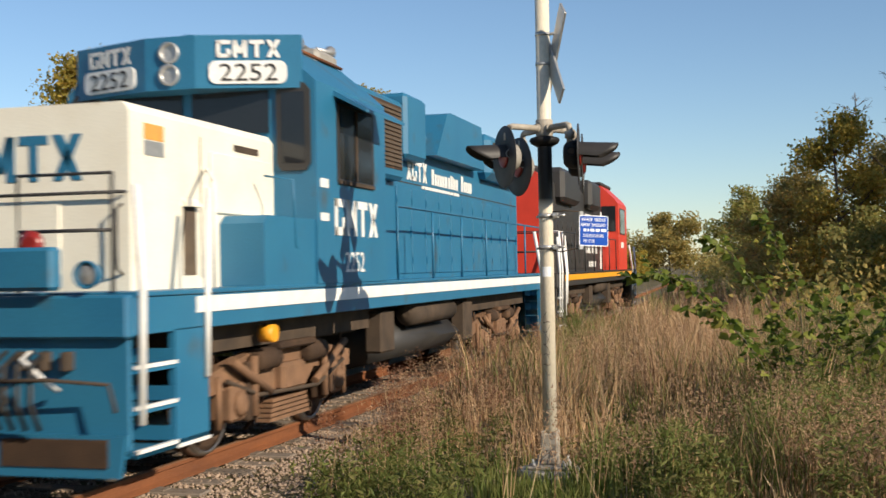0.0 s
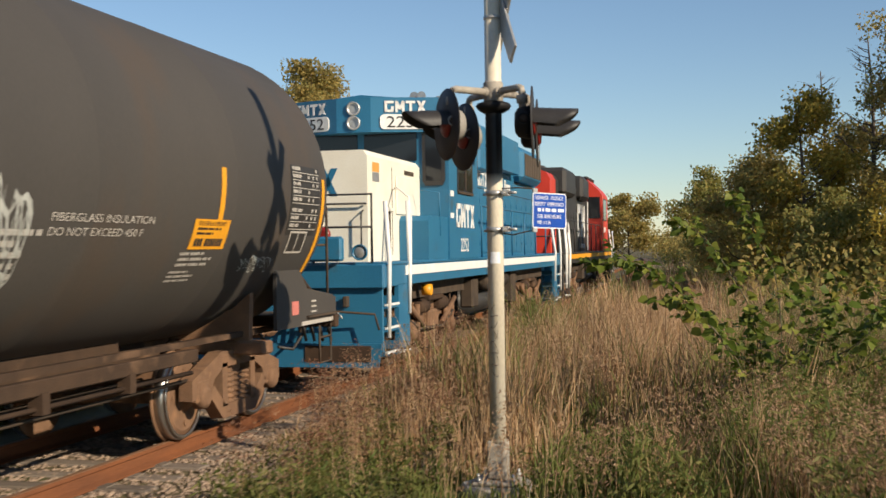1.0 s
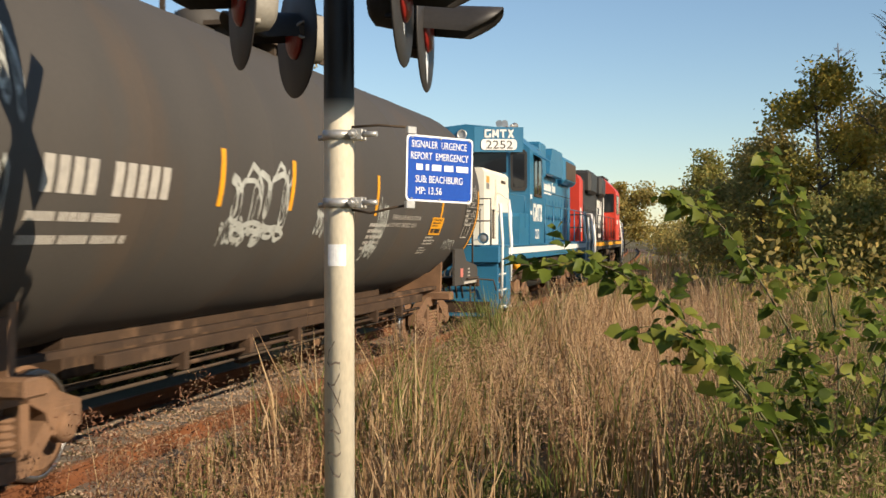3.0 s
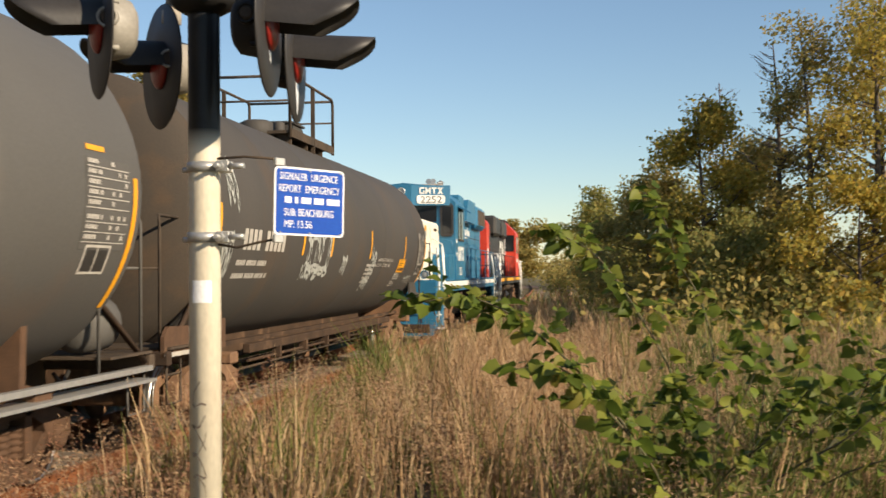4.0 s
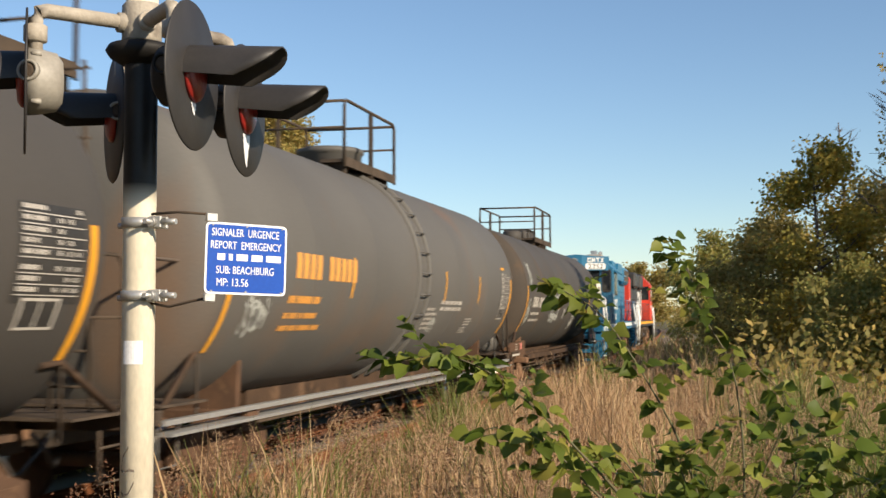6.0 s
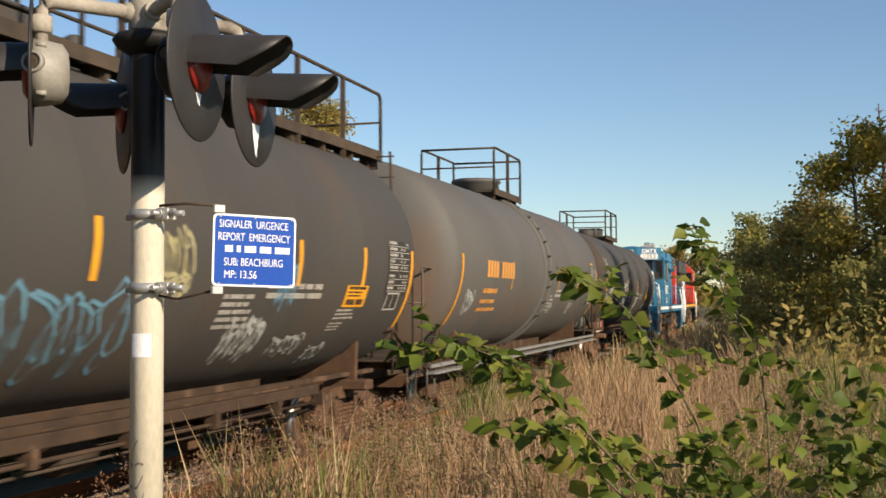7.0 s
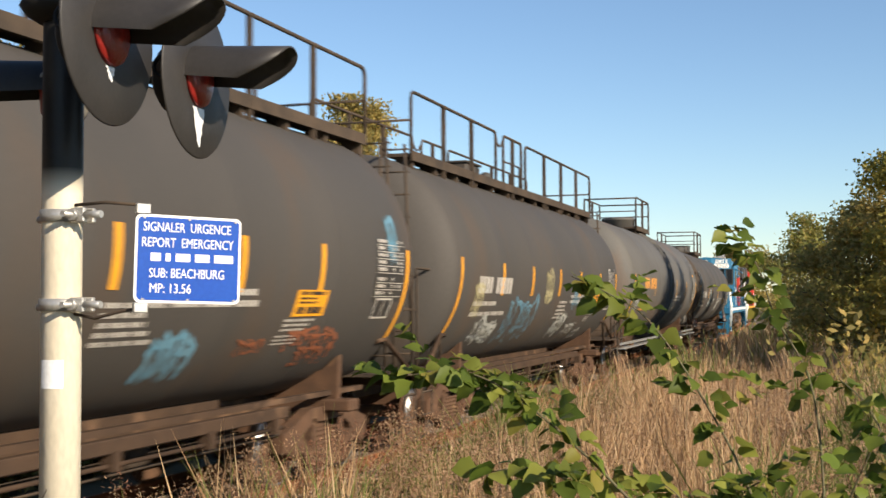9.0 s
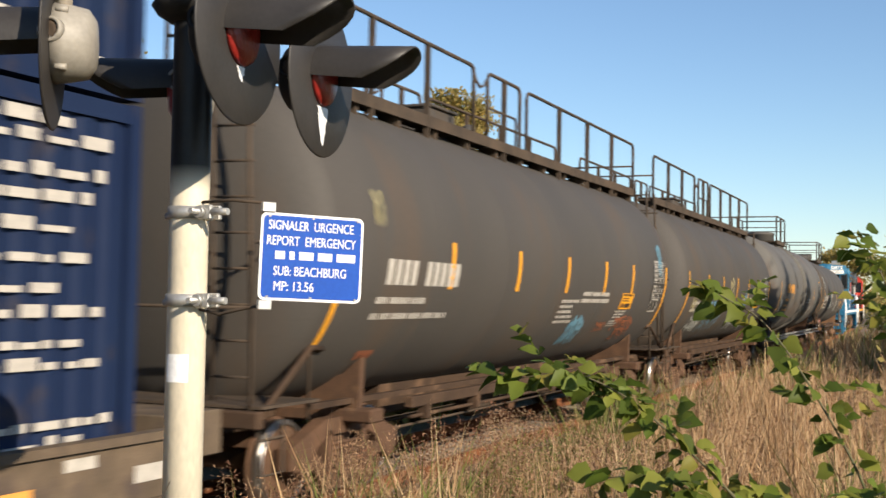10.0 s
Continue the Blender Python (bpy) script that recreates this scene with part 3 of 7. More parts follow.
    sign_m = Matrix.Translation(o - u * 0.012) @ Matrix.Rotation(math.atan2(u.y, u.x), 4, "Z") @ pose(0, 0, 0, 0, 1.5, 0)
    sign = part("notice", rounded_plate(-0.0, 0.384, -0.292, 0.014, 0.022, 0.0, 0.004), M_SIGNWHITE, s, "blue and white bilingual emergency notice plate")
    sign.matrix_basis = sign_m
    part("notice_face", rounded_plate(0.009, 0.375, -0.283, 0.005, 0.016, -0.0015, 0.0), M_SIGNBLUE, sign)
    rows = [("SIGNALER  URGENCE", 0.026, 0.318, -0.044), ("REPORT  EMERGENCY", 0.021, 0.334, -0.098), (None, 0.055, 0.285, -0.15), ("SUB: BEACHBURG", 0.05, 0.272, -0.204), ("MP: 13.56", 0.052, 0.15, -0.257)]
    for text, x, width, z in rows:
        if text:
            me = lettering(text, 0.047, M_SIGNWHITE, "notice_lettering", 0.0008)
            w = max(v.co.x for v in me.vertices)
            me.transform(Matrix.Diagonal((width / w, 1, 1, 1)))
        else:
            xx = 0.0
            for n in (2, 1, 3, 3, 4):
                bar = part("notice_bar", boxes((xx, xx + n * 0.0175, -0.0008, 0.0008, 0.003, 0.031)), M_SIGNWHITE, sign)
                bar.matrix_basis = pose(x, -0.0028, z)
                xx += n * 0.0175 + 0.018
            continue
        ob = part("notice_lettering", me, None, sign)
        ob.matrix_basis = pose(x, -0.0028, z)
    bm = bmesh.new()
    for x in (0.03, 0.19, 0.36):
        for z in (0.002, -0.28):
            rod(bm, (x, -0.001, z), (x, -0.006, z), 0.005, 6)
    pieces("rivet", bm, M_STEEL, sign)
    for z in (0.014, -0.292):
        bm = bmesh.new()
        box(bm, 0.0, 0.05, -0.008, 0.012, min(z, z + math.copysign(0.035, z)), max(z, z + math.copysign(0.035, z)), bevel=0.003)
        part("bracket_tab", bm, M_GALV, sign)
    bm = bmesh.new()
    pipe(bm, [(POLE_X + 0.07, -0.02, 2.345), (POLE_X + 0.2, -0.03, 2.35), (4.49, -0.02, 2.335)], 0.006)
    part("notice_arm", bm, M_DARK, s)
    bm = bmesh.new()
    pipe(bm, [(POLE_X + 0.07, -0.02, 1.96), (POLE_X + 0.16, -0.03, 1.945), (4.4, -0.04, 1.97), (4.49, -0.02, 1.985)], 0.006)
    part("notice_arm", bm, M_DARK, s)


def rounded_plate(x0, x1, z0, z1, r, y0, y1):
    pts = []
    for cx, cz, a0 in ((x1 - r, z1 - r, 0), (x0 + r, z1 - r, 90), (x0 + r, z0 + r, 180), (x1 - r, z0 + r, 270)):
        for k in range(5):
            a = radians(a0 + 22.5 * k)
            pts.append((cx + r * math.cos(a), cz + r * math.sin(a)))
    return make(prism, pts, "y", y0, y1)


# ---------- the train ----------
SPINNERS = []  # (wheelset, its seat, radius)


def wheelset(parent, y, r, material):
    bm = bmesh.new()
    for s in (-1, 1):
        lathe(bm, [(0.0, r - 0.09), (0.02, r - 0.075), (0.03, r), (0.12, r), (0.125, r + 0.028), (0.15, r + 0.028), (0.15, r - 0.05)] if s < 0 else
              [(0.0, r - 0.05), (0.0, r + 0.028), (0.025, r + 0.028), (0.03, r), (0.12, r), (0.13, r - 0.075), (0.15, r - 0.09)], (1, 0, 0), (-0.87 if s < 0 else 0.72, 0, 0), 32)
        lathe(bm, [(0, 0.16), (0.05, 0.15), (0.1, 0.1), (0.16, 0.09)], (s, 0, 0), (s * 0.83, 0, 0), 16)
    rod(bm, (-0.75, 0, 0), (0.75, 0, 0), 0.08, 12)
    for k in range(4):
        a = radians(90 * k + 20)
        for s in (-1, 1):
            rod(bm, (s * 0.868, 0.62 * r * math.cos(a), 0.62 * r * math.sin(a)), (s * 0.885, 0.62 * r * math.cos(a), 0.62 * r * math.sin(a)), 0.03, 8)
    ob = part("wheelset", bm, material, parent, "brown rusty steel wheels on an axle")
    for s in (-1, 1):
        bm = bmesh.new()
        lathe(bm, [(0, r - 0.012), (0.002, r + 0.003), (0.09, r + 0.003), (0.092, r - 0.012)], (1, 0, 0), (-0.842 if s < 0 else 0.752, 0, 0), 32)
        lathe(bm, [(0, r - 0.045), (0.003, r - 0.045), (0.003, r - 0.012), (0, r - 0.012)], (s, 0, 0), (s * 0.866, 0, 0), 32, caps=False)
        part("tread", bm, M_STEEL, ob, "shiny worn wheel tread")
    ob.matrix_basis = pose(0, y, r)
    SPINNERS.append((ob, (0, y, r), r))


def freight_truck(parent, yc, r=0.42, steel=M_RUST):
    truck = part("truck", boxes((-1.0, 1.0, yc - 0.2, yc + 0.2, 0.42, 0.68), bevel=0.03), steel, parent, "rust-brown freight truck")
    for s in (-1, 1):
        bm = bmesh.new()
        top = [(-1.12, 0.4), (-1.12, 0.6), (-0.92, 0.66), (-0.45, 0.82), (0.45, 0.82), (0.92, 0.66), (1.12, 0.6), (1.12, 0.4), (0.7, 0.42), (0.62, 0.56), (0.4, 0.66), (-0.4, 0.66), (-0.62, 0.56), (-0.7, 0.42)]
        low = [(-0.74, 0.42), (-0.62, 0.5), (-0.36, 0.28), (0.36, 0.28), (0.62, 0.5), (0.74, 0.42), (0.42, 0.14), (-0.42, 0.14)]
        xa, xb = (0.93, 1.07) if s > 0 else (-1.07, -0.93)
        prism(bm, [(yc + a, b) for a, b in top], "x", xa, xb)
        prism(bm, [(yc + a, b) for a, b in low], "x", xa, xb)
        for k in (-0.36, 0.36):
            box(bm, xa, xb, yc + k - 0.06, yc + k + 0.06, 0.26, 0.7)
        for k in (-0.88, 0.88):
            lathe(bm, [(0, 0.12), (0.1, 0.12), (0.13, 0.07)], (s, 0, 0), (s * 1.0, yc + k, r), 14)
            box(bm, xa - 0.01, xb + 0.01, yc + k - 0.15, yc + k + 0.15, r - 0.06, r + 0.17, bevel=0.02)
        part("side_frame", bm, steel, truck)
        for k in (-0.2, 0.0, 0.2):
            bm = bmesh.new()
            coil = [(0.055 * (j // 4) + (0, 0.012, 0.028, 0.04)[j % 4], (0.06, 0.088, 0.088, 0.06)[j % 4]) for j in range(24)]
            lathe(bm, coil, (0, 0, 1), (s * 1.0, yc + k, 0.27), 10)
            part("spring", bm, steel, truck)
    for k in (-0.88, 0.88):
        wheelset(parent, yc + k, r, steel)
    return truck


def patch(bm, y0, y1, a0, a1, R, zc, lift=0.005, n=6, skew=0.0):
    """A painted patch on the tank: from y0 to y1, angles in degrees up from the horizontal on the side facing +x."""
    rows = []
    for i in range(n + 1):
        a = radians(a0 + (a1 - a0) * i / n)
        dy = skew * i / n
        rows.append([bm.verts.new(((R + lift) * math.cos(a), y + dy, zc + (R + lift) * math.sin(a))) for y in (y0, y1)])
    for a, b in zip(rows, rows[1:]):
        bm.faces.new((a[0], a[1], b[1], b[0])).smooth = True


def scrawl(bm, pts, R, zc, width, lift=0.006):
    """A sprayed line on the tank through (y, angle) points."""
    prev = None
    for y, a in pts:
        t = radians(a)
        w = width / R
        cur = [bm.verts.new(((R + lift) * math.cos(t + k), y + k * 0.4, zc + (R + lift) * math.sin(t + k))) for k in (-w / 2, w / 2)]
        if prev:
            bm.faces.new((prev[0], cur[0], cur[1], prev[1]))
        prev = cur


def tag_mark(bm, rng, y, a, w, h, R, zc, width=0.03, loops=5):
    """An illegible looping graffiti mark about w wide and h degrees high, leaning."""
    for strand in range(2):
        pts = []
        y0 = y - w / 2
        for k in range(loops):
            hi, lo = a + h / 2 * rng.uniform(0.3, 1.1), a - h / 2 * rng.uniform(0.3, 1.1)
            step = w / loops
            wide, shift = step * rng.uniform(0.5, 1.3), rng.uniform(-0.3, 0.3) * step
            for i in range(10):
                u = 2 * math.pi * i / 10
                pts.append((y0 + step * (k + i / 10) + shift + wide * 0.5 * math.sin(u) * rng.uniform(0.7, 1.2), (hi + lo) / 2 + (hi - lo) / 2 * math.cos(u)))
        scrawl(bm, pts, R, zc, width * rng.uniform(0.7, 1.3), 0.006 + 0.002 * strand)


def bars(bm, y0, y1, top, rows, R, zc, height=2.2, gap=1.6, rng=None, letter=0.045, full=False):
    """Lines of small illegible lettering: words of narrow upright bars."""
    a = top
    for _ in range(rows):
        y = y0
        end = y1 - (0 if full else rng.uniform(0, 0.35) * (y1 - y0))
        while y < end:
            for _ in range(rng.randint(3, 9)):
                w = letter * rng.uniform(0.7, 1.1)
                if y + w > end:
                    break
                patch(bm, y, y + w, a - height, a, R, zc, n=1)
                y += w + letter * 0.22
            y += letter * 0.9
        a -= height + gap


def letters_block(bm, y0, y1, a0, a1, R, zc, count):
    """Large worn lettering as plain blocks with gaps."""
    step = (y1 - y0) / count
    for i in range(count):
        if i == 4:
            continue
        patch(bm, y0 + i * step, y0 + i * step + step * 0.72, a0, a1, R, zc, n=3)


def tank_text(text, y0, y1, a0, a1, R, zc, material, lift=0.006):
    """Stencilled words bent round the tank, from y0 to y1 and between two angles."""
    me = lettering(text, 1.0, material, "stencil", 0.0)
    xs, zs = [v.co.x for v in me.vertices], [v.co.z for v in me.vertices]
    x_lo, x_hi, z_lo, z_hi = min(xs), max(xs), min(zs), max(zs)
    for v in me.vertices:
        y = y0 + (v.co.x - x_lo) / (x_hi - x_lo) * (y1 - y0)
        a = radians(a0 + (v.co.z - z_lo) / (z_hi - z_lo) * (a1 - a0))
        v.co = ((R + lift) * math.cos(a), y, zc + (R + lift) * math.sin(a))
    return me


def coupler(parent, y, way):
    bm = bmesh.new()
    box(bm, -0.1, 0.1, min(y, y + way * 0.6), max(y, y + way * 0.6), 0.75, 0.95, bevel=0.02)
    yk = y + way * 0.62
    box(bm, -0.16, 0.16, min(yk, yk + way * 0.26), max(yk, yk + way * 0.26), 0.7, 1.0, bevel=0.05)
    box(bm, 0.02, 0.18, min(yk + way * 0.2, yk + way * 0.4), max(yk + way * 0.2, yk + way * 0.4), 0.72, 0.98, bevel=0.04)
    part("coupler", bm, M_RUST, parent, "rusty knuckle coupler")
    bm = bmesh.new()
    pipe(bm, [(0.35, y, 0.85), (0.36, y + way * 0.2, 0.7), (0.3, y + way * 0.45, 0.5), (0.18, y + way * 0.7, 0.55)], 0.022)
    part("brake_hose", bm, M_BLACK, parent)


def tank_car(arc, R, zc, paint, label, style, seed, ticks):
    """A tank car: arc is half the distance between its end stripes."""
    rng = random.Random(seed)
    car = thing("tank_car", pose(0, 0, 0), label, "tank car", "cars of the freight train")
    head = 0.52
    end = arc + 0.12
    prof = []
    for i in range(9):
        a = radians(90 * i / 8)
        prof.append((-end - head * math.cos(a), R * math.sin(a) if i else 0.001))
    seams = [-end + (2 * end) * k / 6 for k in range(1, 6)]
    for y in seams:
        prof += [(y - 0.03, R), (y, R + 0.004), (y + 0.03, R)]
    prof += [(-d, r) for d, r in reversed(prof[:9])]
    part("tank", make(lathe, prof, (0, 1, 0), (0, 0, zc), 56, False), paint, car)
    ends = end + head
    if style == "plain":
        part("tank_head", make(lathe, [(d - 0.006, r + 0.004) for d, r in prof[:9]], (0, 1, 0), (0, 0, zc), 56, False), M_HEAD, car, "rust-brown stained rear tank head")
    # stub sills, body bolsters and running beams
    for s in (-1, 1):
        bm = bmesh.new()
        box(bm, -0.3, 0.3, min(s * (ends + 0.42), s * (arc - 2.9)), max(s * (ends + 0.42), s * (arc - 2.9)), 0.68, zc - R + 0.12, bevel=0.02)
        box(bm, -1.42, 1.42, s * (ends + 0.4) - 0.06, s * (ends + 0.4) + 0.06, 0.9, 1.05, bevel=0.015)
        part("stub_sill", bm, M_GRIME if style != "pale" else M_DARK, car)
    part("centre_sill", boxes((-0.6, 0.6, -arc + 2.8, arc - 2.8, 0.66, zc - R + 0.2), bevel=0.02), M_GRIME, car)
    bolster_y = arc - 1.15
    for s in (-1, 1):
        bm = bmesh.new()
        prism(bm, [(-1.22, zc - 1.12), (-1.2, 0.86), (1.2, 0.86), (1.22, zc - 1.12), (1.0, zc - 1.3), (-1.0, zc - 1.3)], "y", s * bolster_y - 0.05, s * bolster_y + 0.05)
        for k in (-1, 1):
            strut = make(pipe, [(k * 1.36, s * (ends + 0.36), 0.98), (k * 1.3, s * (arc + 0.05), zc - 0.98), (k * 1.28, s * (arc - 0.2), zc - 1.0)], 0.035, 4)
            part("end_strut", strut, M_GRIME, car)
            box(bm, min(k * 0.3, k * 1.4), max(k * 0.3, k * 1.4), s * bolster_y - 0.14, s * bolster_y + 0.14, 0.76, 0.9, bevel=0.02)
        part("body_bolster", bm, M_RUST if style == "plain" else M_RUST_DARK, car, "rust-stained gusseted bolster under the tank end")
    for k in (-1, 1):
        bm = bmesh.new()
        if style == "pale":
            box(bm, min(k * 1.36, k * 1.44), max(k * 1.36, k * 1.44), -ends - 0.35, ends + 0.35, 0.9, 0.95)
            box(bm, min(k * 1.2, k * 1.5), max(k * 1.2, k * 1.5), -ends - 0.3, ends + 0.3, 0.8, 0.83)
        else:
            box(bm, min(k * 1.1, k * 1.2), max(k * 1.1, k * 1.2), -bolster_y + 1.25, bolster_y - 1.25, 0.8, 0.92, bevel=0.01)
            box(bm, min(k * 1.06, k * 1.14), max(k * 1.06, k * 1.14), -arc + 0.3, arc - 0.3, 0.945, 1.0)
            rod(bm, (k * 1.15, -bolster_y + 1.3, 0.7), (k * 1.15, bolster_y - 1.3, 0.7), 0.022, 6)
            for y in (-3.6, -2.1, -0.7, 0.9, 2.4, 3.7):
                box(bm, min(k * 1.1, k * 1.22), max(k * 1.1, k * 1.22), y - 0.05, y + 0.05, 0.66, 0.82)
        part("side_beam", bm, M_GALV if style == "pale" else M_GRIME, car, "long grimy side beam")
    if style == "plain":
        for s in (-1, 1):
            for k in (-1, 1):
                y0, y1, y2 = s * (arc - 0.85), s * (arc + 0.1), s * (ends + 0.46)
                skirt = part("end_skirt", make(prism, [(y0, 0.98), (y2, 0.98), (y2, 1.2), (y2 - s * 0.12, 1.3), (y1, 1.34 + 0.06 * s), (y1 - s * 0.25, 1.47 + 0.15 * s), (y0, 1.47 + 0.15 * s)], "x", min(k * 1.34, k * 1.38), max(k * 1.34, k * 1.38)), M_TANK if s > 0 else M_RUST_DARK, car, "grey end skirt plate" if s > 0 else "rust-brown end skirt plate")
                xs = sorted((k * 1.381, k * 1.386))
                part("reflector", boxes((xs[0], xs[1], min(y1 - s * 0.5, y1 - s * 0.3), max(y1 - s * 0.5, y1 - s * 0.3), 1.12, 1.27)), M_PINK, skirt, "faded red reflector")
                part("edge_stripe", boxes((xs[0], xs[1], min(y1 - s * 0.2, y2), max(y1 - s * 0.2, y2), 0.985, 1.03)), M_DECAL, skirt, "white strip along the bottom edge")
                part("stencil", boxes((xs[0], xs[1], min(y1 + s * 0.12, y1 + s * 0.28), max(y1 + s * 0.12, y1 + s * 0.28), 1.12, 1.14), (xs[0], xs[1], min(y1 + s * 0.12, y1 + s * 0.28), max(y1 + s * 0.12, y1 + s * 0.28), 1.18, 1.2), (xs[0], xs[1], min(y1 + s * 0.12, y1 + s * 0.28), max(y1 + s * 0.12, y1 + s * 0.28), 1.24, 1.26)), M_DECAL, skirt)
    # brake gear below
    bm = bmesh.new()
    lathe(bm, [(0, 0.05), (0.02, 0.18), (0.5, 0.18), (0.52, 0.05)], (0, 1, 0), (0.7, -1.2, 0.62), 14)
    lathe(bm, [(0, 0.04), (0.02, 0.13), (0.3, 0.13), (0.34, 0.03)], (0, 1, 0), (0.75, 1.6, 0.65), 12)
    for x in (0.5, 0.62, 1.0):
        rod(bm, (x, -arc + 2.2, 0.58), (x, arc - 2.2, 0.6), 0.018, 6)
    lathe(bm, [(0, 0.14), (0.35, 0.17), (0.4, 0.1)], (0, 0, -1), (0, 0.2, zc - R + 0.03), 14)
    part("brake_gear", bm, M_DARK, car)
    for s in (-1, 1):
        freight_truck(car, s * bolster_y, steel=M_RUST if style == "plain" else M_RUST_DARK)
        coupler(car, s * (ends + 0.45), s)
    # end platform rails and ladders
    for s in (-1, 1):
        bm = bmesh.new()
        ye = s * (ends + 0.38)
        yl = s * (arc + 0.06)
        for x in (-1.3, 1.3):
            pipe(bm, [(x, yl, 0.9), (x, yl, 2.35), (x * 0.98, yl + s * 0.12, 2.45), (x * 0.98, ye - s * 0.05, 2.45), (x, ye, 2.35), (x, ye, 0.95)], 0.018)
            for z in (0.5, 0.8):
                pipe(bm, [(x * 1.04, ye - s * 0.45, 0.95), (x * 1.04, ye - s * 0.45, z), (x * 1.04, ye - s * 0.05, z), (x * 1.04, ye - s * 0.05, 0.95)], 0.015)
        pipe(bm, [(-1.3, ye, 1.9), (1.3, ye, 1.9)], 0.016)
        part("end_railing", bm, M_DARK if style != "pale" else M_TANK_PALE, car)
        part("end_platform", boxes((-1.42, 1.42, min(yl, ye), max(yl, ye), 1.065, 1.09)), M_DARK, car)
        if style in ("ladder",):
            bm = bmesh.new()
            for x in (0.75, 1.15):
                rod(bm, (x, s * (ends + 0.12), 1.05), (x * 0.9, s * (ends + 0.12), zc + R + 0.02), 0.022, 6)
            for i in range(10):
                z = 1.3 + 0.31 * i
                rod(bm, (0.75 - 0.004 * i, s * (ends + 0.12), z), (1.15 - 0.006 * i, s * (ends + 0.12), z), 0.014, 6)
            rod(bm, (0.72, s * (ends + 0.12), zc + R), (0.4, s * (arc - 0.3), zc + R + 0.02), 0.02, 6)
            part("ladder", bm, M_DARK, car)
    # top walkway, rails, manway
    top = zc + R
    if style == "ladder":
        spans = [(-5.85, -1.4), (-0.9, 0.4), (0.7, 7.0)]
    elif style == "pale":
        spans = [(-1.3, 1.3)]
    else:
        spans = [(-1.5, 1.5)]
    w0, w1 = spans[0][0], spans[-1][1]
    bm = bmesh.new()
    for s in (-1, 1):
        box(bm, min(s * 0.42, s * 0.82), max(s * 0.42, s * 0.82), w0, w1, top - 0.03, top + 0.02)
        box(bm, min(s * 0.8, s * 0.83), max(s * 0.8, s * 0.83), w0, w1, top - 0.09, top + 0.05)
        y = w0 + 0.15
        while y < w1:
            box(bm, min(s * 0.5, s * 0.78), max(s * 0.5, s * 0.78), y - 0.03, y + 0.03, top - 0.22, top - 0.03)
            y += 1.05
    part("walkway", bm, M_DARK, car, "dark grating walkway along the tank top")
    for s in (-1, 1):
        for a, b in spans:
            bm = bmesh.new()
            x = s * 0.8
            h = top + 0.92
            pipe(bm, [(x, a, top - 0.1), (x, a, h - 0.1), (x, a + 0.03, h - 0.03), (x, a + 0.1, h), (x, b - 0.1, h), (x, b - 0.03, h - 0.03), (x, b, h - 0.1), (x, b, top - 0.1)], 0.027)
            k = max(2, round((b - a) / 1.45))
            for i in range(1, k):
                y = a + (b - a) * i / k
                box(bm, x - 0.034, x + 0.034, y - 0.016, y + 0.016, top - 0.3, h)
            part("handrail", bm, M_DARK, car)
    for y in (w0, w1):
        part("end_rail", make(pipe, [(-0.8, y, top + 0.5), (0.8, y, top + 0.5)], 0.018), M_DARK, car)
    if style != "ladder":
        for y in (w0, w1):
            part("end_rail", make(pipe, [(-0.8, y, top + 0.9), (0.8, y, top + 0.9)], 0.024), M_DARK, car)
    if style == "ladder":
        for s in (-1, 1):
            x = s * 0.8
            part("dip_rail", make(pipe, [(x, -1.4, top + 0.84), (x, -1.3, top + 0.74), (x, -1.18, top + 0.68), (x, -1.05, top + 0.72), (x, -0.9, top + 0.84)], 0.018), M_DARK, car, "dipped rail beside the manway")
            part("mid_rail", make(pipe, [(x, -0.9, top + 0.45), (x, 0.2, top + 0.45), (x, 0.25, top + 0.4), (x, 0.25, top)], 0.018), M_DARK, car)
    if style == "pale":
        for s in (-1, 1):
            part("reservoir", make(lathe, [(0, 0.05), (0.04, 0.2), (0.1, 0.27), (0.5, 0.27), (0.56, 0.2), (0.6, 0.05)], (0, 1, 0), (s * 1.02, arc + 0.1, 1.38), 18), M_TANK_PALE, car, "pale grey drum on the end platform")
        for y in (-0.3, 0.3):
            part("tank_hoop", make(lathe, [(y - 0.04, R), (y - 0.035, R + 0.06), (y + 0.035, R + 0.06), (y + 0.04, R)], (0, 1, 0), (0, 0, zc), 56, False), M_TANK_PALE, car)
        for k in range(-3, 7):
            t = radians(11 * k)
            rr = R + 0.07
            for f in (1, -1):
                bm = bmesh.new()
                x, z = f * rr * math.cos(t), zc + rr * math.sin(t)
                pipe(bm, [(x * 0.97, -0.26, zc + (z - zc) * 0.97), (x, -0.24, z), (x, 0.24, z), (x * 0.97, 0.26, zc + (z - zc) * 0.97)], 0.014)
                part("rung", bm, M_TANK_PALE, car)
    bm = bmesh.new()
    if style == "pale":
        lathe(bm, [(0, 0.52), (0.34, 0.52), (0.36, 0.56), (0.42, 0.56), (0.45, 0.5), (0.48, 0.2)], (0, 0, 1), (0, 0.3, top - 0.05), 20)
    else:
        yb = -1.85 if style == "ladder" else 0.1
        box(bm, -0.38, 0.38, yb, yb + 0.85, top - 0.08, top + 0.34, bevel=0.03)
        box(bm, -0.41, 0.41, yb - 0.03, yb + 0.88, top + 0.34, top + 0.38, bevel=0.01)
        lathe(bm, [(0, 0.28), (0.3, 0.28), (0.34, 0.2)], (0, 0, 1), (0, -0.7, top - 0.05), 16)
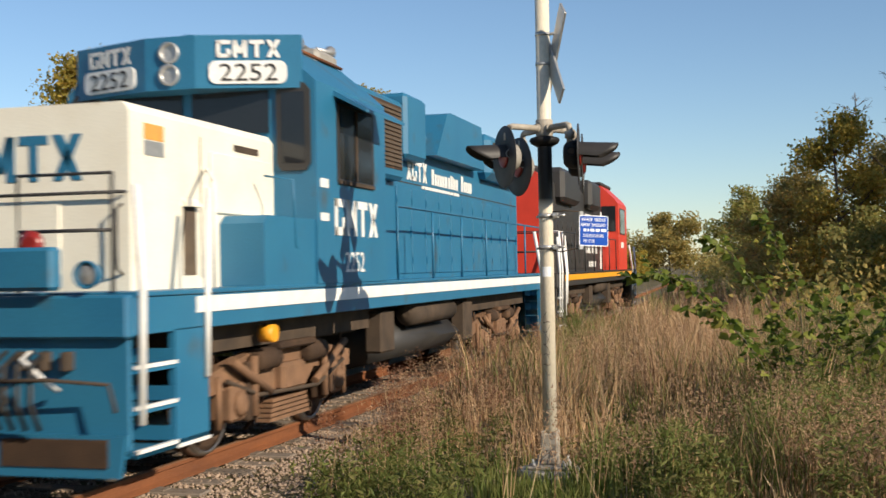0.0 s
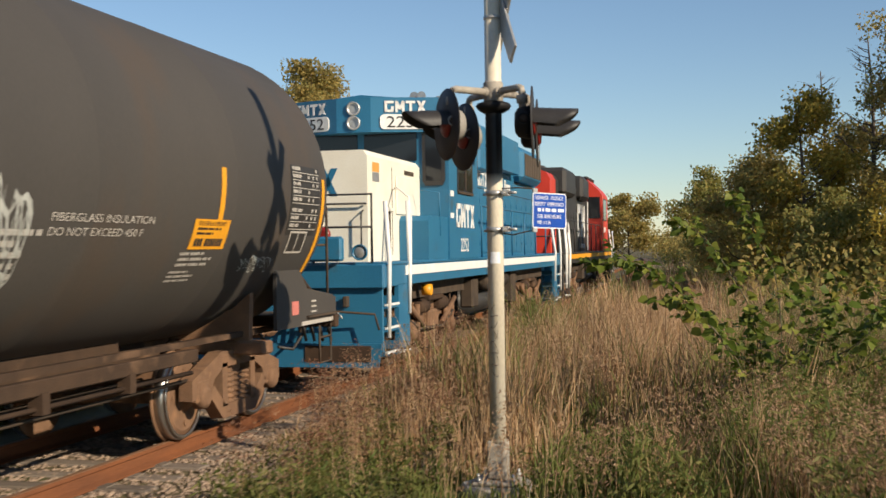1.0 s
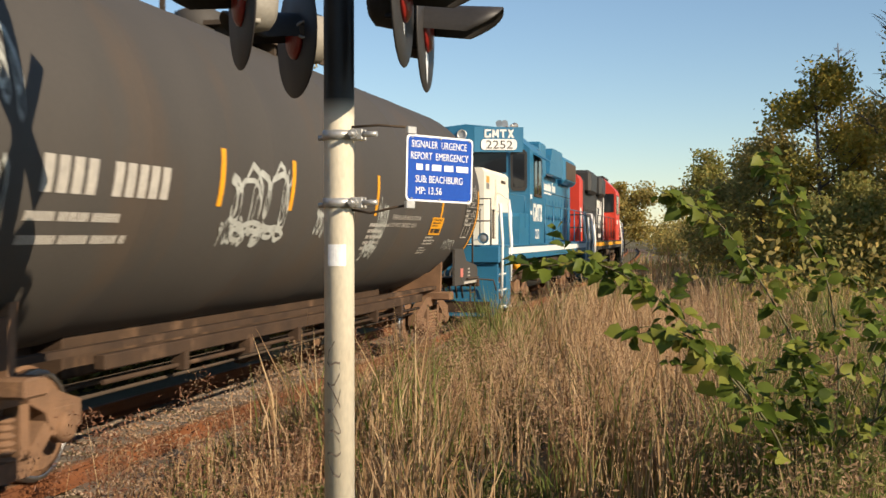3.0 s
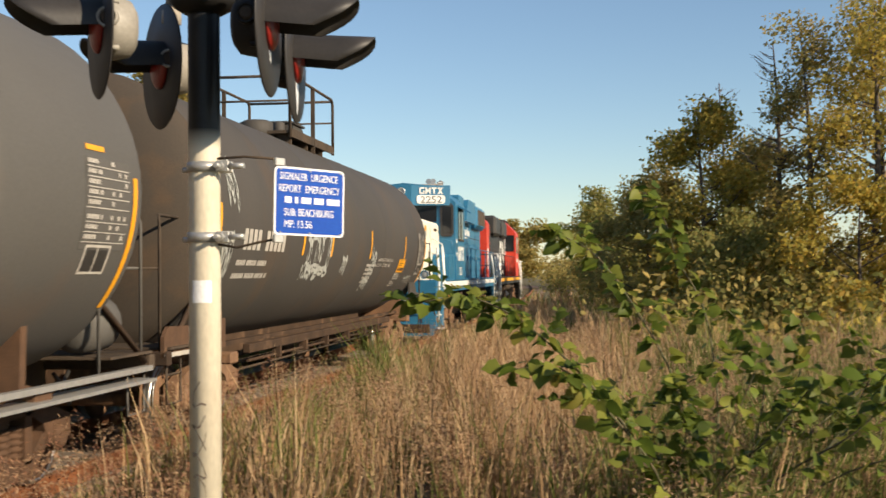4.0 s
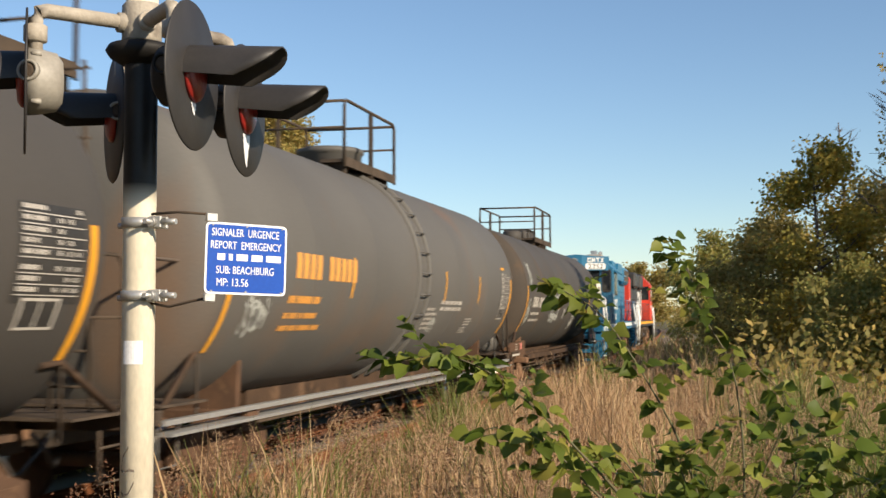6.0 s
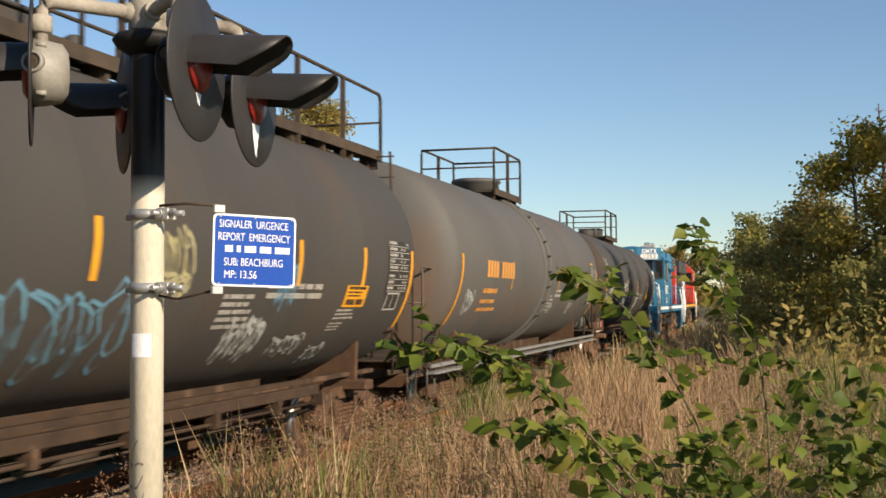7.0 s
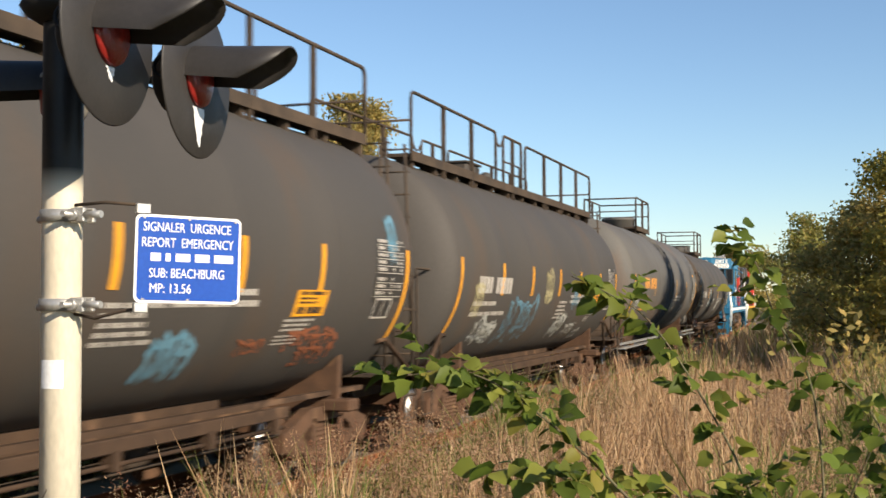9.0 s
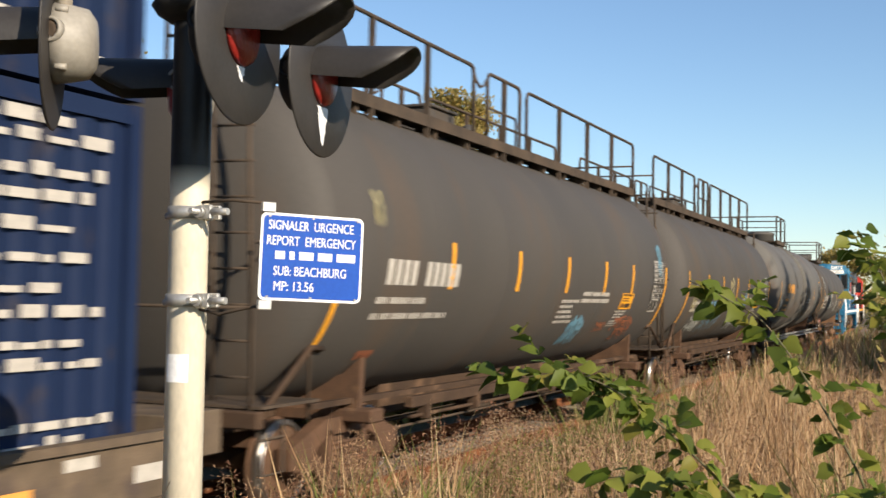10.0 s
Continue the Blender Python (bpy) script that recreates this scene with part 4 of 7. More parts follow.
        lathe(bm, [(0, 0.1), (0.35, 0.1), (0.38, 0.06)], (0, 0, 1), (0.25, -0.2, top - 0.05), 10)
    part("manway", bm, M_TANK if style != "pale" else M_TANK_PALE, car, "bolted manway housing on top")
    # stripes and lettering, alike on both flanks
    for flip in (0, 180):
        turn = pose(0, 0, 0, 0, 0, flip)
        marks = [(s * arc - 0.045, s * arc + 0.045, -38, 4, 10) for s in (-1, 1)]
        half = 0.03 if style == "pale" else 0.05
        marks += [(y - half, y + half, -15, 3, 4) for y in ticks]
        plate = min(ticks, key=lambda y: abs(y - (arc - 2.2)))
        marks.append((plate - 0.5, plate + 0.24, -24, -14, 4) if style != "pale" else (arc - 0.95, arc - 0.6, 10, 11.6, 1))
        for y0, y1, a0, a1, n in marks:
            bm = make(patch, y0, y1, a0, a1, R, zc, 0.005, n)
            bm.transform(turn)
            part("stripe", bm, M_YELLOW, car, "yellow reflective stripe")
        bm = bmesh.new()
        if style == "ladder":
            bars(bm, plate - 0.42, plate + 0.18, -14.5, 1, R + 0.003, zc, 1.3, 0.8, rng, 0.026, True)
        if style != "pale":
            bars(bm, plate - 0.42, plate + 0.1, -16.7, 2, R + 0.003, zc, 0.75, 0.8, rng, 0.02)
            bars(bm, plate - 0.42, plate + 0.18, -20.3, 1, R + 0.003, zc, 2.6, 0.9, rng, 0.045, True)
            bm.transform(turn)
            tagged(part("plate_lettering", bm, M_BLACK, car, "black lettering bars on the yellow plate"), kind="stuff")
        bm = bmesh.new()
        if style != "pale":
            letters_block(bm, -arc + 0.9, -arc + 2.75, -14, -5, R, zc, 10)
            bars(bm, -arc + 0.8, -arc + 2.6, -18.5, 1, R, zc, 2.4, 3, rng)
            bars(bm, -arc + 0.8, -arc + 3.0, -24.5, 1, R, zc, 2.4, 3, rng)
        for k in range(8):
            z = 7.5 - 2.9 * k - (1.2 if k > 4 else 0)
            patch(bm, arc - 0.97, arc - 0.14, z - 2.35, z - 2.05, R + 0.004, zc, n=1)
            bars(bm, arc - 0.95, arc - 0.62, z, 1, R + 0.004, zc, 1.3, 1.2, rng, 0.03)
            for y in (0.5, 0.36, 0.24):
                if rng.random() < 0.75:
                    bars(bm, arc - y, arc - y + 0.07, z, 1, R + 0.004, zc, 1.3, 1, rng, 0.026, True)
        bars(bm, plate - 3.7, plate - 2.75, -18.5, 5, R, zc, 1.6, 1.3, rng, 0.034)
        if style != "plain":
            bars(bm, plate - 2.75, plate - 1.25, -14, 2, R, zc, 2.2, 1.6, rng, 0.055, True)
        else:
            for text, ya, yb, a0, a1, m, up in (("FIBERGLASS INSULATION", -2.75, -1.25, -16.2, -14, M_DECAL, 0.006), ("DO NOT EXCEED 450 F", -2.75, -1.4, -20, -17.8, M_DECAL, 0.006), ("FOR CHEMICAL EMERGENCY", -0.42, 0.16, -16, -14.6, M_BLACK, 0.009)):
                me = tank_text(text, plate + ya, plate + yb, a0, a1, R, zc, m, up)
                me.transform(turn)
                part("stencil_lettering", me, None, car, "stencilled words on the tank")
        bars(bm, plate - 0.6, plate + 0.1, -25, 3, R, zc, 1.0, 0.9, rng, 0.026)
        bars(bm, plate - 0.65, plate - 0.05, -31.5, 3, R, zc, 0.8, 0.8, rng, 0.022)
        for y0, y1, a0, a1 in ((-0.85, -0.35, -26, -25.2), (-0.85, -0.35, -17.8, -17), (-0.85, -0.82, -26, -17), (-0.61, -0.59, -26, -17), (-0.38, -0.35, -26, -17)):
            patch(bm, arc + y0, arc + y1, a0, a1, R, zc, n=3)
        bm.transform(turn)
        panel = bmesh.new()
        patch(panel, arc - 0.99, arc - 0.12, -18.5, 8.0, R, zc, 0.003, 8)
        panel.transform(turn)
        part("data_panel", panel, M_BLACK if style != "pale" else M_TANK_PALE, car, "black data panel with white lines")
        panel = make(patch, arc - 0.84, arc - 0.36, -25.6, -17.4, R, zc, 0.003, 3)
        panel.transform(turn)
        part("test_stencil", panel, M_BLACK, car, "black stencil box with a white border")
        if style == "pale":
            tagged(part("lettering_bars", bm, M_DECAL, car, "small faded lettering"), kind="stuff")
            bm = bmesh.new()
            letters_block(bm, -arc + 1.7, -arc + 3.9, -8, 2, R, zc, 10)
            bars(bm, -arc + 1.6, -arc + 2.8, -15, 1, R, zc, 3, 3, rng)
            bars(bm, -arc + 1.6, -arc + 3.0, -22, 2, R, zc, 2.4, 3, rng)
            bm.transform(turn)
            tagged(part("orange_lettering_bars", bm, M_ORANGE, car, "faded orange lettering"), kind="stuff")
        else:
            tagged(part("lettering_bars", bm, M_DECAL, car, "faded white lettering"), kind="stuff")
    return car, rng, R, zc


def graffiti(car_tuple, rows):
    """Sprayed marks: (y, angle, width, height in degrees, material, line width, loops)."""
    car, rng, R, zc = car_tuple
    for y, a, w, h, m, lw, loops in rows:
        part("graffiti", make(tag_mark, rng, y, a, w, h, R, zc, lw, loops), m, car, "illegible sprayed graffiti")


def loco_truck(parent, yc, r=0.51):
    truck = part("truck", boxes((-0.95, 0.95, yc - 0.3, yc + 0.3, 0.45, 0.85), bevel=0.04), M_DARK, parent, "grimy brown locomotive truck")
    for s in (-1, 1):
        xa, xb = (1.0, 1.14) if s > 0 else (-1.14, -1.0)
        bm = bmesh.new()
        prism(bm, [(yc - 2.0, 0.62), (yc - 2.0, 0.82), (yc - 0.9, 0.98), (yc + 0.9, 0.98), (yc + 2.0, 0.82), (yc + 2.0, 0.62), (yc + 0.8, 0.7), (yc + 0.5, 0.5), (yc - 0.5, 0.5), (yc - 0.8, 0.7)], "x", xa, xb)
        for k in (-1.37, 1.37):
            box(bm, xa - 0.03, xb + 0.08, yc + k - 0.17, yc + k + 0.17, r - 0.17, r + 0.2, bevel=0.03)
            lathe(bm, [(0, 0.13), (0.06, 0.12), (0.09, 0.06)], (s, 0, 0), (s * 1.2, yc + k, r), 14)
            rod(bm, (s * 1.2, yc + k * 0.72, 0.35), (s * 1.2, yc + k * 0.72, 0.95), 0.05, 8)
            rod(bm, (s * 1.16, yc + k * 1.25, 0.3), (s * 1.16, yc + k * 1.25, 0.8), 0.035, 8)
        part("side_frame", bm, M_RUST, truck)
        bm = bmesh.new()
        for k in range(5):
            box(bm, xa + 0.02, xb + 0.04, yc - 0.55 + 0.02 * k, yc + 0.55 - 0.02 * k, 0.22 + 0.05 * k, 0.255 + 0.05 * k)
        part("leaf_spring", bm, M_RUST, truck)
        for k in (-0.95, 0.4):
            part("brake_cylinder", make(lathe, [(0, 0.05), (0.02, 0.12), (0.5, 0.12), (0.55, 0.04)], (0, 1, 0), (s * 1.18, yc + k, 0.9), 12), M_GRIME, truck)
        part("brake_rod", make(pipe, [(s * 1.2, yc - 1.6, 0.75), (s * 1.22, yc - 0.9, 0.55), (s * 1.22, yc + 0.7, 0.5), (s * 1.2, yc + 1.6, 0.72)], 0.025), M_DARK, truck)
        for k in (-1.75, -0.45, 0.45, 1.75):
            part("sand_pipe", make(pipe, [(s * 1.1, yc + k, 1.25), (s * 1.12, yc + k, 0.8), (s * 1.0, yc + k * 1.04, 0.3), (s * 0.85, yc + k * 1.02, 0.14)], 0.022), M_GRIME, truck)
        for k in (-1.05, 1.05):
            part("brake_hanger", boxes((min(s * 1.02, s * 1.2), max(s * 1.02, s * 1.2), yc + k - 0.07, yc + k + 0.07, 0.3, 0.9), bevel=0.02), M_GRIME, truck)
            part("damper", make(rod, (s * 1.22, yc + k * 0.6, 0.55), (s * 1.24, yc + k * 1.5, 0.95), 0.045, 10), M_RUST, truck)
        part("bolster_block", boxes((min(s * 1.05, s * 1.25), max(s * 1.05, s * 1.25), yc - 0.32, yc + 0.32, 0.52, 0.82), bevel=0.04), M_RUST, truck)
        part("bolster_cap", boxes((min(s * 1.0, s * 1.3), max(s * 1.0, s * 1.3), yc - 0.5, yc + 0.5, 0.98, 1.06), bevel=0.02), M_GRIME, truck)
    for k in (-1.37, 1.37):
        wheelset(parent, yc + k, r, M_GRIME)


def block_word(bm, x, y0, y1, z0, z1, shapes):
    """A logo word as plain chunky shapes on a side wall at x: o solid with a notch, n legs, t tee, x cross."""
    step = (y1 - y0) / len(shapes)
    t = step * 0.24
    for i, k in enumerate(shapes):
        a, b = y0 + i * step, y0 + (i + 0.86) * step
        mid = (a + b) / 2
        xs = sorted((x, x + math.copysign(0.006, x)))

        def quad(pts):
            prism(bm, pts, "x", xs[0], xs[1])
        if k == "o":
            for q in ((a, z0, a + t, z1), (a, z0, b, z0 + t), (a, z1 - t, b, z1), (b - t, z0, b, (z0 + z1) / 2)):
                quad([(q[0], q[1]), (q[2], q[1]), (q[2], q[3]), (q[0], q[3])])
        elif k == "n":
            for q in ((a, z0, a + t, z1), (b - t, z0, b, z1)):
                quad([(q[0], q[1]), (q[2], q[1]), (q[2], q[3]), (q[0], q[3])])
            quad([(a, z1), (a + t, z1), (mid + t / 2, z0 + t), (mid - t / 2, z0 + t)])
            quad([(b - t, z1), (b, z1), (mid + t / 2, z0 + t), (mid - t / 2, z0 + t)])
        elif k == "t":
            quad([(a, z1 - t), (b, z1 - t), (b, z1), (a, z1)])
            quad([(mid - t / 2, z0), (mid + t / 2, z0), (mid + t / 2, z1 - t), (mid - t / 2, z1 - t)])
        else:
            quad([(a, z0), (a + t * 1.2, z0), (b, z1), (b - t * 1.2, z1)])
            quad([(b - t * 1.2, z0), (b, z0), (a + t * 1.2, z1), (a, z1)])


def place_on(me, parent, name, origin, right):
    """Put lettering that faces -y onto a wall: right is its reading direction in plan, in degrees."""
    ob = part(name, me, None, parent)
    ob.matrix_basis = pose(*origin, 0, 0, right)
    return ob


def side_rails(parent, y0, y1, material, z=1.65):
    for s in (-1, 1):
        bm = bmesh.new()
        x = s * 1.46
        pipe(bm, [(x, y0, z), (x, y0, z + 1.0), (x, y1, z + 1.0), (x, y1, z)], 0.018)
        k = round((y1 - y0) / 1.7)
        for i in range(1, k):
            y = y0 + (y1 - y0) * i / k
            rod(bm, (x, y, z), (x, y, z + 1.0), 0.018, 6)
        part("side_handrail", bm, material, parent)


def loco_frame(parent, paint, stripe):
    L = 9.0
    bm = boxes((-1.5, 1.5, -L, L, 1.32, 1.62), (-1.52, 1.52, -L, L, 1.62, 1.66), bevel=0.008)
    part("frame_sill", bm, paint, parent)
    for s in (-1, 1):
        xs = sorted((s * 1.502, s * 1.512))
        part("sill_stripe", boxes((xs[0], xs[1], -L + 1.0, L - 1.0, 1.46, 1.6)), stripe, parent, "pale sill stripe")
    part("underframe", boxes((-0.7, 0.7, -L + 0.3, L - 0.3, 0.95, 1.32), (-1.2, 1.2, -7.4, -2.6, 1.05, 1.31), (-1.2, 1.2, 2.6, 7.4, 1.05, 1.31)), M_DARK, parent)
    for e in (-1, 1):
        ye = e * L
        bm = bmesh.new()
        box(bm, -1.46, 1.46, min(ye, ye + e * 0.05), max(ye, ye + e * 0.05), 0.42, 1.34, bevel=0.01)
        box(bm, -1.5, 1.5, min(ye, ye + e * 0.14), max(ye, ye + e * 0.14), 1.3, 1.64, bevel=0.02)
        prism(bm, [(-1.4, 0.22), (1.4, 0.22), (1.45, 0.55), (-1.45, 0.55)], "y", ye + e * 0.06, ye + e * 0.1)
        for s in (-1, 1):
            a, b = sorted((ye - e * 1.22, ye))
            m0, m1 = sorted((ye - e * 1.22, ye - e * 0.62))
            box(bm, min(s * 1.44, s * 1.5), max(s * 1.44, s * 1.5), m0, m1, 0.36, 1.34)
            box(bm, min(s * 1.44, s * 1.5), max(s * 1.44, s * 1.5), a, b, 0.36, 0.42)
            f0, f1 = sorted((ye - e * 0.62, ye))
            for z in (0.36, 0.7, 1.02):
                box(bm, min(s * 1.05, s * 1.5), max(s * 1.05, s * 1.5), f0, f1, z, z + 0.03)
            box(bm, min(s * 1.03, s * 1.05), max(s * 1.03, s * 1.05), f0, f1, 0.36, 1.34)
            for z in (0.42, 0.75, 1.06):
                box(bm, min(s * 1.06, s * 1.5), max(s * 1.06, s * 1.5), ye - e * 0.62 - 0.01, ye - e * 0.62 + 0.01, z, z + 0.12)
        pieces("end_panel", bm, paint, parent)
        bm = bmesh.new()
        for s in (-1, 1):
            for z in (0.395, 0.735, 1.055):
                f0, f1 = sorted((ye - e * 0.64, ye))
                box(bm, min(s * 1.47, s * 1.51), max(s * 1.47, s * 1.51), f0, f1, z, z + 0.03)
            box(bm, min(s * 1.47, s * 1.515), max(s * 1.47, s * 1.515), min(ye - e * 1.22, ye - e * 0.64), max(ye - e * 1.22, ye - e * 0.64), 0.355, 0.385)
            pipe(bm, [(s * 1.51, ye - e * 0.05, 0.62), (s * 1.53, ye - e * 0.05, 1.7), (s * 1.48, ye - e * 0.06, 2.5)], 0.034, 8)
            pipe(bm, [(s * 1.51, ye - e * 1.16, 0.9), (s * 1.53, ye - e * 1.16, 1.7), (s * 1.44, ye - e * 1.4, 2.55)], 0.034, 8)
            pipe(bm, [(s * 0.9, ye + e * 0.15, 0.9), (s * 0.9, ye + e * 0.26, 0.95), (s * 0.65, ye + e * 0.26, 1.15), (s * 0.65, ye + e * 0.15, 1.2)], 0.02)
        pieces("grab_iron", bm, M_WHITE, parent, "white step edge or grab iron")
        bm = bmesh.new()
        for s in (-1, 1):
            pipe(bm, [(s * 1.3, ye, 1.66), (s * 1.3, ye, 2.6), (s * 0.45, ye, 2.6), (s * 0.45, ye, 1.66)], 0.02)
            pipe(bm, [(s * 1.3, ye, 2.15), (s * 0.45, ye, 2.15)], 0.016)
            for k in range(4):
                x = s * (0.4 + 0.12 * k)
                hose = bmesh.new()
                pipe(hose, [(x, ye + e * 0.1, 1.2), (x, ye + e * 0.3, 1.1), (x, ye + e * 0.32, 0.8), (x, ye + e * 0.2, 0.6)], 0.022)
                part("air_hose", hose, M_BLACK, parent)
        pieces("end_handrail", bm, M_BLACK, parent)
        coupler(parent, ye, e)
    bm = bmesh.new()
    lathe(bm, [(-1.75, 0.1), (-1.72, 0.66), (1.72, 0.66), (1.75, 0.1)], (0, 1, 0), (0, 0, 0.8), 10)
    bm.transform(Matrix.Diagonal((1.95, 1, 0.62, 1)) @ Matrix.Translation((0, 0, 0.45)))
    part("fuel_tank", bm, M_BLACK, parent, "black fuel tank between the trucks")
    for s in (-1, 1):
        part("air_tank", make(lathe, [(0, 0.05), (0.05, 0.17), (2.2, 0.17), (2.25, 0.05)], (0, 1, 0), (s * 1.25, -1.1, 1.16), 14), M_DARK, parent)
        for y0, y1, z0 in ((1.85, 2.4, 0.6), (-2.5, -1.95, 0.7)):
            part("equipment_box", boxes((min(s * 1.1, s * 1.35), max(s * 1.1, s * 1.35), y0, y1, z0, 1.25), bevel=0.03), M_DARK, parent)
    for yc in (-5.2, 5.2):
        loco_truck(parent, yc)


def window(parent, outline, x, name="window", rim=M_BLACK):
    """A framed pane in a side wall at x, from an outline of (y, z)."""
    s = math.copysign(1, x)
    cy, cz = sum(p[0] for p in outline) / len(outline), sum(p[1] for p in outline) / len(outline)
    big = [(cy + (p[0] - cy) * 1.12, cz + (p[1] - cz) * 1.1) for p in outline]
    a = sorted((x - s * 0.01, x + s * 0.012))
    w = part(name, make(prism, big, "x", *a), rim, parent)
    b = sorted((x + s * 0.0, x + s * 0.016))
    part("pane", make(prism, outline, "x", *b), M_GLASS, w)
    return w


def cab_shell(bm, y0, y1, z0=1.66, wide=1.53, low=0.0):
    prism(bm, [(-wide, z0), (wide, z0), (wide, 3.88), (wide - 0.12, 4.05 - low / 2), (0.95, 4.5 - low), (0.0, 4.6 - low), (-0.95, 4.5 - low), (-wide + 0.12, 4.05 - low / 2), (-wide, 3.88)], "y", y0, y1)


def hood_shell(bm, y0, y1, half=0.92, top=4.2, z0=1.66):
    prism(bm, [(-half, z0), (half, z0), (half, top - 0.28), (half - 0.1, top - 0.1), (half - 0.35, top), (-half + 0.35, top), (-half + 0.1, top - 0.1), (-half, top - 0.28)], "y", y0, y1)


def hood_doors(parent, y0, y1, half, material, z0=1.74, z1=3.05, step=0.78):
    y = y0
    while y + step < y1:
        for s in (-1, 1):
            bm = bmesh.new()
            xs = sorted((s * half, s * (half + 0.022)))
            box(bm, xs[0], xs[1], y + 0.02, y + step - 0.02, z0, z1, bevel=0.006)
            box(bm, min(s * half, s * (half + 0.05)), max(s * half, s * (half + 0.05)), y + step - 0.1, y + step - 0.07, (z0 + z1) / 2 - 0.1, (z0 + z1) / 2 + 0.06)
            for z in (z0 + 0.2, z1 - 0.2):
                box(bm, min(s * half, s * (half + 0.035)), max(s * half, s * (half + 0.035)), y + 0.005, y + 0.05, z - 0.05, z + 0.05)
            part("hood_door", bm, material, parent)
        y += step


def blue_locomotive():
    loco = thing("locomotive", pose(0, 0, 0), "blue and cream diesel road switcher locomotive, cab towards the cars", "locomotive", "locomotives of the freight train")
    loco_frame(loco, M_BLUE, M_WHITE)
    # short hood
    bm = bmesh.new()
    prism(bm, [(-1.02, 1.66), (1.02, 1.66), (1.02, 3.2), (0.96, 3.28), (-0.96, 3.28), (-1.02, 3.2)], "y", -8.25, -5.2)
    nose = part("short_hood", bm, M_CREAM, loco, "cream low short hood")
    for s in (-1, 1):
        xs = sorted((s * 1.025, s * 1.5))
        part("battery_box", make(prism, [(-6.55, 1.66), (-5.19, 1.66), (-5.19, 2.36), (-6.45, 2.36), (-6.55, 2.28)], "x", *xs), M_BLUE, loco, "blue battery box beside the short hood")
        part("nose_door", boxes((min(s * 1.02, s * 1.05), max(s * 1.02, s * 1.05), -6.75, -5.3, 2.38, 2.98), bevel=0.012), M_CREAM, nose)
        part("nose_handrail", make(pipe, [(s * 1.49, -7.62, 1.66), (s * 1.49, -7.6, 2.3), (s * 1.42, -7.45, 2.62), (s * 1.12, -7.0, 2.78), (s * 1.05, -6.9, 2.78)], 0.017), M_WHITE, loco)
    bm = bmesh.new()
    block_word(bm, 1.0, -0.72, 0.62, 2.62, 3.02, "ontx")
    bm.transform(Matrix.Translation((0, -8.253, 0)) @ Matrix.Rotation(radians(-90), 4, "Z") @ Matrix.Translation((-1.0, 0, 0)))
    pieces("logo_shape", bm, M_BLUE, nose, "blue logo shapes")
    bm = bmesh.new()
    box(bm, -0.35, 0.35, -8.265, -8.24, 1.8, 2.45, bevel=0.01)
    part("sand_hatch", bm, M_CREAM, nose)
    bm = bmesh.new()
    for x in (-0.95, 0.95):
        pipe(bm, [(x, -8.26, 1.8), (x, -8.35, 1.85), (x, -8.35, 2.35), (x, -8.26, 2.4)], 0.014)
    pipe(bm, [(-1.0, -8.28, 2.5), (-1.0, -8.32, 2.5), (1.0, -8.32, 2.5), (1.0, -8.28, 2.5)], 0.016)
    pieces("nose_grab", bm, M_BLACK, nose)
    bm = bmesh.new()
    lathe(bm, [(0, 0.11), (0.03, 0.11), (0.06, 0.06)], (0, -1, 0), (0.62, -9.06, 2.05), 16)
    part("red_marker", bm, M_LENS, loco, "red round marker flag")
    # corner lamp, hose cocks and worn plates on the end
    lamp = part("ditch_light", make(lathe, [(0, 0.03), (0.02, 0.09), (0.09, 0.11), (0.12, 0.11), (0.12, 0.095), (0.09, 0.09)], (0, -1, 0), (1.18, -9.08, 1.8), 20), M_BLUE, loco)
    part("lens", make(lathe, [(0, 0.09), (0.012, 0.07), (0.018, 0.0)], (0, -1, 0), (1.18, -9.172, 1.8), 20), M_GALV, lamp, "silvery lamp glass")
    part("jumper_box", boxes((0.2, 0.95, -9.29, -9.14, 1.68, 2.02), bevel=0.03), M_BLUE, loco)
    part("drop_plate", boxes((-0.4, 0.1, -9.25, -9.2, 1.66, 2.4), bevel=0.01), M_BLUE, loco, "blue walkway drop plate")
    part("kick_board", boxes((0.35, 1.3, -9.115, -9.1, 0.3, 0.52)), M_GRIME, loco, "grimy plate above the rail")
    for x in (0.55, 0.75, 0.95):
        part("hose_bracket", boxes((x - 0.03, x + 0.03, -9.16, -9.04, 1.05, 1.2), bevel=0.01), M_DARK, loco)
    pipe_bm = make(pipe, [(0.2, -9.35, 0.98), (0.9, -9.32, 1.0), (1.4, -9.25, 0.96), (1.46, -9.25, 0.75)], 0.018)
    part("uncoupling_lever", pipe_bm, M_DARK, loco, "grimy uncoupling lever")
    for s in (-1, 1):
        xs = sorted((s * 1.022, s * 1.026))
        part("warning_sticker", boxes((xs[0], xs[1], -8.0, -7.65, 2.98, 3.12)), M_ORANGE, nose, "faded orange warning sticker")
        part("notice_sticker", boxes((xs[0], xs[1], -8.0, -7.65, 2.84, 2.97)), M_GALV, nose)
        part("builder_plate", boxes((xs[0], xs[1], -6.2, -5.6, 3.03, 3.1)), M_DARK, nose)
        # flat plate: a recess's shade and grime put into its brown colour
        part("recess_shade", boxes((xs[0], xs[1], -7.3, -7.05, 1.78, 2.42)), M_TAN, nose, "brown grime and painted shade of a recess in the nose side")
        part("recess_hood", make(prism, [(s * 1.02, 2.5), (s * 1.1, 2.42), (s * 1.02, 2.42)], "y", -7.32, -7.03), M_CREAM, nose)
        part("door_seam", boxes((xs[0], xs[1], -6.95, -6.935, 1.75, 3.1)), M_TAN, nose)
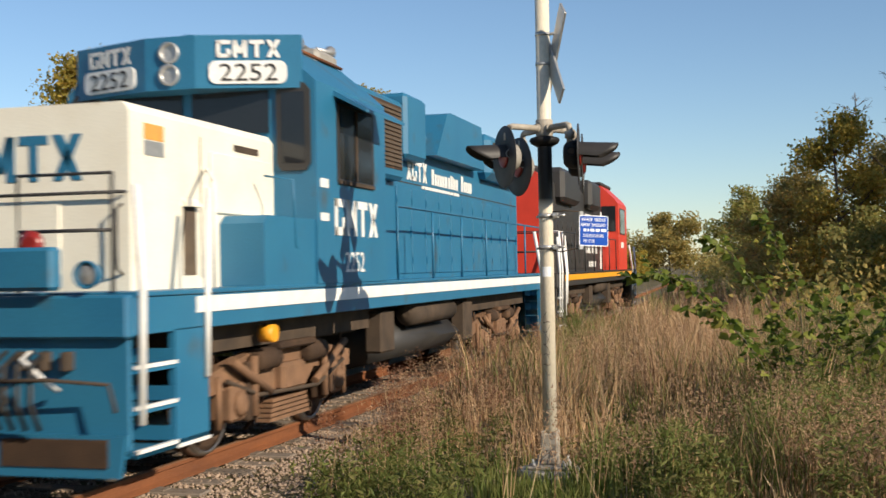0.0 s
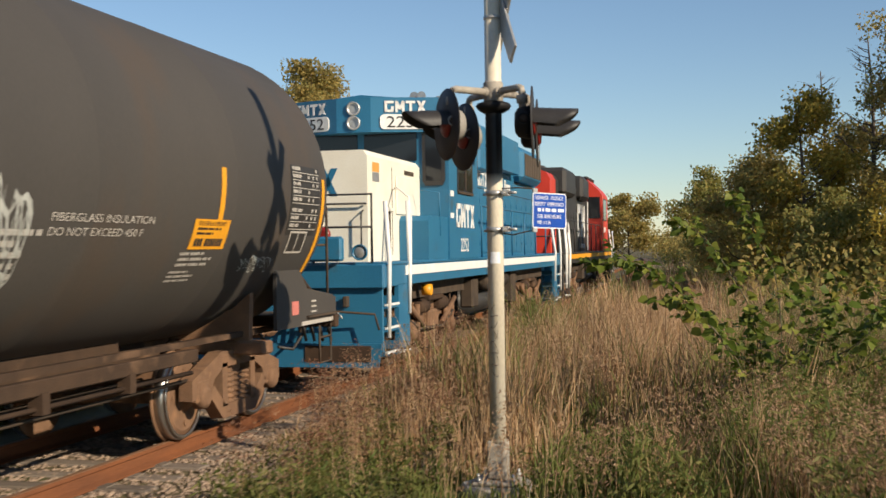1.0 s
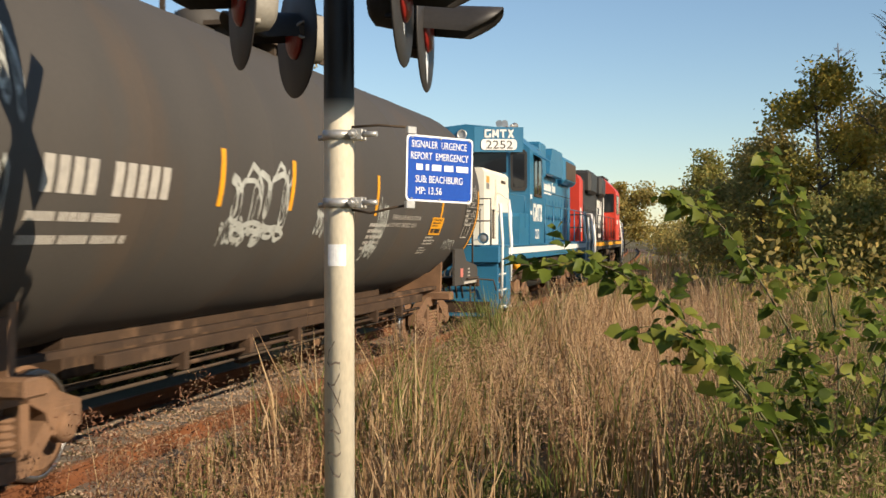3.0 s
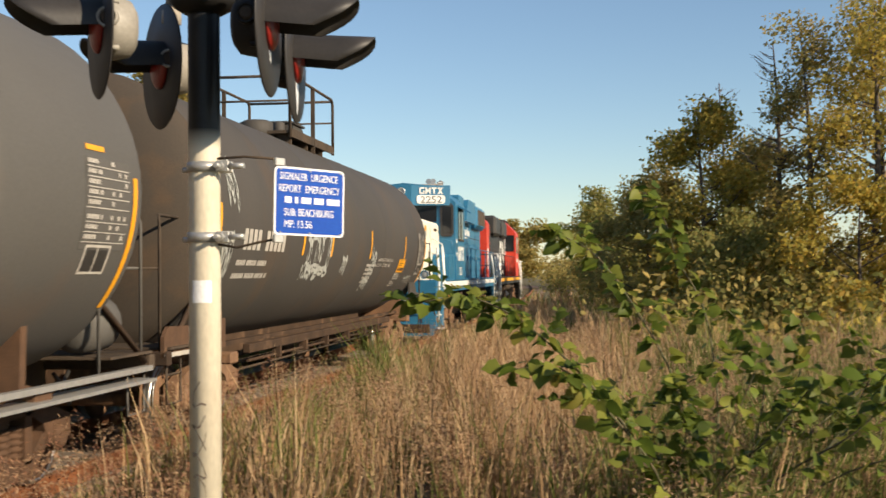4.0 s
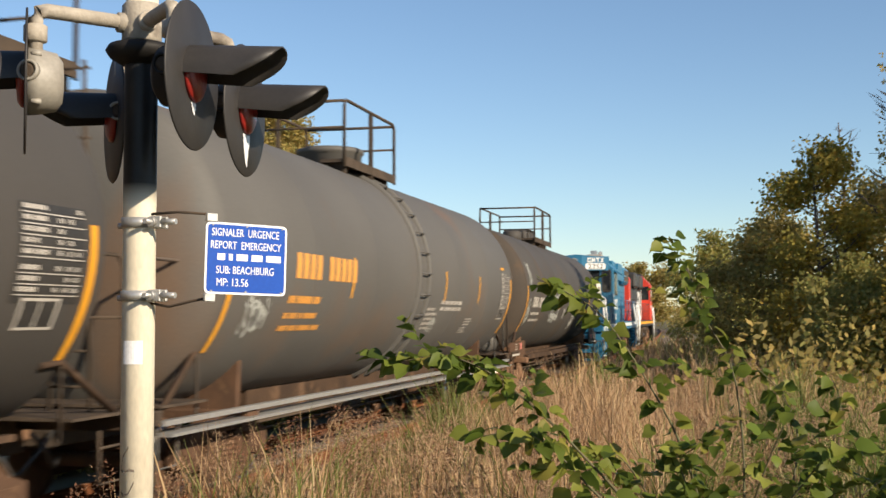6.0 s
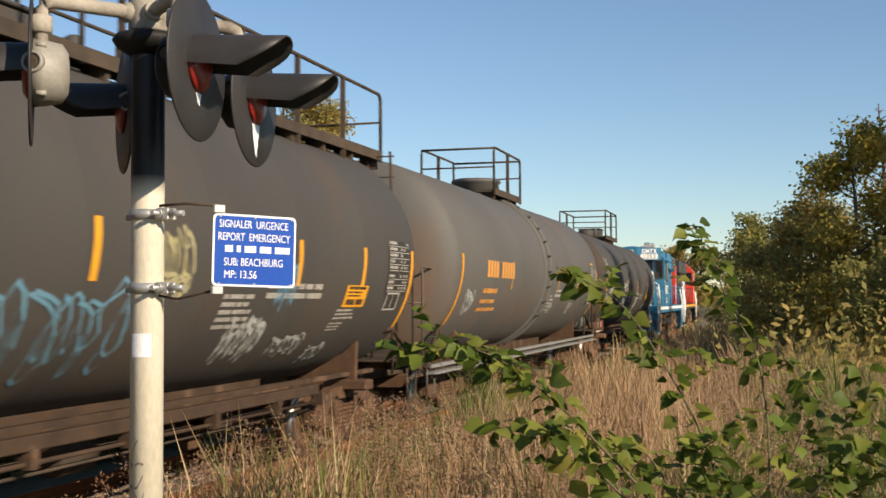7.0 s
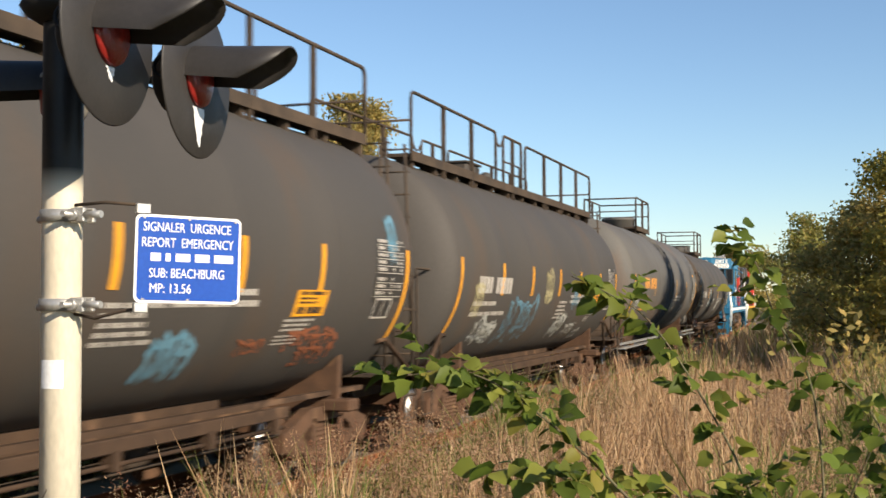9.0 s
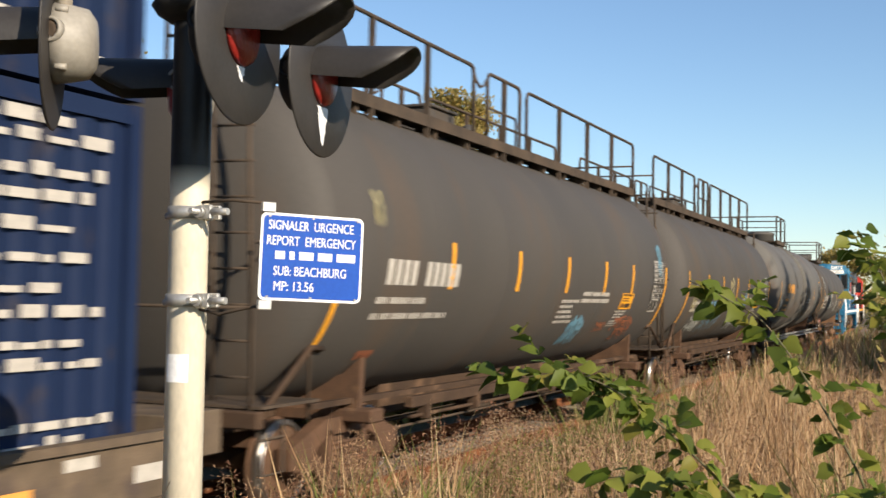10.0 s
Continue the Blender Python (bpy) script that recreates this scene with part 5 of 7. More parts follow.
    # cab
    cab = part("cab", make(cab_shell, -5.95, -3.55, 1.66, 1.53, 0.12), M_BLUE, loco, "blue cab with dark windows")
    cab.matrix_basis = pose(0, 0.75, 0)
    head = [(-1.38, -5.94), (-1.38, -5.98), (-0.3, -6.36), (0.3, -6.36), (1.38, -5.98), (1.38, -5.94)]
    bm = make(prism, head, "z", 3.8, 4.38)
    part("headboard", bm, M_BLUE, cab)
    ang = math.degrees(math.atan2(0.38, 1.08))
    for s in (-1, 1):
        mid = Vector((s * 0.84, -6.17, 3.97))
        bm = rounded_plate(-0.42, 0.42, -0.125, 0.125, 0.08, -0.025, 0.02)
        board = part("number_board", bm, M_WHITE, cab, "white number board")
        board.matrix_basis = Matrix.Translation(mid) @ Matrix.Rotation(radians(s * ang), 4, "Z")
        me = lettering("2252", 0.27, M_BLACK, "road_number")
        w = max(v.co.x for v in me.vertices)
        me.transform(Matrix.Translation((-w / 2 * 1.2, -0.03, -0.095)) @ Matrix.Diagonal((1.2, 1, 1, 1)))
        part("road_number", me, None, board)
        bm = bmesh.new()
        block_word(bm, 1.0, -0.34, 0.38, 4.13, 4.32, "ontx")
        bm.transform(Matrix.Translation((mid.x, mid.y, 0)) @ Matrix.Rotation(radians(s * ang), 4, "Z") @ Matrix.Translation((0, -0.012, 0)) @ Matrix.Rotation(radians(-90), 4, "Z") @ Matrix.Translation((-1.0, 0, 0)))
        pieces("logo_shape", bm, M_WHITE, cab, "white logo shapes")
    bm = bmesh.new()
    for z in (3.96, 4.2):
        lathe(bm, [(0, 0.12), (0.05, 0.12), (0.05, 0.09), (0.02, 0.085)], (0, -1, 0), (0, -6.35, z), 18)
    pieces("headlight", bm, M_GALV, cab)
    # windscreen, front door window, side windows
    bm = bmesh.new()
    for x0, x1 in ((-0.98, -0.06), (0.06, 0.98)):
        prism(bm, [(x0, 3.33), (x1, 3.33), (x1, 3.82), (x0, 3.82)], "y", -5.975, -5.95)
    pieces("windscreen_pane", bm, M_GLASS, cab, "dark windscreen pane")
    for s in (-1, 1):
        fr = part("door_window", make(prism, [(s * 1.08, 2.98), (s * 1.13, 2.9), (s * 1.42, 2.9), (s * 1.47, 2.98), (s * 1.47, 3.78), (s * 1.4, 3.86), (s * 1.16, 3.86), (s * 1.08, 3.78)], "y", -5.985, -5.95), M_BLACK, cab)
        part("pane", make(prism, [(s * 1.14, 2.98), (s * 1.41, 2.98), (s * 1.41, 3.76), (s * 1.14, 3.76)], "y", -5.99, -5.96), M_GLASS, fr)
        window(cab, [(-5.25, 2.85), (-4.1, 2.85), (-4.1, 3.68), (-5.25, 3.68)], s * 1.53, "side_window")
        bm = bmesh.new()
        prism(bm, [(s * 1.5, 3.86), (s * 1.92, 3.62), (s * 1.92, 3.58), (s * 1.5, 3.8)], "y", -5.4, -3.95)
        part("sunshade", bm, M_BLUE, cab, "blue sunshade over the window")
        bm = bmesh.new()
        xs = sorted((s * 1.535, s * 1.56))
        box(bm, xs[0], xs[1], -4.72, -4.67, 2.85, 3.68)
        box(bm, xs[0], xs[1], -5.3, -4.05, 2.79, 2.83)
        pieces("window_post", bm, M_DARK, cab)
        bm = bmesh.new()
        block_word(bm, s * 1.531, -5.42, -3.85, 2.2, 2.62, "ontx" if s > 0 else "xtno")
        pieces("logo_shape", bm, M_WHITE, cab, "white logo shapes on the cab side")
        me = lettering("2252", 0.34, M_WHITE, "road_number")
        place_on(me, cab, "road_number", (s * 1.535, -5.1 if s > 0 else -4.2, 1.78), 90 if s > 0 else -90)
        bm = bmesh.new()
        xs = sorted((s * 1.53, s * 1.535))
        box(bm, xs[0], xs[1], -5.85, -5.6, 2.72, 2.82)
        box(bm, xs[0], xs[1], -5.85, -5.6, 2.35, 2.44)
        pieces("warning_plate", bm, M_WHITE, cab)
        pipe_bm = bmesh.new()
        pipe(pipe_bm, [(s * 1.45, -6.02, 2.0), (s * 1.5, -6.5, 2.05), (s * 1.5, -6.55, 2.75), (s * 1.2, -6.6, 2.8)], 0.013)
        part("cab_grab", pipe_bm, M_BLUE, cab)
    bm = bmesh.new()
    box(bm, 0.25, 0.95, -4.35, -3.65, 4.3, 4.56, bevel=0.06)
    part("cab_roof_unit", bm, M_ALU, cab, "weathered beige roof unit")
    bm = bmesh.new()
    for k in range(3):
        lathe(bm, [(0, 0.03), (0.3, 0.035), (0.38, 0.09)], (0.1 * (k - 1), -1 if k < 2 else 1, 0.05), (0.55 + 0.1 * k, -3.15, 4.62), 10)
    rod(bm, (0.65, -3.15, 4.3), (0.65, -3.15, 4.62), 0.03, 8)
    part("horn", bm, M_GALV, loco)
    bm = bmesh.new()
    for x in (-0.97, 0.97):
        rod(bm, (x, -5.9, 4.4), (x, -3.6, 4.4), 0.022, 6)
    pieces("roof_trim", bm, M_RAIL, cab, "rusty gutter strip on the cab roof")
    # long hood
    bm = bmesh.new()
    hood_shell(bm, -2.85, 8.3)
    hood = part("long_hood", bm, M_BLUE, loco, "blue long hood with doors and roof bulges")
    part("intake_box", boxes((-1.1, 1.1, -2.79, -0.6, 3.1, 4.26), bevel=0.05), M_BLUE, hood)
    part("blower_box", boxes((-1.14, 1.14, -0.55, 0.5, 3.45, 4.42), bevel=0.06), M_BLUE, hood)
    part("roof_bulge", make(prism, [(1.0, 3.62), (1.7, 4.36), (1.9, 4.4), (4.1, 4.4), (4.3, 3.62)], "x", -1.16, 1.16), M_BLUE, hood)
    part("radiator_box", boxes((-1.18, 1.18, 4.7, 7.8, 3.5, 4.36), bevel=0.12), M_BLUE, hood)
    hood_doors(hood, -0.5, 8.1, 0.92, M_BLUE)
    bm = bmesh.new()
    for s in (-1, 1):
        xs = sorted((s * 1.1, s * 1.125))
        for k in range(14):
            z = 3.28 + 0.062 * k
            box(bm, xs[0], xs[1], -2.7, -0.75, z, z + 0.04)
        xs = sorted((s * 1.18, s * 1.2))
        for k in range(9):
            box(bm, xs[0], xs[1], 4.95 + 0.3 * k, 5.17 + 0.3 * k, 3.65, 4.2)
    for s in (-1, 1):
        xs = sorted((s * 0.921, s * 0.928))
        part("grille_back", boxes((min(s * 1.101, s * 1.106), max(s * 1.101, s * 1.106), -2.74, -0.7, 3.24, 4.17)), M_GRIME, hood)
        part("panel_seam", boxes((xs[0], xs[1], -0.5, 8.2, 3.12, 3.135)), M_DARK, hood)
    pieces("grille_slat", bm, surface("brown_grille", (0.1, 0.07, 0.045), rough=0.8, scale=5), hood, "brown intake grille")
    bm = bmesh.new()
    for y in (3.0, 5.3, 6.3, 7.3):
        lathe(bm, [(0, 0.45), (0.12, 0.46), (0.14, 0.4)], (0, 0, 1), (0, y, 4.36), 20)
    box(bm, -0.25, 0.25, 0.6, 0.95, 4.15, 4.5, bevel=0.03)
    pieces("roof_fan", bm, M_DARK, hood)
    bm = bmesh.new()
    for s in (-1, 1):
        x = s * 0.925
        block_word(bm, x, 0.1, 1.25, 3.18, 3.5, "xotx" if s > 0 else "xtox")
        xs = sorted((x, x + s * 0.006))
        yy = 1.5
        for w, h in ((0.16, 0.26), (0.14, 0.19), (0.14, 0.19), (0.14, 0.19), (0.14, 0.19), (0.2, 0.19), (0.14, 0.19), (0.1, 0.24), (0.1, 0.22), (0.14, 0.19), (0.14, 0.19)):
            box(bm, xs[0], xs[1], yy, yy + w * 0.8, 3.18, 3.18 + h)
            yy += w * 1.12
        yy += 0.2
        for w, h in ((0.18, 0.28), (0.12, 0.19), (0.14, 0.19), (0.14, 0.19), (0.14, 0.19)):
            box(bm, xs[0], xs[1], yy, yy + w * 0.8, 3.18, 3.18 + h)
            yy += w * 1.12
        for k in range(12):
            box(bm, xs[0], xs[1], 0.9 + 0.2 * k, 1.06 + 0.2 * k, 3.08 - 0.0, 3.13)
    pieces("logo_shape", bm, M_WHITE, hood, "white logo shape")
    side_rails(loco, -2.1, 8.2, M_BLUE)
    bm = bmesh.new()
    for s in (-1, 1):
        rod(bm, (s * 1.3, -6.2, 1.18), (s * 1.45, -6.2, 1.18), 0.09, 12)
    pieces("fuel_cap", bm, M_YELLOW, loco, "small yellow cap under the sill")
    return loco


def red_locomotive():
    loco = thing("locomotive", pose(0, 0, 0), "black and red diesel locomotive with white striped cab, leading", "locomotive", "locomotives of the freight train")
    loco_frame(loco, M_BLACK, M_YELLOW)
    hood = part("long_hood", make(hood_shell, -6.6, 3.4, 0.95, 4.22), M_BLACK, loco, "black long hood")
    bm = bmesh.new()
    hood_shell(bm, -8.0, -6.6, 0.95, 4.22)
    part("hood_end", bm, M_RED, loco, "bright red hood end")
    bm = bmesh.new()
    box(bm, -1.2, 1.2, -5.9, -3.0, 3.5, 4.4, bevel=0.12)
    box(bm, -1.2, 1.2, -0.6, 1.6, 3.55, 4.42, bevel=0.12)
    for y in (-5.3, -4.4, -3.5, 0.5):
        lathe(bm, [(0, 0.45), (0.12, 0.46), (0.14, 0.4)], (0, 0, 1), (0, y, 4.36), 20)
    pieces("radiator_panel", bm, M_BLACK, hood)
    hood_doors(hood, -6.5, 3.2, 0.95, M_BLACK)
    bm = bmesh.new()
    for s in (-1, 1):
        x = s * 0.98
        block_word(bm, x, -0.6, 2.2, 2.2, 3.4, "on" if s > 0 else "no")
        xs = sorted((x, x + s * 0.006))
        prism(bm, [(2.75, 1.7), (3.35, 1.7), (3.35, 3.6), (3.05, 3.6)], "x", *xs)
        for k in range(5):
            box(bm, xs[0], xs[1], 0.1 + 0.34 * k, 0.3 + 0.34 * k, 1.78, 1.95)
        xs = sorted((s * 0.952, s * 0.958))
        box(bm, xs[0], xs[1], -7.7, -7.2, 2.0, 2.9)
    pieces("logo_shape", bm, M_WHITE, hood, "white logo shape")
    cab = part("cab", make(cab_shell, 3.4, 6.0), M_RED, loco, "bright red cab")
    part("cab_roof", boxes((-1.0, 1.0, 3.35, 6.05, 4.5, 4.62), bevel=0.04), M_BLACK, cab)
    for s in (-1, 1):
        window(cab, [(3.9, 2.9), (5.3, 2.9), (5.3, 3.7), (3.9, 3.7)], s * 1.53, "side_window")
        me = bmesh.new()
        xs = sorted((s * 1.531, s * 1.537))
        for k in range(4):
            box(me, xs[0], xs[1], 4.1 + 0.22 * k, 4.26 + 0.22 * k, 2.4, 2.6)
        part("number_bars", me, M_WHITE, cab)
    bm = bmesh.new()
    for x0, x1 in ((0.98, 1.45), (-1.45, -0.98)):
        prism(bm, [(x0, 2.95), (x1, 2.95), (x1, 3.8), (x0, 3.8)], "y", 3.372, 3.4)
    pieces("rear_window", bm, M_GLASS, cab)
    part("short_hood", make(hood_shell, 6.0, 8.0, 1.0, 3.3), M_RED, loco, "red short hood")
    side_rails(loco, -7.8, 3.2, M_BLACK)
    bm = bmesh.new()
    for s in (-1, 1):
        pipe(bm, [(s * 1.48, -8.5, 0.6), (s * 1.52, -8.5, 1.7), (s * 1.4, -8.2, 2.65), (s * 1.1, -8.1, 2.65)], 0.03)
        pipe(bm, [(s * 1.48, -7.9, 0.6), (s * 1.52, -7.9, 1.7), (s * 1.4, -7.7, 2.65), (s * 1.1, -7.7, 2.65)], 0.03)
    pieces("step_rail", bm, M_WHITE, loco, "white step handrail")
    return loco


def container_car():
    car = thing("container_car", pose(0, 0, 0), "articulated well car with grimy tan sill carrying containers", "container car", "cars of the freight train")
    part("well_floor", boxes((-1.395, 1.395, -9.19, 9.19, 0.55, 0.75), bevel=0.01), M_TAN, car)
    part("end_sill", boxes((-1.3, 1.3, 9.2, 9.9, 0.75, 1.1), bevel=0.01), M_TAN, car)
    for s in (-1, 1):
        part("side_sill", make(prism, [(s * x, z) for x, z in ((1.4, 0.52), (1.52, 0.52), (1.52, 0.58), (1.48, 0.58), (1.48, 0.98), (1.52, 0.98), (1.52, 1.04), (1.4, 1.04))], "y", -9.2, 9.2), M_TAN, car, "grimy tan well car sill")
    for k in range(10):
        for s in (-1, 1):
            xs = sorted((s * 1.481, s * 1.487))
            part("reflector", boxes((xs[0], xs[1], 8.6 - 1.8 * k, 9.1 - 1.8 * k, 0.7, 0.82)), M_DECAL, car)
            part("stencil", boxes((xs[0], xs[1], 7.9 - 1.8 * k, 8.2 - 1.8 * k, 0.86, 0.94)), M_DECAL, car)
    part("warning_panel", boxes((1.488, 1.494, 6.4, 7.6, 0.58, 0.8)), M_ORANGE, car, "orange warning panel")
    for yc in (-7.6, 7.6):
        freight_truck(car, yc, steel=M_RUST_DARK)
    coupler(car, 9.9, 1)
    return car


def container(z0, paint, label):
    c = thing("container", pose(0, 0, 0), label, "container", "containers on the well car")
    bm = boxes((-1.2, 1.2, -6.1, 6.1, z0, z0 + 2.55))
    part("shell", bm, paint, c)
    bm = bmesh.new()
    y = -6.0
    while y < 5.95:
        for s in (-1, 1):
            xs = (s * 1.2, s * 1.222)
            prism(bm, [(xs[0], y), (xs[1], y + 0.05), (xs[1], y + 0.15), (xs[0], y + 0.2)], "z", z0 + 0.16, z0 + 2.42)
        y += 0.28
    for s in (-1, 1):
        box(bm, min(s * 1.2, s * 1.245), max(s * 1.2, s * 1.245), -6.1, 6.1, z0, z0 + 0.16)
        box(bm, min(s * 1.2, s * 1.245), max(s * 1.2, s * 1.245), -6.1, 6.1, z0 + 2.43, z0 + 2.56)
        for e in (-1, 1):
            box(bm, min(s * 1.12, s * 1.25), max(s * 1.12, s * 1.25), min(e * 6.0, e * 6.12), max(e * 6.0, e * 6.12), z0, z0 + 2.57)
    part("corrugation", bm, paint, c)
    bm = bmesh.new()
    rng = random.Random(int(z0 * 10))
    for s in (-1, 1):
        xs = sorted((s * 1.24, s * 1.246))
        for z in (0.2, 0.33, 0.72, 0.86, 1.06, 1.22, 1.42, 1.62, 1.82, 1.98, 2.2, 2.32):
            y = rng.uniform(5.3, 5.9)
            stop = rng.uniform(2.6, 4.4)
            while y > stop:
                w = rng.uniform(0.08, 0.3)
                box(bm, xs[0], xs[1], y - w, y, z0 + z, z0 + z + rng.uniform(0.04, 0.09))
                y -= w + rng.uniform(0.03, 0.12)
    tagged(part("lettering_bars", bm, M_DECAL, c, "white lettering bars"), kind="stuff")
    return c


# ---------- plants ----------
def blades(name, xs, ys, heights, widths, lean, material, label, seed, category="grass"):
    """Grass: each blade two tapering pieces, bent over at the top."""
    rng = np.random.RandomState(seed)
    n = len(xs)
    a = rng.uniform(0, 2 * math.pi, n)
    dx, dy = np.cos(a), np.sin(a)
    b = rng.uniform(0, 2 * math.pi, n)
    z = np.array([ground_height(p, q) for p, q in zip(xs, ys)]) - 0.02
    le = lean * rng.uniform(0.2, 1.0, n) * heights
    mx, my = np.cos(b) * le * 0.35, np.sin(b) * le * 0.35
    tx, ty = np.cos(b) * le, np.sin(b) * le
    w = widths / 2
    v = np.empty((n, 5, 3))
    v[:, 0] = np.stack([xs - dx * w, ys - dy * w, z], 1)
    v[:, 1] = np.stack([xs + dx * w, ys + dy * w, z], 1)
    v[:, 2] = np.stack([xs + mx + dx * w * 0.8, ys + my + dy * w * 0.8, z + heights * 0.6], 1)
    v[:, 3] = np.stack([xs + mx - dx * w * 0.8, ys + my - dy * w * 0.8, z + heights * 0.6], 1)
    v[:, 4] = np.stack([xs + tx, ys + ty, z + heights * rng.uniform(0.85, 1.0, n)], 1)
    f = np.array([(0, 1, 2), (0, 2, 3), (3, 2, 4)])[None] + 5 * np.arange(n)[:, None, None]
    ob = new(name, swift(name, v.reshape(-1, 3), f.reshape(-1, 3), material))
    tagged(ob, label, category, kind="stuff")


def flakes(centres, size, rng, flat=0.0, long=1.6):
    """Small leaf-shaped quads of random turn round the centres."""
    n = len(centres)
    u = rng.normal(0, 1, (n, 3))
    u[:, 2] *= 1 - flat
    u /= np.linalg.norm(u, axis=1)[:, None] + 1e-9
    t = rng.normal(0, 1, (n, 3))
    v = np.cross(u, t)
    v /= np.linalg.norm(v, axis=1)[:, None] + 1e-9
    s = (size * rng.uniform(0.6, 1.3, n))[:, None]
    p = np.stack([centres - u * s * long / 2, centres + v * s * 0.42, centres + u * s * long / 2, centres - v * s * 0.42], 1)
    f = np.arange(4 * n).reshape(n, 4)
    return p.reshape(-1, 3), f


def thicket(x, y, scale=0.45, seed=0.0):
    return noise.noise((x * scale, y * scale, seed))


def hollow(x, y):
    """A dip in the weeds beside the mast, filled with low green plants."""
    return ((x - 5.25) / 0.75) ** 2 + ((y - 0.9) / 1.1) ** 2 < 1


def build_grass():
    rng = np.random.RandomState(11)

    def field(n, x0, x1, y0, y1, power):
        x = rng.uniform(x0, x1, n)
        y = y0 + (y1 - y0) * rng.uniform(0, 1, n) ** power
        return x, y

    def tall(x, y):
        """Natural height of the weeds: low by the ballast and round the footing, high in the field."""
        d = x - bend(y)
        near = min(1.0, max(0.0, (y - 0.8) / 2.2))
        if y < -1.4:
            return max(0.05, (0.15 + 0.2 * max(0.0, (y + 2.9) / 1.5)) * (1 + 0.5 * thicket(x, y)))
        h = 0.14 + min(1.0, max(0.0, (d - 1.35 - 0.7 * (1 - near)) / 1.1)) * (0.42 + 0.44 * near)
        if y < 0.8 and x < 4.6:
            h *= 0.55
        if 4.6 < x < 6.1 and -0.4 < y < 3.2:
            h *= 0.42 if y < 2.2 else 0.6
        if x > 6.1 and -1.6 < y < 2.0:
            h *= 1.25
        return max(0.08, h * (1 + 0.8 * thicket(x, y, 0.6) + 0.8 * thicket(x, y, 1.4, 3.0)))

    sets = []
    x, y = field(95000, 1.4, 11.0, -2.6, 14.0, 1.2)
    sets.append((x, y, 1.0))
    x, y = field(70000, 1.4, 20.0, 12.0, 62.0, 1.4)
    sets.append((x, y, 1.0))
    x, y = field(80000, 1.8, 16.0, -24.0, -1.6, 0.8)
    sets.append((x, y, 1.0))
    dry, green = [[], [], [], []], [[], [], [], []]
    for x, y, _ in sets:
        for a, b in zip(x, y):
            t = thicket(a, b, 0.3, 5.0)
            h = tall(a, b)
            clear = math.hypot(a - POLE_X, b + 0.1) < 0.5
            if clear or (hollow(a, b) and rng.rand() < 0.75):
                continue
            if a - bend(b) < 2.3 and b < 1.6 and rng.rand() < 0.75 - 0.25 * b:
                continue
            far = max(0.0, b - 10) / 10
            if thicket(a, b, 1.1, 7.0) < -0.06 and rng.rand() < 0.92:
                continue
            greenish = t + (0.5 if (b < 0.6 and a < 5.5) else 0.0) + (0.3 if a > 5.8 and b < 8 else 0.0)
            tgt = green if greenish + rng.uniform(-0.35, 0.35) > 0.2 else dry
            if tgt is dry and -1.6 < b < 16 and rng.rand() < 0.25:
                continue
            tgt[0].append(a)
            tgt[1].append(b)
            tgt[2].append(h * rng.uniform(0.45, 1.15))
            tgt[3].append((0.009 + 0.009 * rng.rand()) * (1 + 0.8 * far))
    for name, q, m, lab, lean in (("dry_grass", dry, L_DRY, "tall dry tan autumn grass and weeds", 0.34), ("green_grass", green, L_GREEN, "short green grass among the dry weeds", 0.45)):
        q = [np.array(k) for k in q]
        blades(name, q[0], q[1], q[2], q[3], lean, m, lab, 3)


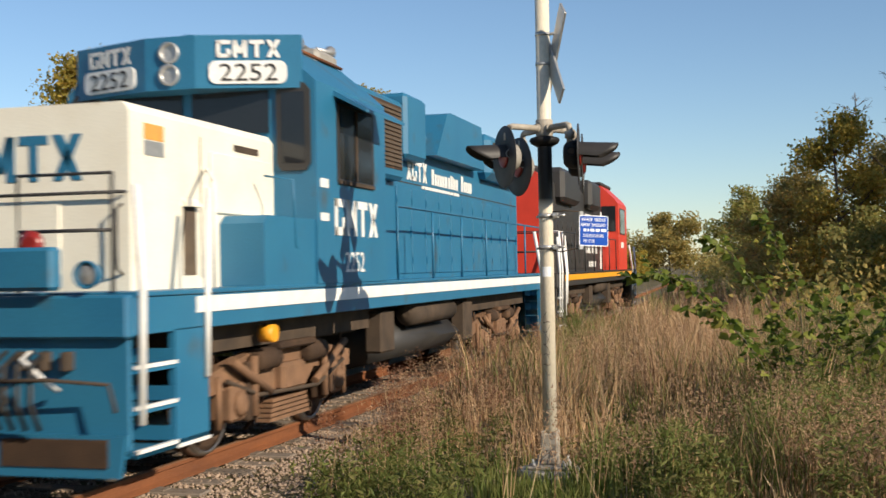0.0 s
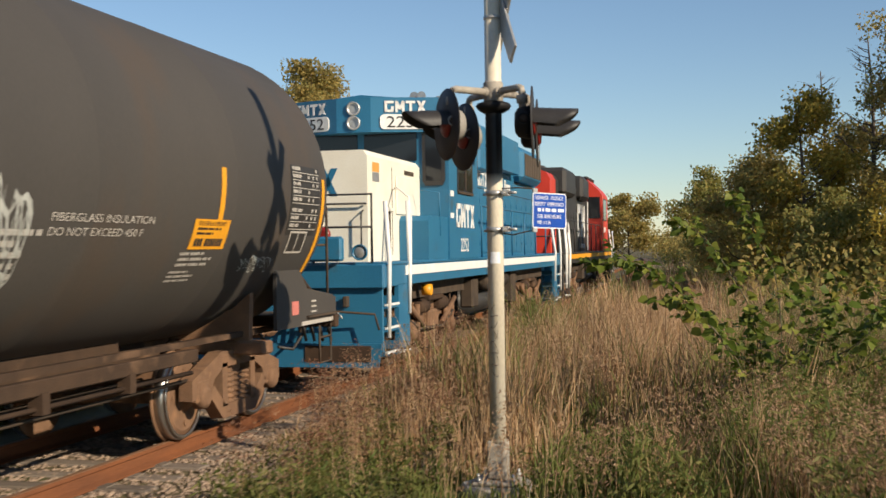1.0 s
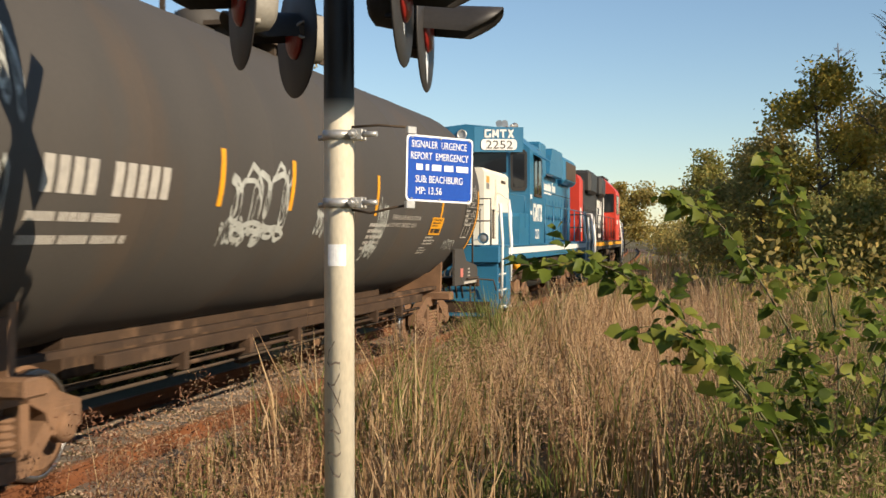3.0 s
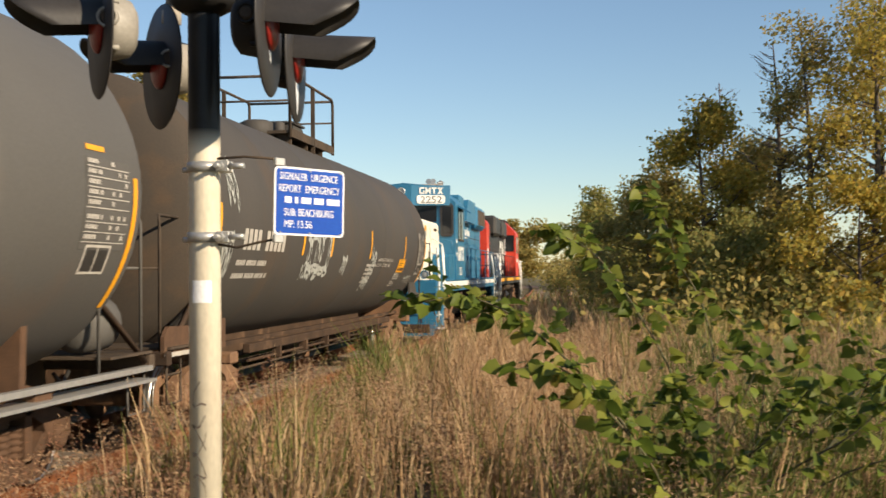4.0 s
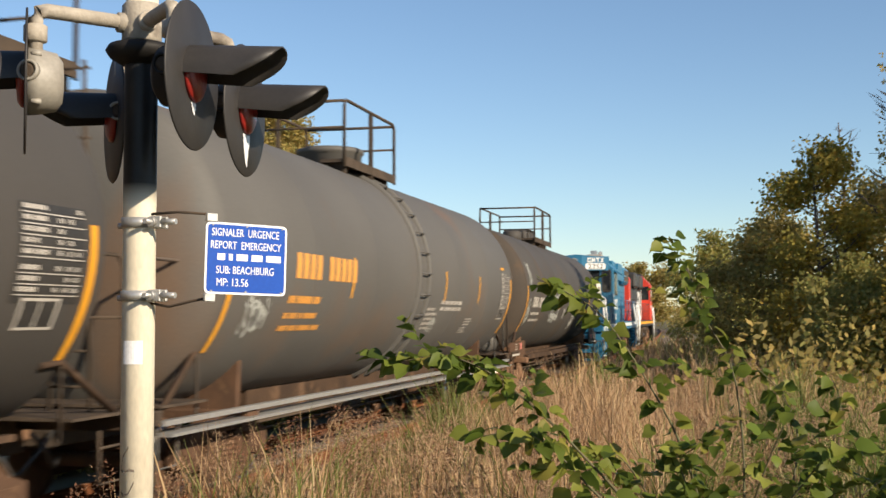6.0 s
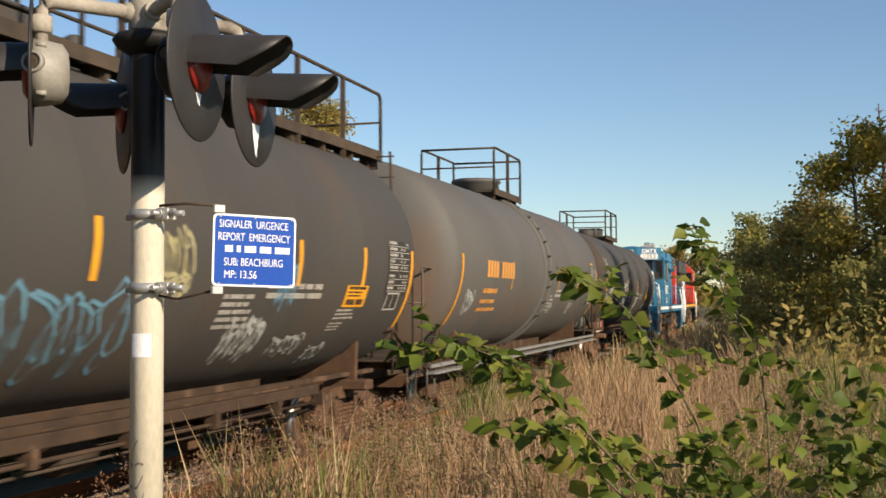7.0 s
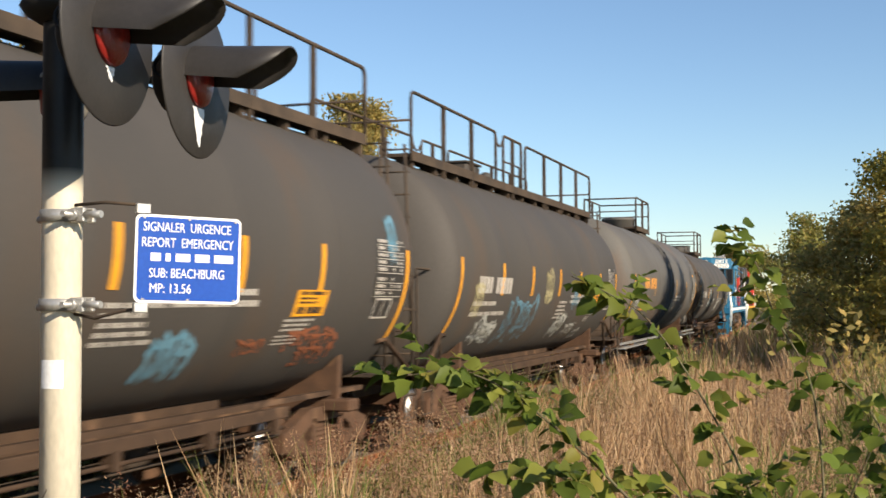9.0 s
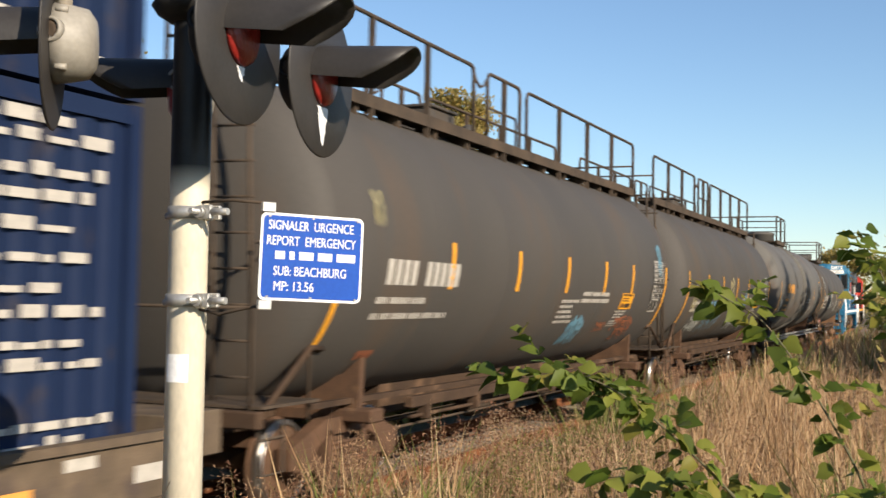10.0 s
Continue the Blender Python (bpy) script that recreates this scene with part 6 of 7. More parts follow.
def build_plumes():
    """Dead goldenrod: thin stems with side twigs and fluffy seed heads."""
    rng = np.random.RandomState(21)
    stem_v, stem_f, cs, red = [], [], [], []
    for i in range(3900):
        x = rng.uniform(1.45, 10.5)
        y = -1.8 + 24 * rng.uniform(0, 1) ** 1.5
        if hollow(x, y) or thicket(x, y, 0.6, 9.0) < -0.05 or (y < 1.5 and x < 2.4) or (y < 1.0 and x < 5.0 and rng.rand() < 0.75) or (abs(x - POLE_X) < 0.4 and abs(y) < 0.5):
            continue
        d = x - bend(y)
        h = (0.55 + 0.45 * min(1, max(0, (d - 1.4) / 1.5)) + (0.2 if y > 3 else 0.0)) * rng.uniform(0.6, 1.15)
        g = ground_height(x, y)
        lx, ly = rng.normal(0, 0.12, 2)
        w = 0.004
        k = len(stem_v)
        stem_v += [(x - w, y, g - 0.02), (x + w, y + w, g - 0.02), (x + lx, y + ly, g + h)]
        stem_f.append((k, k + 1, k + 2))
        m = 80
        up = rng.uniform(0.5, 1.0, m)
        spread = 0.11 * (1.05 - up) * 2 + 0.015
        pts = np.stack([x + lx * up + rng.normal(0, 1, m) * spread, y + ly * up + rng.normal(0, 1, m) * spread, g + h * up], 1)
        (red if (d < 3.2 and rng.rand() < 0.5) else cs).append(pts)
    # bushy dead stands beside the rail and under the shoots
    for cx, cy, n, tall, sx in ((1.95, 2.2, 9, 0.8, 0.3), (2.6, 4.6, 16, 0.85, 0.45), (3.3, 3.2, 10, 0.75, 0.4), (2.2, 6.5, 14, 0.85, 0.5), (1.9, 9.5, 14, 0.9, 0.6), (5.2, 4.2, 12, 0.9, 0.5), (6.6, 0.6, 12, 0.85, 0.5), (3.0, 8.0, 14, 0.95, 0.6), (2.35, 0.6, 6, 0.5, 0.3)):
        for k in range(n):
            x, y = cx + rng.normal(0, sx), cy + rng.normal(0, sx)
            if x - bend(y) < 1.25:
                continue
            g, h = ground_height(x, y), tall * rng.uniform(0.75, 1.15)
            lx, ly = rng.normal(0, 0.16, 2)
            j = len(stem_v)
            stem_v += [(x - 0.006, y, g - 0.02), (x + 0.006, y + 0.006, g - 0.02), (x + lx, y + ly, g + h)]
            stem_f.append((j, j + 1, j + 2))
            m = 280
            up = rng.uniform(0.25, 1.0, m) ** 0.7
            wide = 0.035 + 0.1 * np.sin(np.pi * np.clip((up - 0.3) / 0.75, 0, 1))
            pts = np.stack([x + lx * up + rng.normal(0, 1, m) * wide, y + ly * up + rng.normal(0, 1, m) * wide, g + h * up], 1)
            (red if rng.rand() < 0.35 else cs).append(pts)
    ob = new("weed_stems", swift("weed_stems", stem_v, stem_f, L_DRY))
    tagged(ob, "thin dead weed stems standing in the grass", "weeds", kind="stuff")
    for name, sets, m, lab in (("seed_heads", cs, L_PLUME, "fluffy tan dead seed heads"), ("red_weeds", red, L_WEED, "dark red-brown dead weeds beside the track")):
        v, f = flakes(np.concatenate(sets), 0.0115, rng, 0.0, 3.2)
        tagged(new(name, swift(name, v, f, m)), lab, "weeds", kind="stuff")


def build_herbs():
    """Broad-leaved green weeds in drifts."""
    rng = np.random.RandomState(44)
    cs = []
    for i in range(1000):
        x, y = rng.uniform(2.3, 10.5), -2.0 + 13 * rng.uniform(0, 1) ** 1.3
        near = (y < 0.8 and x < 5.6) or (x > 5.6 and y < 5)
        if thicket(x, y, 0.5, 15.0) < (-0.05 if near else 0.14) or math.hypot(x - POLE_X, y + 0.15) < 0.62 or (3.5 < x < 5.1 and y < -0.1):
            continue
        h = rng.uniform(0.2, 0.55) if x < 5.4 else rng.uniform(0.35, 1.0)
        m = int(90 + 90 * h)
        t = rng.uniform(0.05, 1, m)
        cs.append(np.stack([x + rng.normal(0, 0.09, m), y + rng.normal(0, 0.09, m), ground_height(x, y) + h * t], 1))
    for i in range(170):
        a, r = rng.uniform(0, 6.28), rng.uniform(0, 1) ** 0.5
        x, y, h = 5.25 + 0.75 * r * math.cos(a), 0.9 + 1.1 * r * math.sin(a), rng.uniform(0.15, 0.42)
        t = rng.uniform(0.02, 1, 90)
        cs.append(np.stack([x + rng.normal(0, 0.07, 90), y + rng.normal(0, 0.07, 90), ground_height(x, y) + h * t], 1))
    v, f = flakes(np.concatenate(cs), 0.021, rng, 0.0, 4.2)
    tagged(new("leafy_weeds", swift("leafy_weeds", v, f, L_HERB)), "green broad-leaved weeds among the dry grass", "weeds", kind="stuff")


def build_far_side_scrub():
    """Waist-high scrub on the other side of the track."""
    rng = np.random.RandomState(47)
    cs = []
    for i in range(1500):
        y = rng.uniform(-16, 75)
        x = bend(y) - 2.45 - abs(rng.normal(0, 1)) * 1.9
        h = rng.uniform(0.5, 1.3)
        c = rng.normal(0, 1, (90, 3)) * np.array([0.26, 0.45, h * 0.3]) + np.array([x, y, h * 0.25])
        cs.append(c[c[:, 2] > -0.35])
    v, f = flakes(np.concatenate(cs), 0.13, rng)
    tagged(new("far_side_scrub", swift("far_side_scrub", v, f, L_TREE_DULL)), "low brown scrub on the far side of the track", "undergrowth", kind="stuff")


def leaf_shape(bm, at, way, normal, size, rng):
    """A broad pointed leaf with an uneven toothed rim, folded along its midrib and drooping at the tip."""
    way, normal = Vector(way).normalized(), Vector(normal).normalized()
    side = way.cross(normal).normalized()
    normal = side.cross(way)
    rim = [(0.0, 0.0), (0.08, 0.22), (0.22, 0.4), (0.38, 0.43), (0.55, 0.4), (0.7, 0.27), (0.85, 0.15), (1.0, 0.0)]
    fold, droop, twist = rng.uniform(0.05, 0.45), rng.uniform(0.05, 0.4), rng.uniform(-0.3, 0.3)
    mid = [bm.verts.new(Vector(at) + way * (u * size) - normal * (droop * size * u * u)) for u, _ in rim]
    for s in (-1, 1):
        row = [mid[0]]
        for u, w in rim[1:-1]:
            w *= rng.uniform(0.78, 1.15)
            u += rng.uniform(-0.03, 0.03)
            lift = (fold * w + s * twist * w * u - droop * u * u + rng.uniform(-0.03, 0.03)) * size
            row.append(bm.verts.new(Vector(at) + way * (u * size) + side * (s * w * size) + normal * lift))
        row.append(mid[-1])
        for i in range(len(rim) - 1):
            q = list(dict.fromkeys([mid[i], mid[i + 1], row[i + 1], row[i]]))
            if len(q) > 2:
                f = bm.faces.new(q if s > 0 else q[::-1])
                f.smooth = True


def build_bush():
    """A leafy sapling of arching shoots in the weeds."""
    bush = thing("leafy_bush", pose(6.2, 2.6, -0.3), "green leafy sapling bush with arching shoots", "bush")
    inv = Matrix.Translation((-6.2, -2.6, 0.3))
    rng = random.Random(8)
    root = (6.35, 2.7, -0.35)
    shoots = [
        [root, (6.6, 3.0, 0.6), (6.57, 3.3, 1.47), (6.37, 3.3, 1.91), (6.28, 3.3, 2.19), (6.13, 3.3, 2.41)],
        [root, (6.4, 2.4, 0.6), (6.3, 2.2, 1.13), (6.09, 2.2, 1.55), (5.85, 2.2, 1.9), (5.66, 2.2, 2.03), (5.47, 2.2, 2.12)],
        [root, (6.1, 2.0, 0.7), (5.79, 1.6, 1.2), (5.5, 1.5, 1.49), (5.29, 1.5, 1.63), (5.08, 1.5, 1.69), (4.81, 1.5, 1.65)],
        [root, (6.2, 1.6, 0.6), (5.9, 1.1, 1.1), (5.66, 1.0, 1.33), (5.4, 1.0, 1.32)],
        [root, (6.9, 2.8, 0.7), (7.1, 3.0, 1.3), (7.2, 3.1, 1.7), (7.15, 3.1, 1.95)],
        [root, (6.9, 2.5, 0.5), (7.4, 2.6, 1.1), (7.7, 2.7, 1.5), (7.95, 2.8, 1.75)],
        [root, (6.5, 2.2, 0.6), (6.8, 1.9, 1.1), (7.0, 1.8, 1.45), (7.1, 1.7, 1.6)],
        [root, (6.3, 2.4, 0.6), (6.35, 2.1, 1.1), (6.3, 1.9, 1.45), (6.5, 1.8, 1.6)],
        [root, (7.0, 3.2, 0.6), (7.6, 3.6, 1.2), (8.1, 3.8, 1.6), (8.4, 3.9, 1.9)],
        [root, (7.2, 2.6, 0.6), (7.9, 2.4, 1.0), (8.3, 2.3, 1.35)],
        [root, (6.6, 2.8, 0.7), (6.75, 2.7, 1.3), (6.9, 2.6, 1.75)],
        [root, (6.8, 2.3, 0.6), (7.3, 2.1, 1.1), (7.5, 2.0, 1.4), (7.6, 1.9, 1.55)],
        [root, (6.8, 3.0, 0.7), (6.95, 3.3, 1.4), (6.85, 3.4, 1.8), (6.7, 3.4, 2.0)],
        [root, (7.4, 3.2, 0.7), (8.0, 3.2, 1.3), (8.6, 3.2, 1.6), (9.0, 3.2, 1.7)],
        [root, (6.3, 2.5, 0.6), (6.1, 2.3, 1.1), (5.95, 2.2, 1.4), (5.75, 2.2, 1.5)],
        [root, (7.2, 2.9, 0.7), (7.5, 3.0, 1.2), (7.6, 3.0, 1.55), (7.5, 3.0, 1.8)],
    ]
    for stem_no, pts in enumerate(shoots):
        pts = [Vector((p[0], p[1], p[2] if stem_no < 4 or p[2] < 0 else p[2] * 0.78)) for p in pts]
        # smooth the shoot
        fine = []
        for i in range(len(pts) - 1):
            p0, p1, p2, p3 = pts[max(i - 1, 0)], pts[i], pts[i + 1], pts[min(i + 2, len(pts) - 1)]
            for k in range(5):
                t = k / 5
                fine.append(0.5 * (2 * p1 + (p2 - p0) * t + (2 * p0 - 5 * p1 + 4 * p2 - p3) * t * t + (3 * p1 - p0 - 3 * p2 + p3) * t ** 3))
        fine.append(pts[-1])
        n = len(fine)
        bm = bmesh.new()
        pipe(bm, fine, [0.009 * (1 - 0.75 * i / n) for i in range(n)], 6)
        bm.transform(inv)
        stem = part("shoot", bm, M_STEM, bush)
        bm = bmesh.new()
        for i, p in enumerate(fine):
            if p.z < 0.55:
                continue
            for _ in range(4 if stem_no < 4 else 3):
                a = rng.uniform(0, 2 * math.pi)
                out = Vector((math.cos(a), math.sin(a), rng.uniform(-0.5, 0.35)))
                size = rng.uniform(0.055, 0.13)
                stalk = p + out * rng.uniform(0.02, 0.085)
                leaf_shape(bm, stalk, out + Vector((0, 0, -0.25)), Vector((rng.gauss(0.3, 0.6), rng.gauss(-0.2, 0.6), 0.7)), size, rng)
            if rng.random() < (0.35 if stem_no < 4 else 0.22) and i < n - 2:
                a = rng.uniform(0, 2 * math.pi)
                d = Vector((math.cos(a), math.sin(a), rng.uniform(0.0, 0.7)))
                for k in range(4):
                    q = p + d * (0.07 + 0.07 * k)
                    for side in (-1, 1):
                        out = d + Vector((-d.y, d.x, 0)) * side * 0.9
                        leaf_shape(bm, q, out, Vector((rng.gauss(0.2, 0.5), rng.gauss(-0.1, 0.5), 0.8)), rng.uniform(0.05, 0.11), rng)
        bm.transform(inv)
        part("leaves", bm, L_BUSH, stem)


def build_tree(x, y, height, spread, leaves, material, label, seed, size=0.16, low=0.15, name="tree", bare=False, slim=1.0):
    rng = random.Random(seed)
    nr = np.random.RandomState(seed)
    tree = thing(name, pose(x, y, -0.35), label, "tree")
    bm = bmesh.new()
    lean = (rng.uniform(-0.04, 0.04) * height, rng.uniform(-0.04, 0.04) * height)
    trunk_r = 0.012 * height + 0.03

    def along(t):
        return Vector((lean[0] * t + 0.012 * height * math.sin(5 * t + seed), lean[1] * t + 0.012 * height * math.cos(4 * t + seed), height * t))
    steps = 10
    pipe(bm, [along(0.95 * i / steps) for i in range(steps + 1)], [trunk_r * (1 - 0.88 * i / steps) for i in range(steps + 1)], 8)
    tips = []
    limbs = int(13 + 2.2 * height)
    for i in range(limbs):
        t = low + (0.93 - low) * (i + rng.random()) / limbs
        base = along(t)
        a = rng.uniform(0, 2 * math.pi)
        reach = spread * slim * (1.15 - 0.8 * abs(t - 0.42) - 0.45 * t) * rng.uniform(0.5, 1.1)
        rise = reach * rng.uniform(0.3, 0.95)
        p1 = base + Vector((math.cos(a) * reach * 0.5, math.sin(a) * reach * 0.5, rise * 0.35))
        p2 = base + Vector((math.cos(a + 0.2) * reach, math.sin(a + 0.2) * reach, rise))
        r = trunk_r * (1 - 0.8 * t) * 0.5
        pipe(bm, [base, p1, p2], [r, r * 0.6, r * 0.2], 5)
        tips += [(p2, 1.0), ((p1 + p2) / 2, 0.8)]
        for _ in range(3 if not bare else 5):
            b = a + rng.uniform(-1.1, 1.1)
            rr = reach * rng.uniform(0.25, 0.55)
            s = base.lerp(p2, rng.uniform(0.4, 0.9))
            q = s + Vector((math.cos(b) * rr, math.sin(b) * rr, rr * rng.uniform(0.1, 0.9)))
            pipe(bm, [s, (s + q) / 2 + Vector((0, 0, 0.04 * rr)), q], [r * 0.4, r * 0.25, r * 0.1], 4)
            tips.append((q, 0.8))
    tips.append((along(0.97), 0.8))
    part("trunk", bm, M_BARK, tree)
    if leaves:
        per = max(4, leaves // len(tips))
        cs = []
        for p, k in tips:
            m = int(per * rng.uniform(0.4, 1.6) * k)
            cs.append(np.array(p)[None] + np.clip(nr.normal(0, 1, (m, 3)), -1.5, 1.5) * np.array([0.2, 0.2, 0.15]) * spread * rng.uniform(0.6, 1.15) * k)
        v, f = flakes(np.concatenate(cs), size, nr, 0.2, 1.3)
        part("crown", swift("crown", v, f, material), None, tree)
    return tree


def build_far_woods():
    rng = np.random.RandomState(31)
    cs = []
    for i in range(330):
        x = rng.uniform(-190, 230)
        y = rng.uniform(185, 260)
        if -14 < x - bend(y) < 5 and y < 240:
            continue
        h = rng.uniform(3.5, 8.5)
        m = 300
        c = rng.normal(0, 1, (m, 3)) * np.array([2.4, 2.2, h * 0.24]) + np.array([x, y, h * 0.5])
        cs.append(c)
    # a nearer belt beside the curve of the track
    for i in range(90):
        y = rng.uniform(120, 190)
        x = bend(y) + rng.uniform(4.5, 34)
        h = rng.uniform(3.0, 5.5)
        cs.append(rng.normal(0, 1, (420, 3)) * np.array([1.5, 1.5, h * 0.24]) + np.array([x, y, h * 0.45]))
    v, f = flakes(np.concatenate(cs), 0.32, rng)
    tagged(new("far_woods", swift("far_woods", v, f, L_TREE_DULL)), "distant line of autumn woods on the horizon", "woods", kind="stuff")


def build_scrub():
    """Low thicket under the trees."""
    rng = np.random.RandomState(37)
    for name, m, lab, n, sd in (("green_scrub", L_TREE_GREEN, "dark green undergrowth at the foot of the trees", 70, 1), ("autumn_scrub", L_TREE_DULL, "brown and yellow undergrowth at the foot of the trees", 90, 2), ("golden_scrub", L_TREE_GOLD, "golden undergrowth", 26, 3)):
        cs = []
        for i in range(n):
            y = rng.uniform(20, 62)
            edge = 6.0 - 0.02 * (y - 20) - max(0, y - 35) * 0.045
            x = edge + abs(rng.normal(0, 1)) * (4.5 + y * 0.05) + 0.6
            h = rng.uniform(0.6, 1.9)
            c = rng.normal(0, 1, (240, 3)) * np.array([0.6, 0.6, h * 0.33]) + np.array([x, y, h * 0.4])
            cs.append(c[c[:, 2] > -0.3])
        v, f = flakes(np.concatenate(cs), 0.13, rng)
        tagged(new(name, swift(name, v, f, m)), lab, "undergrowth", kind="stuff")


def build_power_line():
    """Wires strung along the far side of the track between two wooden poles."""
    line = thing("power_line", pose(-15.7, 0, -0.35), "thin dark overhead wires between wooden poles beyond the track", "power line")
    ends = (-22.0, 62.0)
    for y in ends:
        part("pole", make(rod, (0, y, 0), (0, y, 7.4), 0.15, 12, 0.11), M_BARK, line, "weathered wooden pole")
        part("crossarm", boxes((-0.9, 0.9, y - 0.05, y + 0.05, 6.78, 6.9), bevel=0.01), M_BARK, line)
    for x, z in ((-0.8, 6.9), (0.8, 6.9), (0.13, 6.3), (0.13, 5.2)):
        pts = []
        for k in range(15):
            u = k / 14
            pts.append((x, ends[0] + (ends[1] - ends[0]) * u, z - 0.9 * 4 * u * (1 - u) * 0.4))
        part("wire", make(pipe, pts, 0.014, 5), M_BLACK, line)


# ---------- build ----------
build_ground()
build_signal()

BLUE_LOCO = blue_locomotive()
RED_LOCO = red_locomotive()
CAR_A = tank_car(7.4, 1.62, 2.52, M_TANK, "dark grey tank car with yellow stripes and white graffiti", "plain", 1, (-3.7, -1.95, 1.1, 4.7))
graffiti(CAR_A, [(-2.7, -13, 1.45, 26, M_SPRAY, 0.055, 4), (-2.6, -24, 1.2, 8, M_SPRAY, 0.045, 3), (-0.9, -19, 0.45, 12, M_SPRAY, 0.045, 3), (1.5, -20, 0.5, 26, M_SPRAY, 0.045, 4), (1.42, -33, 0.5, 8, M_SPRAY, 0.04, 3), (-7.05, -20, 0.4, 26, M_SPRAY, 0.045, 4), (-3.3, -24, 0.5, 14, M_SPRAY, 0.035, 4), (5.9, -30, 0.9, 7, M_SPRAY, 0.012, 6), (-6.9, 14, 0.4, 24, M_SPRAY, 0.05, 3)])
CAR_B = tank_car(7.15, 1.68, 2.58, M_TANK_PALE, "pale grey rust-stained insulated tank car with orange lettering", "pale", 2, (-3.4, 1.5, 4.1))
graffiti(CAR_B, [(-6.3, -24, 0.7, 14, M_SPRAY, 0.05, 4), (1.2, -30, 0.5, 10, M_SPRAY, 0.04, 3)])
CAR_C = tank_car(6.0, 1.62, 2.52, M_TANK, "dark grey tank car covered in graffiti along its flank", "ladder", 3, (-3.8, -1.9, 0.2, 2.07, 4.1))
graffiti(CAR_C, [(-3.95, -36, 1.3, 18, M_SPRAY, 0.05, 6), (-3.8, -40, 1.0, 14, M_SPRAY, 0.05, 4), (-2.1, -30, 1.9, 36, M_SPRAY_BLUE, 0.05, 6), (-0.6, -9, 0.6, 22, M_SPRAY_YELLOW, 0.045, 5), (-0.6, -16, 0.5, 8, M_SPRAY_YELLOW, 0.04, 3), (-5.0, -18, 0.45, 18, M_SPRAY_YELLOW, 0.06, 4), (1.25, -38, 0.9, 20, M_SPRAY, 0.05, 7), (1.8, -16, 0.5, 18, M_SPRAY_BLUE, 0.045, 5), (2.5, -42, 0.9, 12, M_SPRAY, 0.03, 5), (3.6, -48, 0.6, 12, M_SPRAY, 0.04, 3)])
CAR_D = tank_car(6.4, 1.62, 2.52, M_TANK, "dark grey tank car with coloured graffiti near its end", "ladder", 4, (-3.9, -1.75, 0.3, 2.25, 3.95))
graffiti(CAR_D, [(1.5, -38, 0.8, 18, M_SPRAY_BLUE, 0.075, 6), (4.2, -34, 1.3, 10, M_SPRAY_RED, 0.035, 7), (4.5, -42, 1.0, 10, M_SPRAY_RED, 0.03, 5), (2.9, -36, 0.6, 8, M_SPRAY_RED, 0.03, 4), (5.9, 7, 0.3, 20, M_SPRAY_BLUE, 0.07, 4), (-5.2, -42, 0.35, 4, M_SPRAY_RED, 0.06, 3), (-5.7, 12, 0.28, 12, M_SPRAY_YELLOW, 0.03, 4)])
WELL_CAR = container_car()
BOX_LOW = container(0.78, M_CONTAINER, "dark blue corrugated container with white lettering bars")
BOX_HIGH = container(3.38, M_CONTAINER, "dark blue upper container stacked on another")

# distance of each vehicle's middle from the blue locomotive's step well
TRAIN = [(BLUE_LOCO, 7.75), (RED_LOCO, 26.9), (CAR_A[0], -11.5), (CAR_B[0], -28.55), (CAR_C[0], -44.2), (CAR_D[0], -58.8), (WELL_CAR, -76.5), (BOX_LOW, -73.75), (BOX_HIGH, -73.75)]
WAY = [(0, -2.2), (0.5, 2.35), (1, 6.75), (1.5, 10.4), (2, 14.0), (2.2, 15.3), (3.3, 21.3), (3.5, 22.7), (4, 26.4), (4.5, 30.05), (5, 33.9), (5.5, 37.9), (5.7, 39.5), (6.8, 48.3), (7, 49.6), (7.5, 52.0), (8, 54.85), (8.5, 58.5), (9, 62.5), (9.5, 67.1), (10, 71.0)]

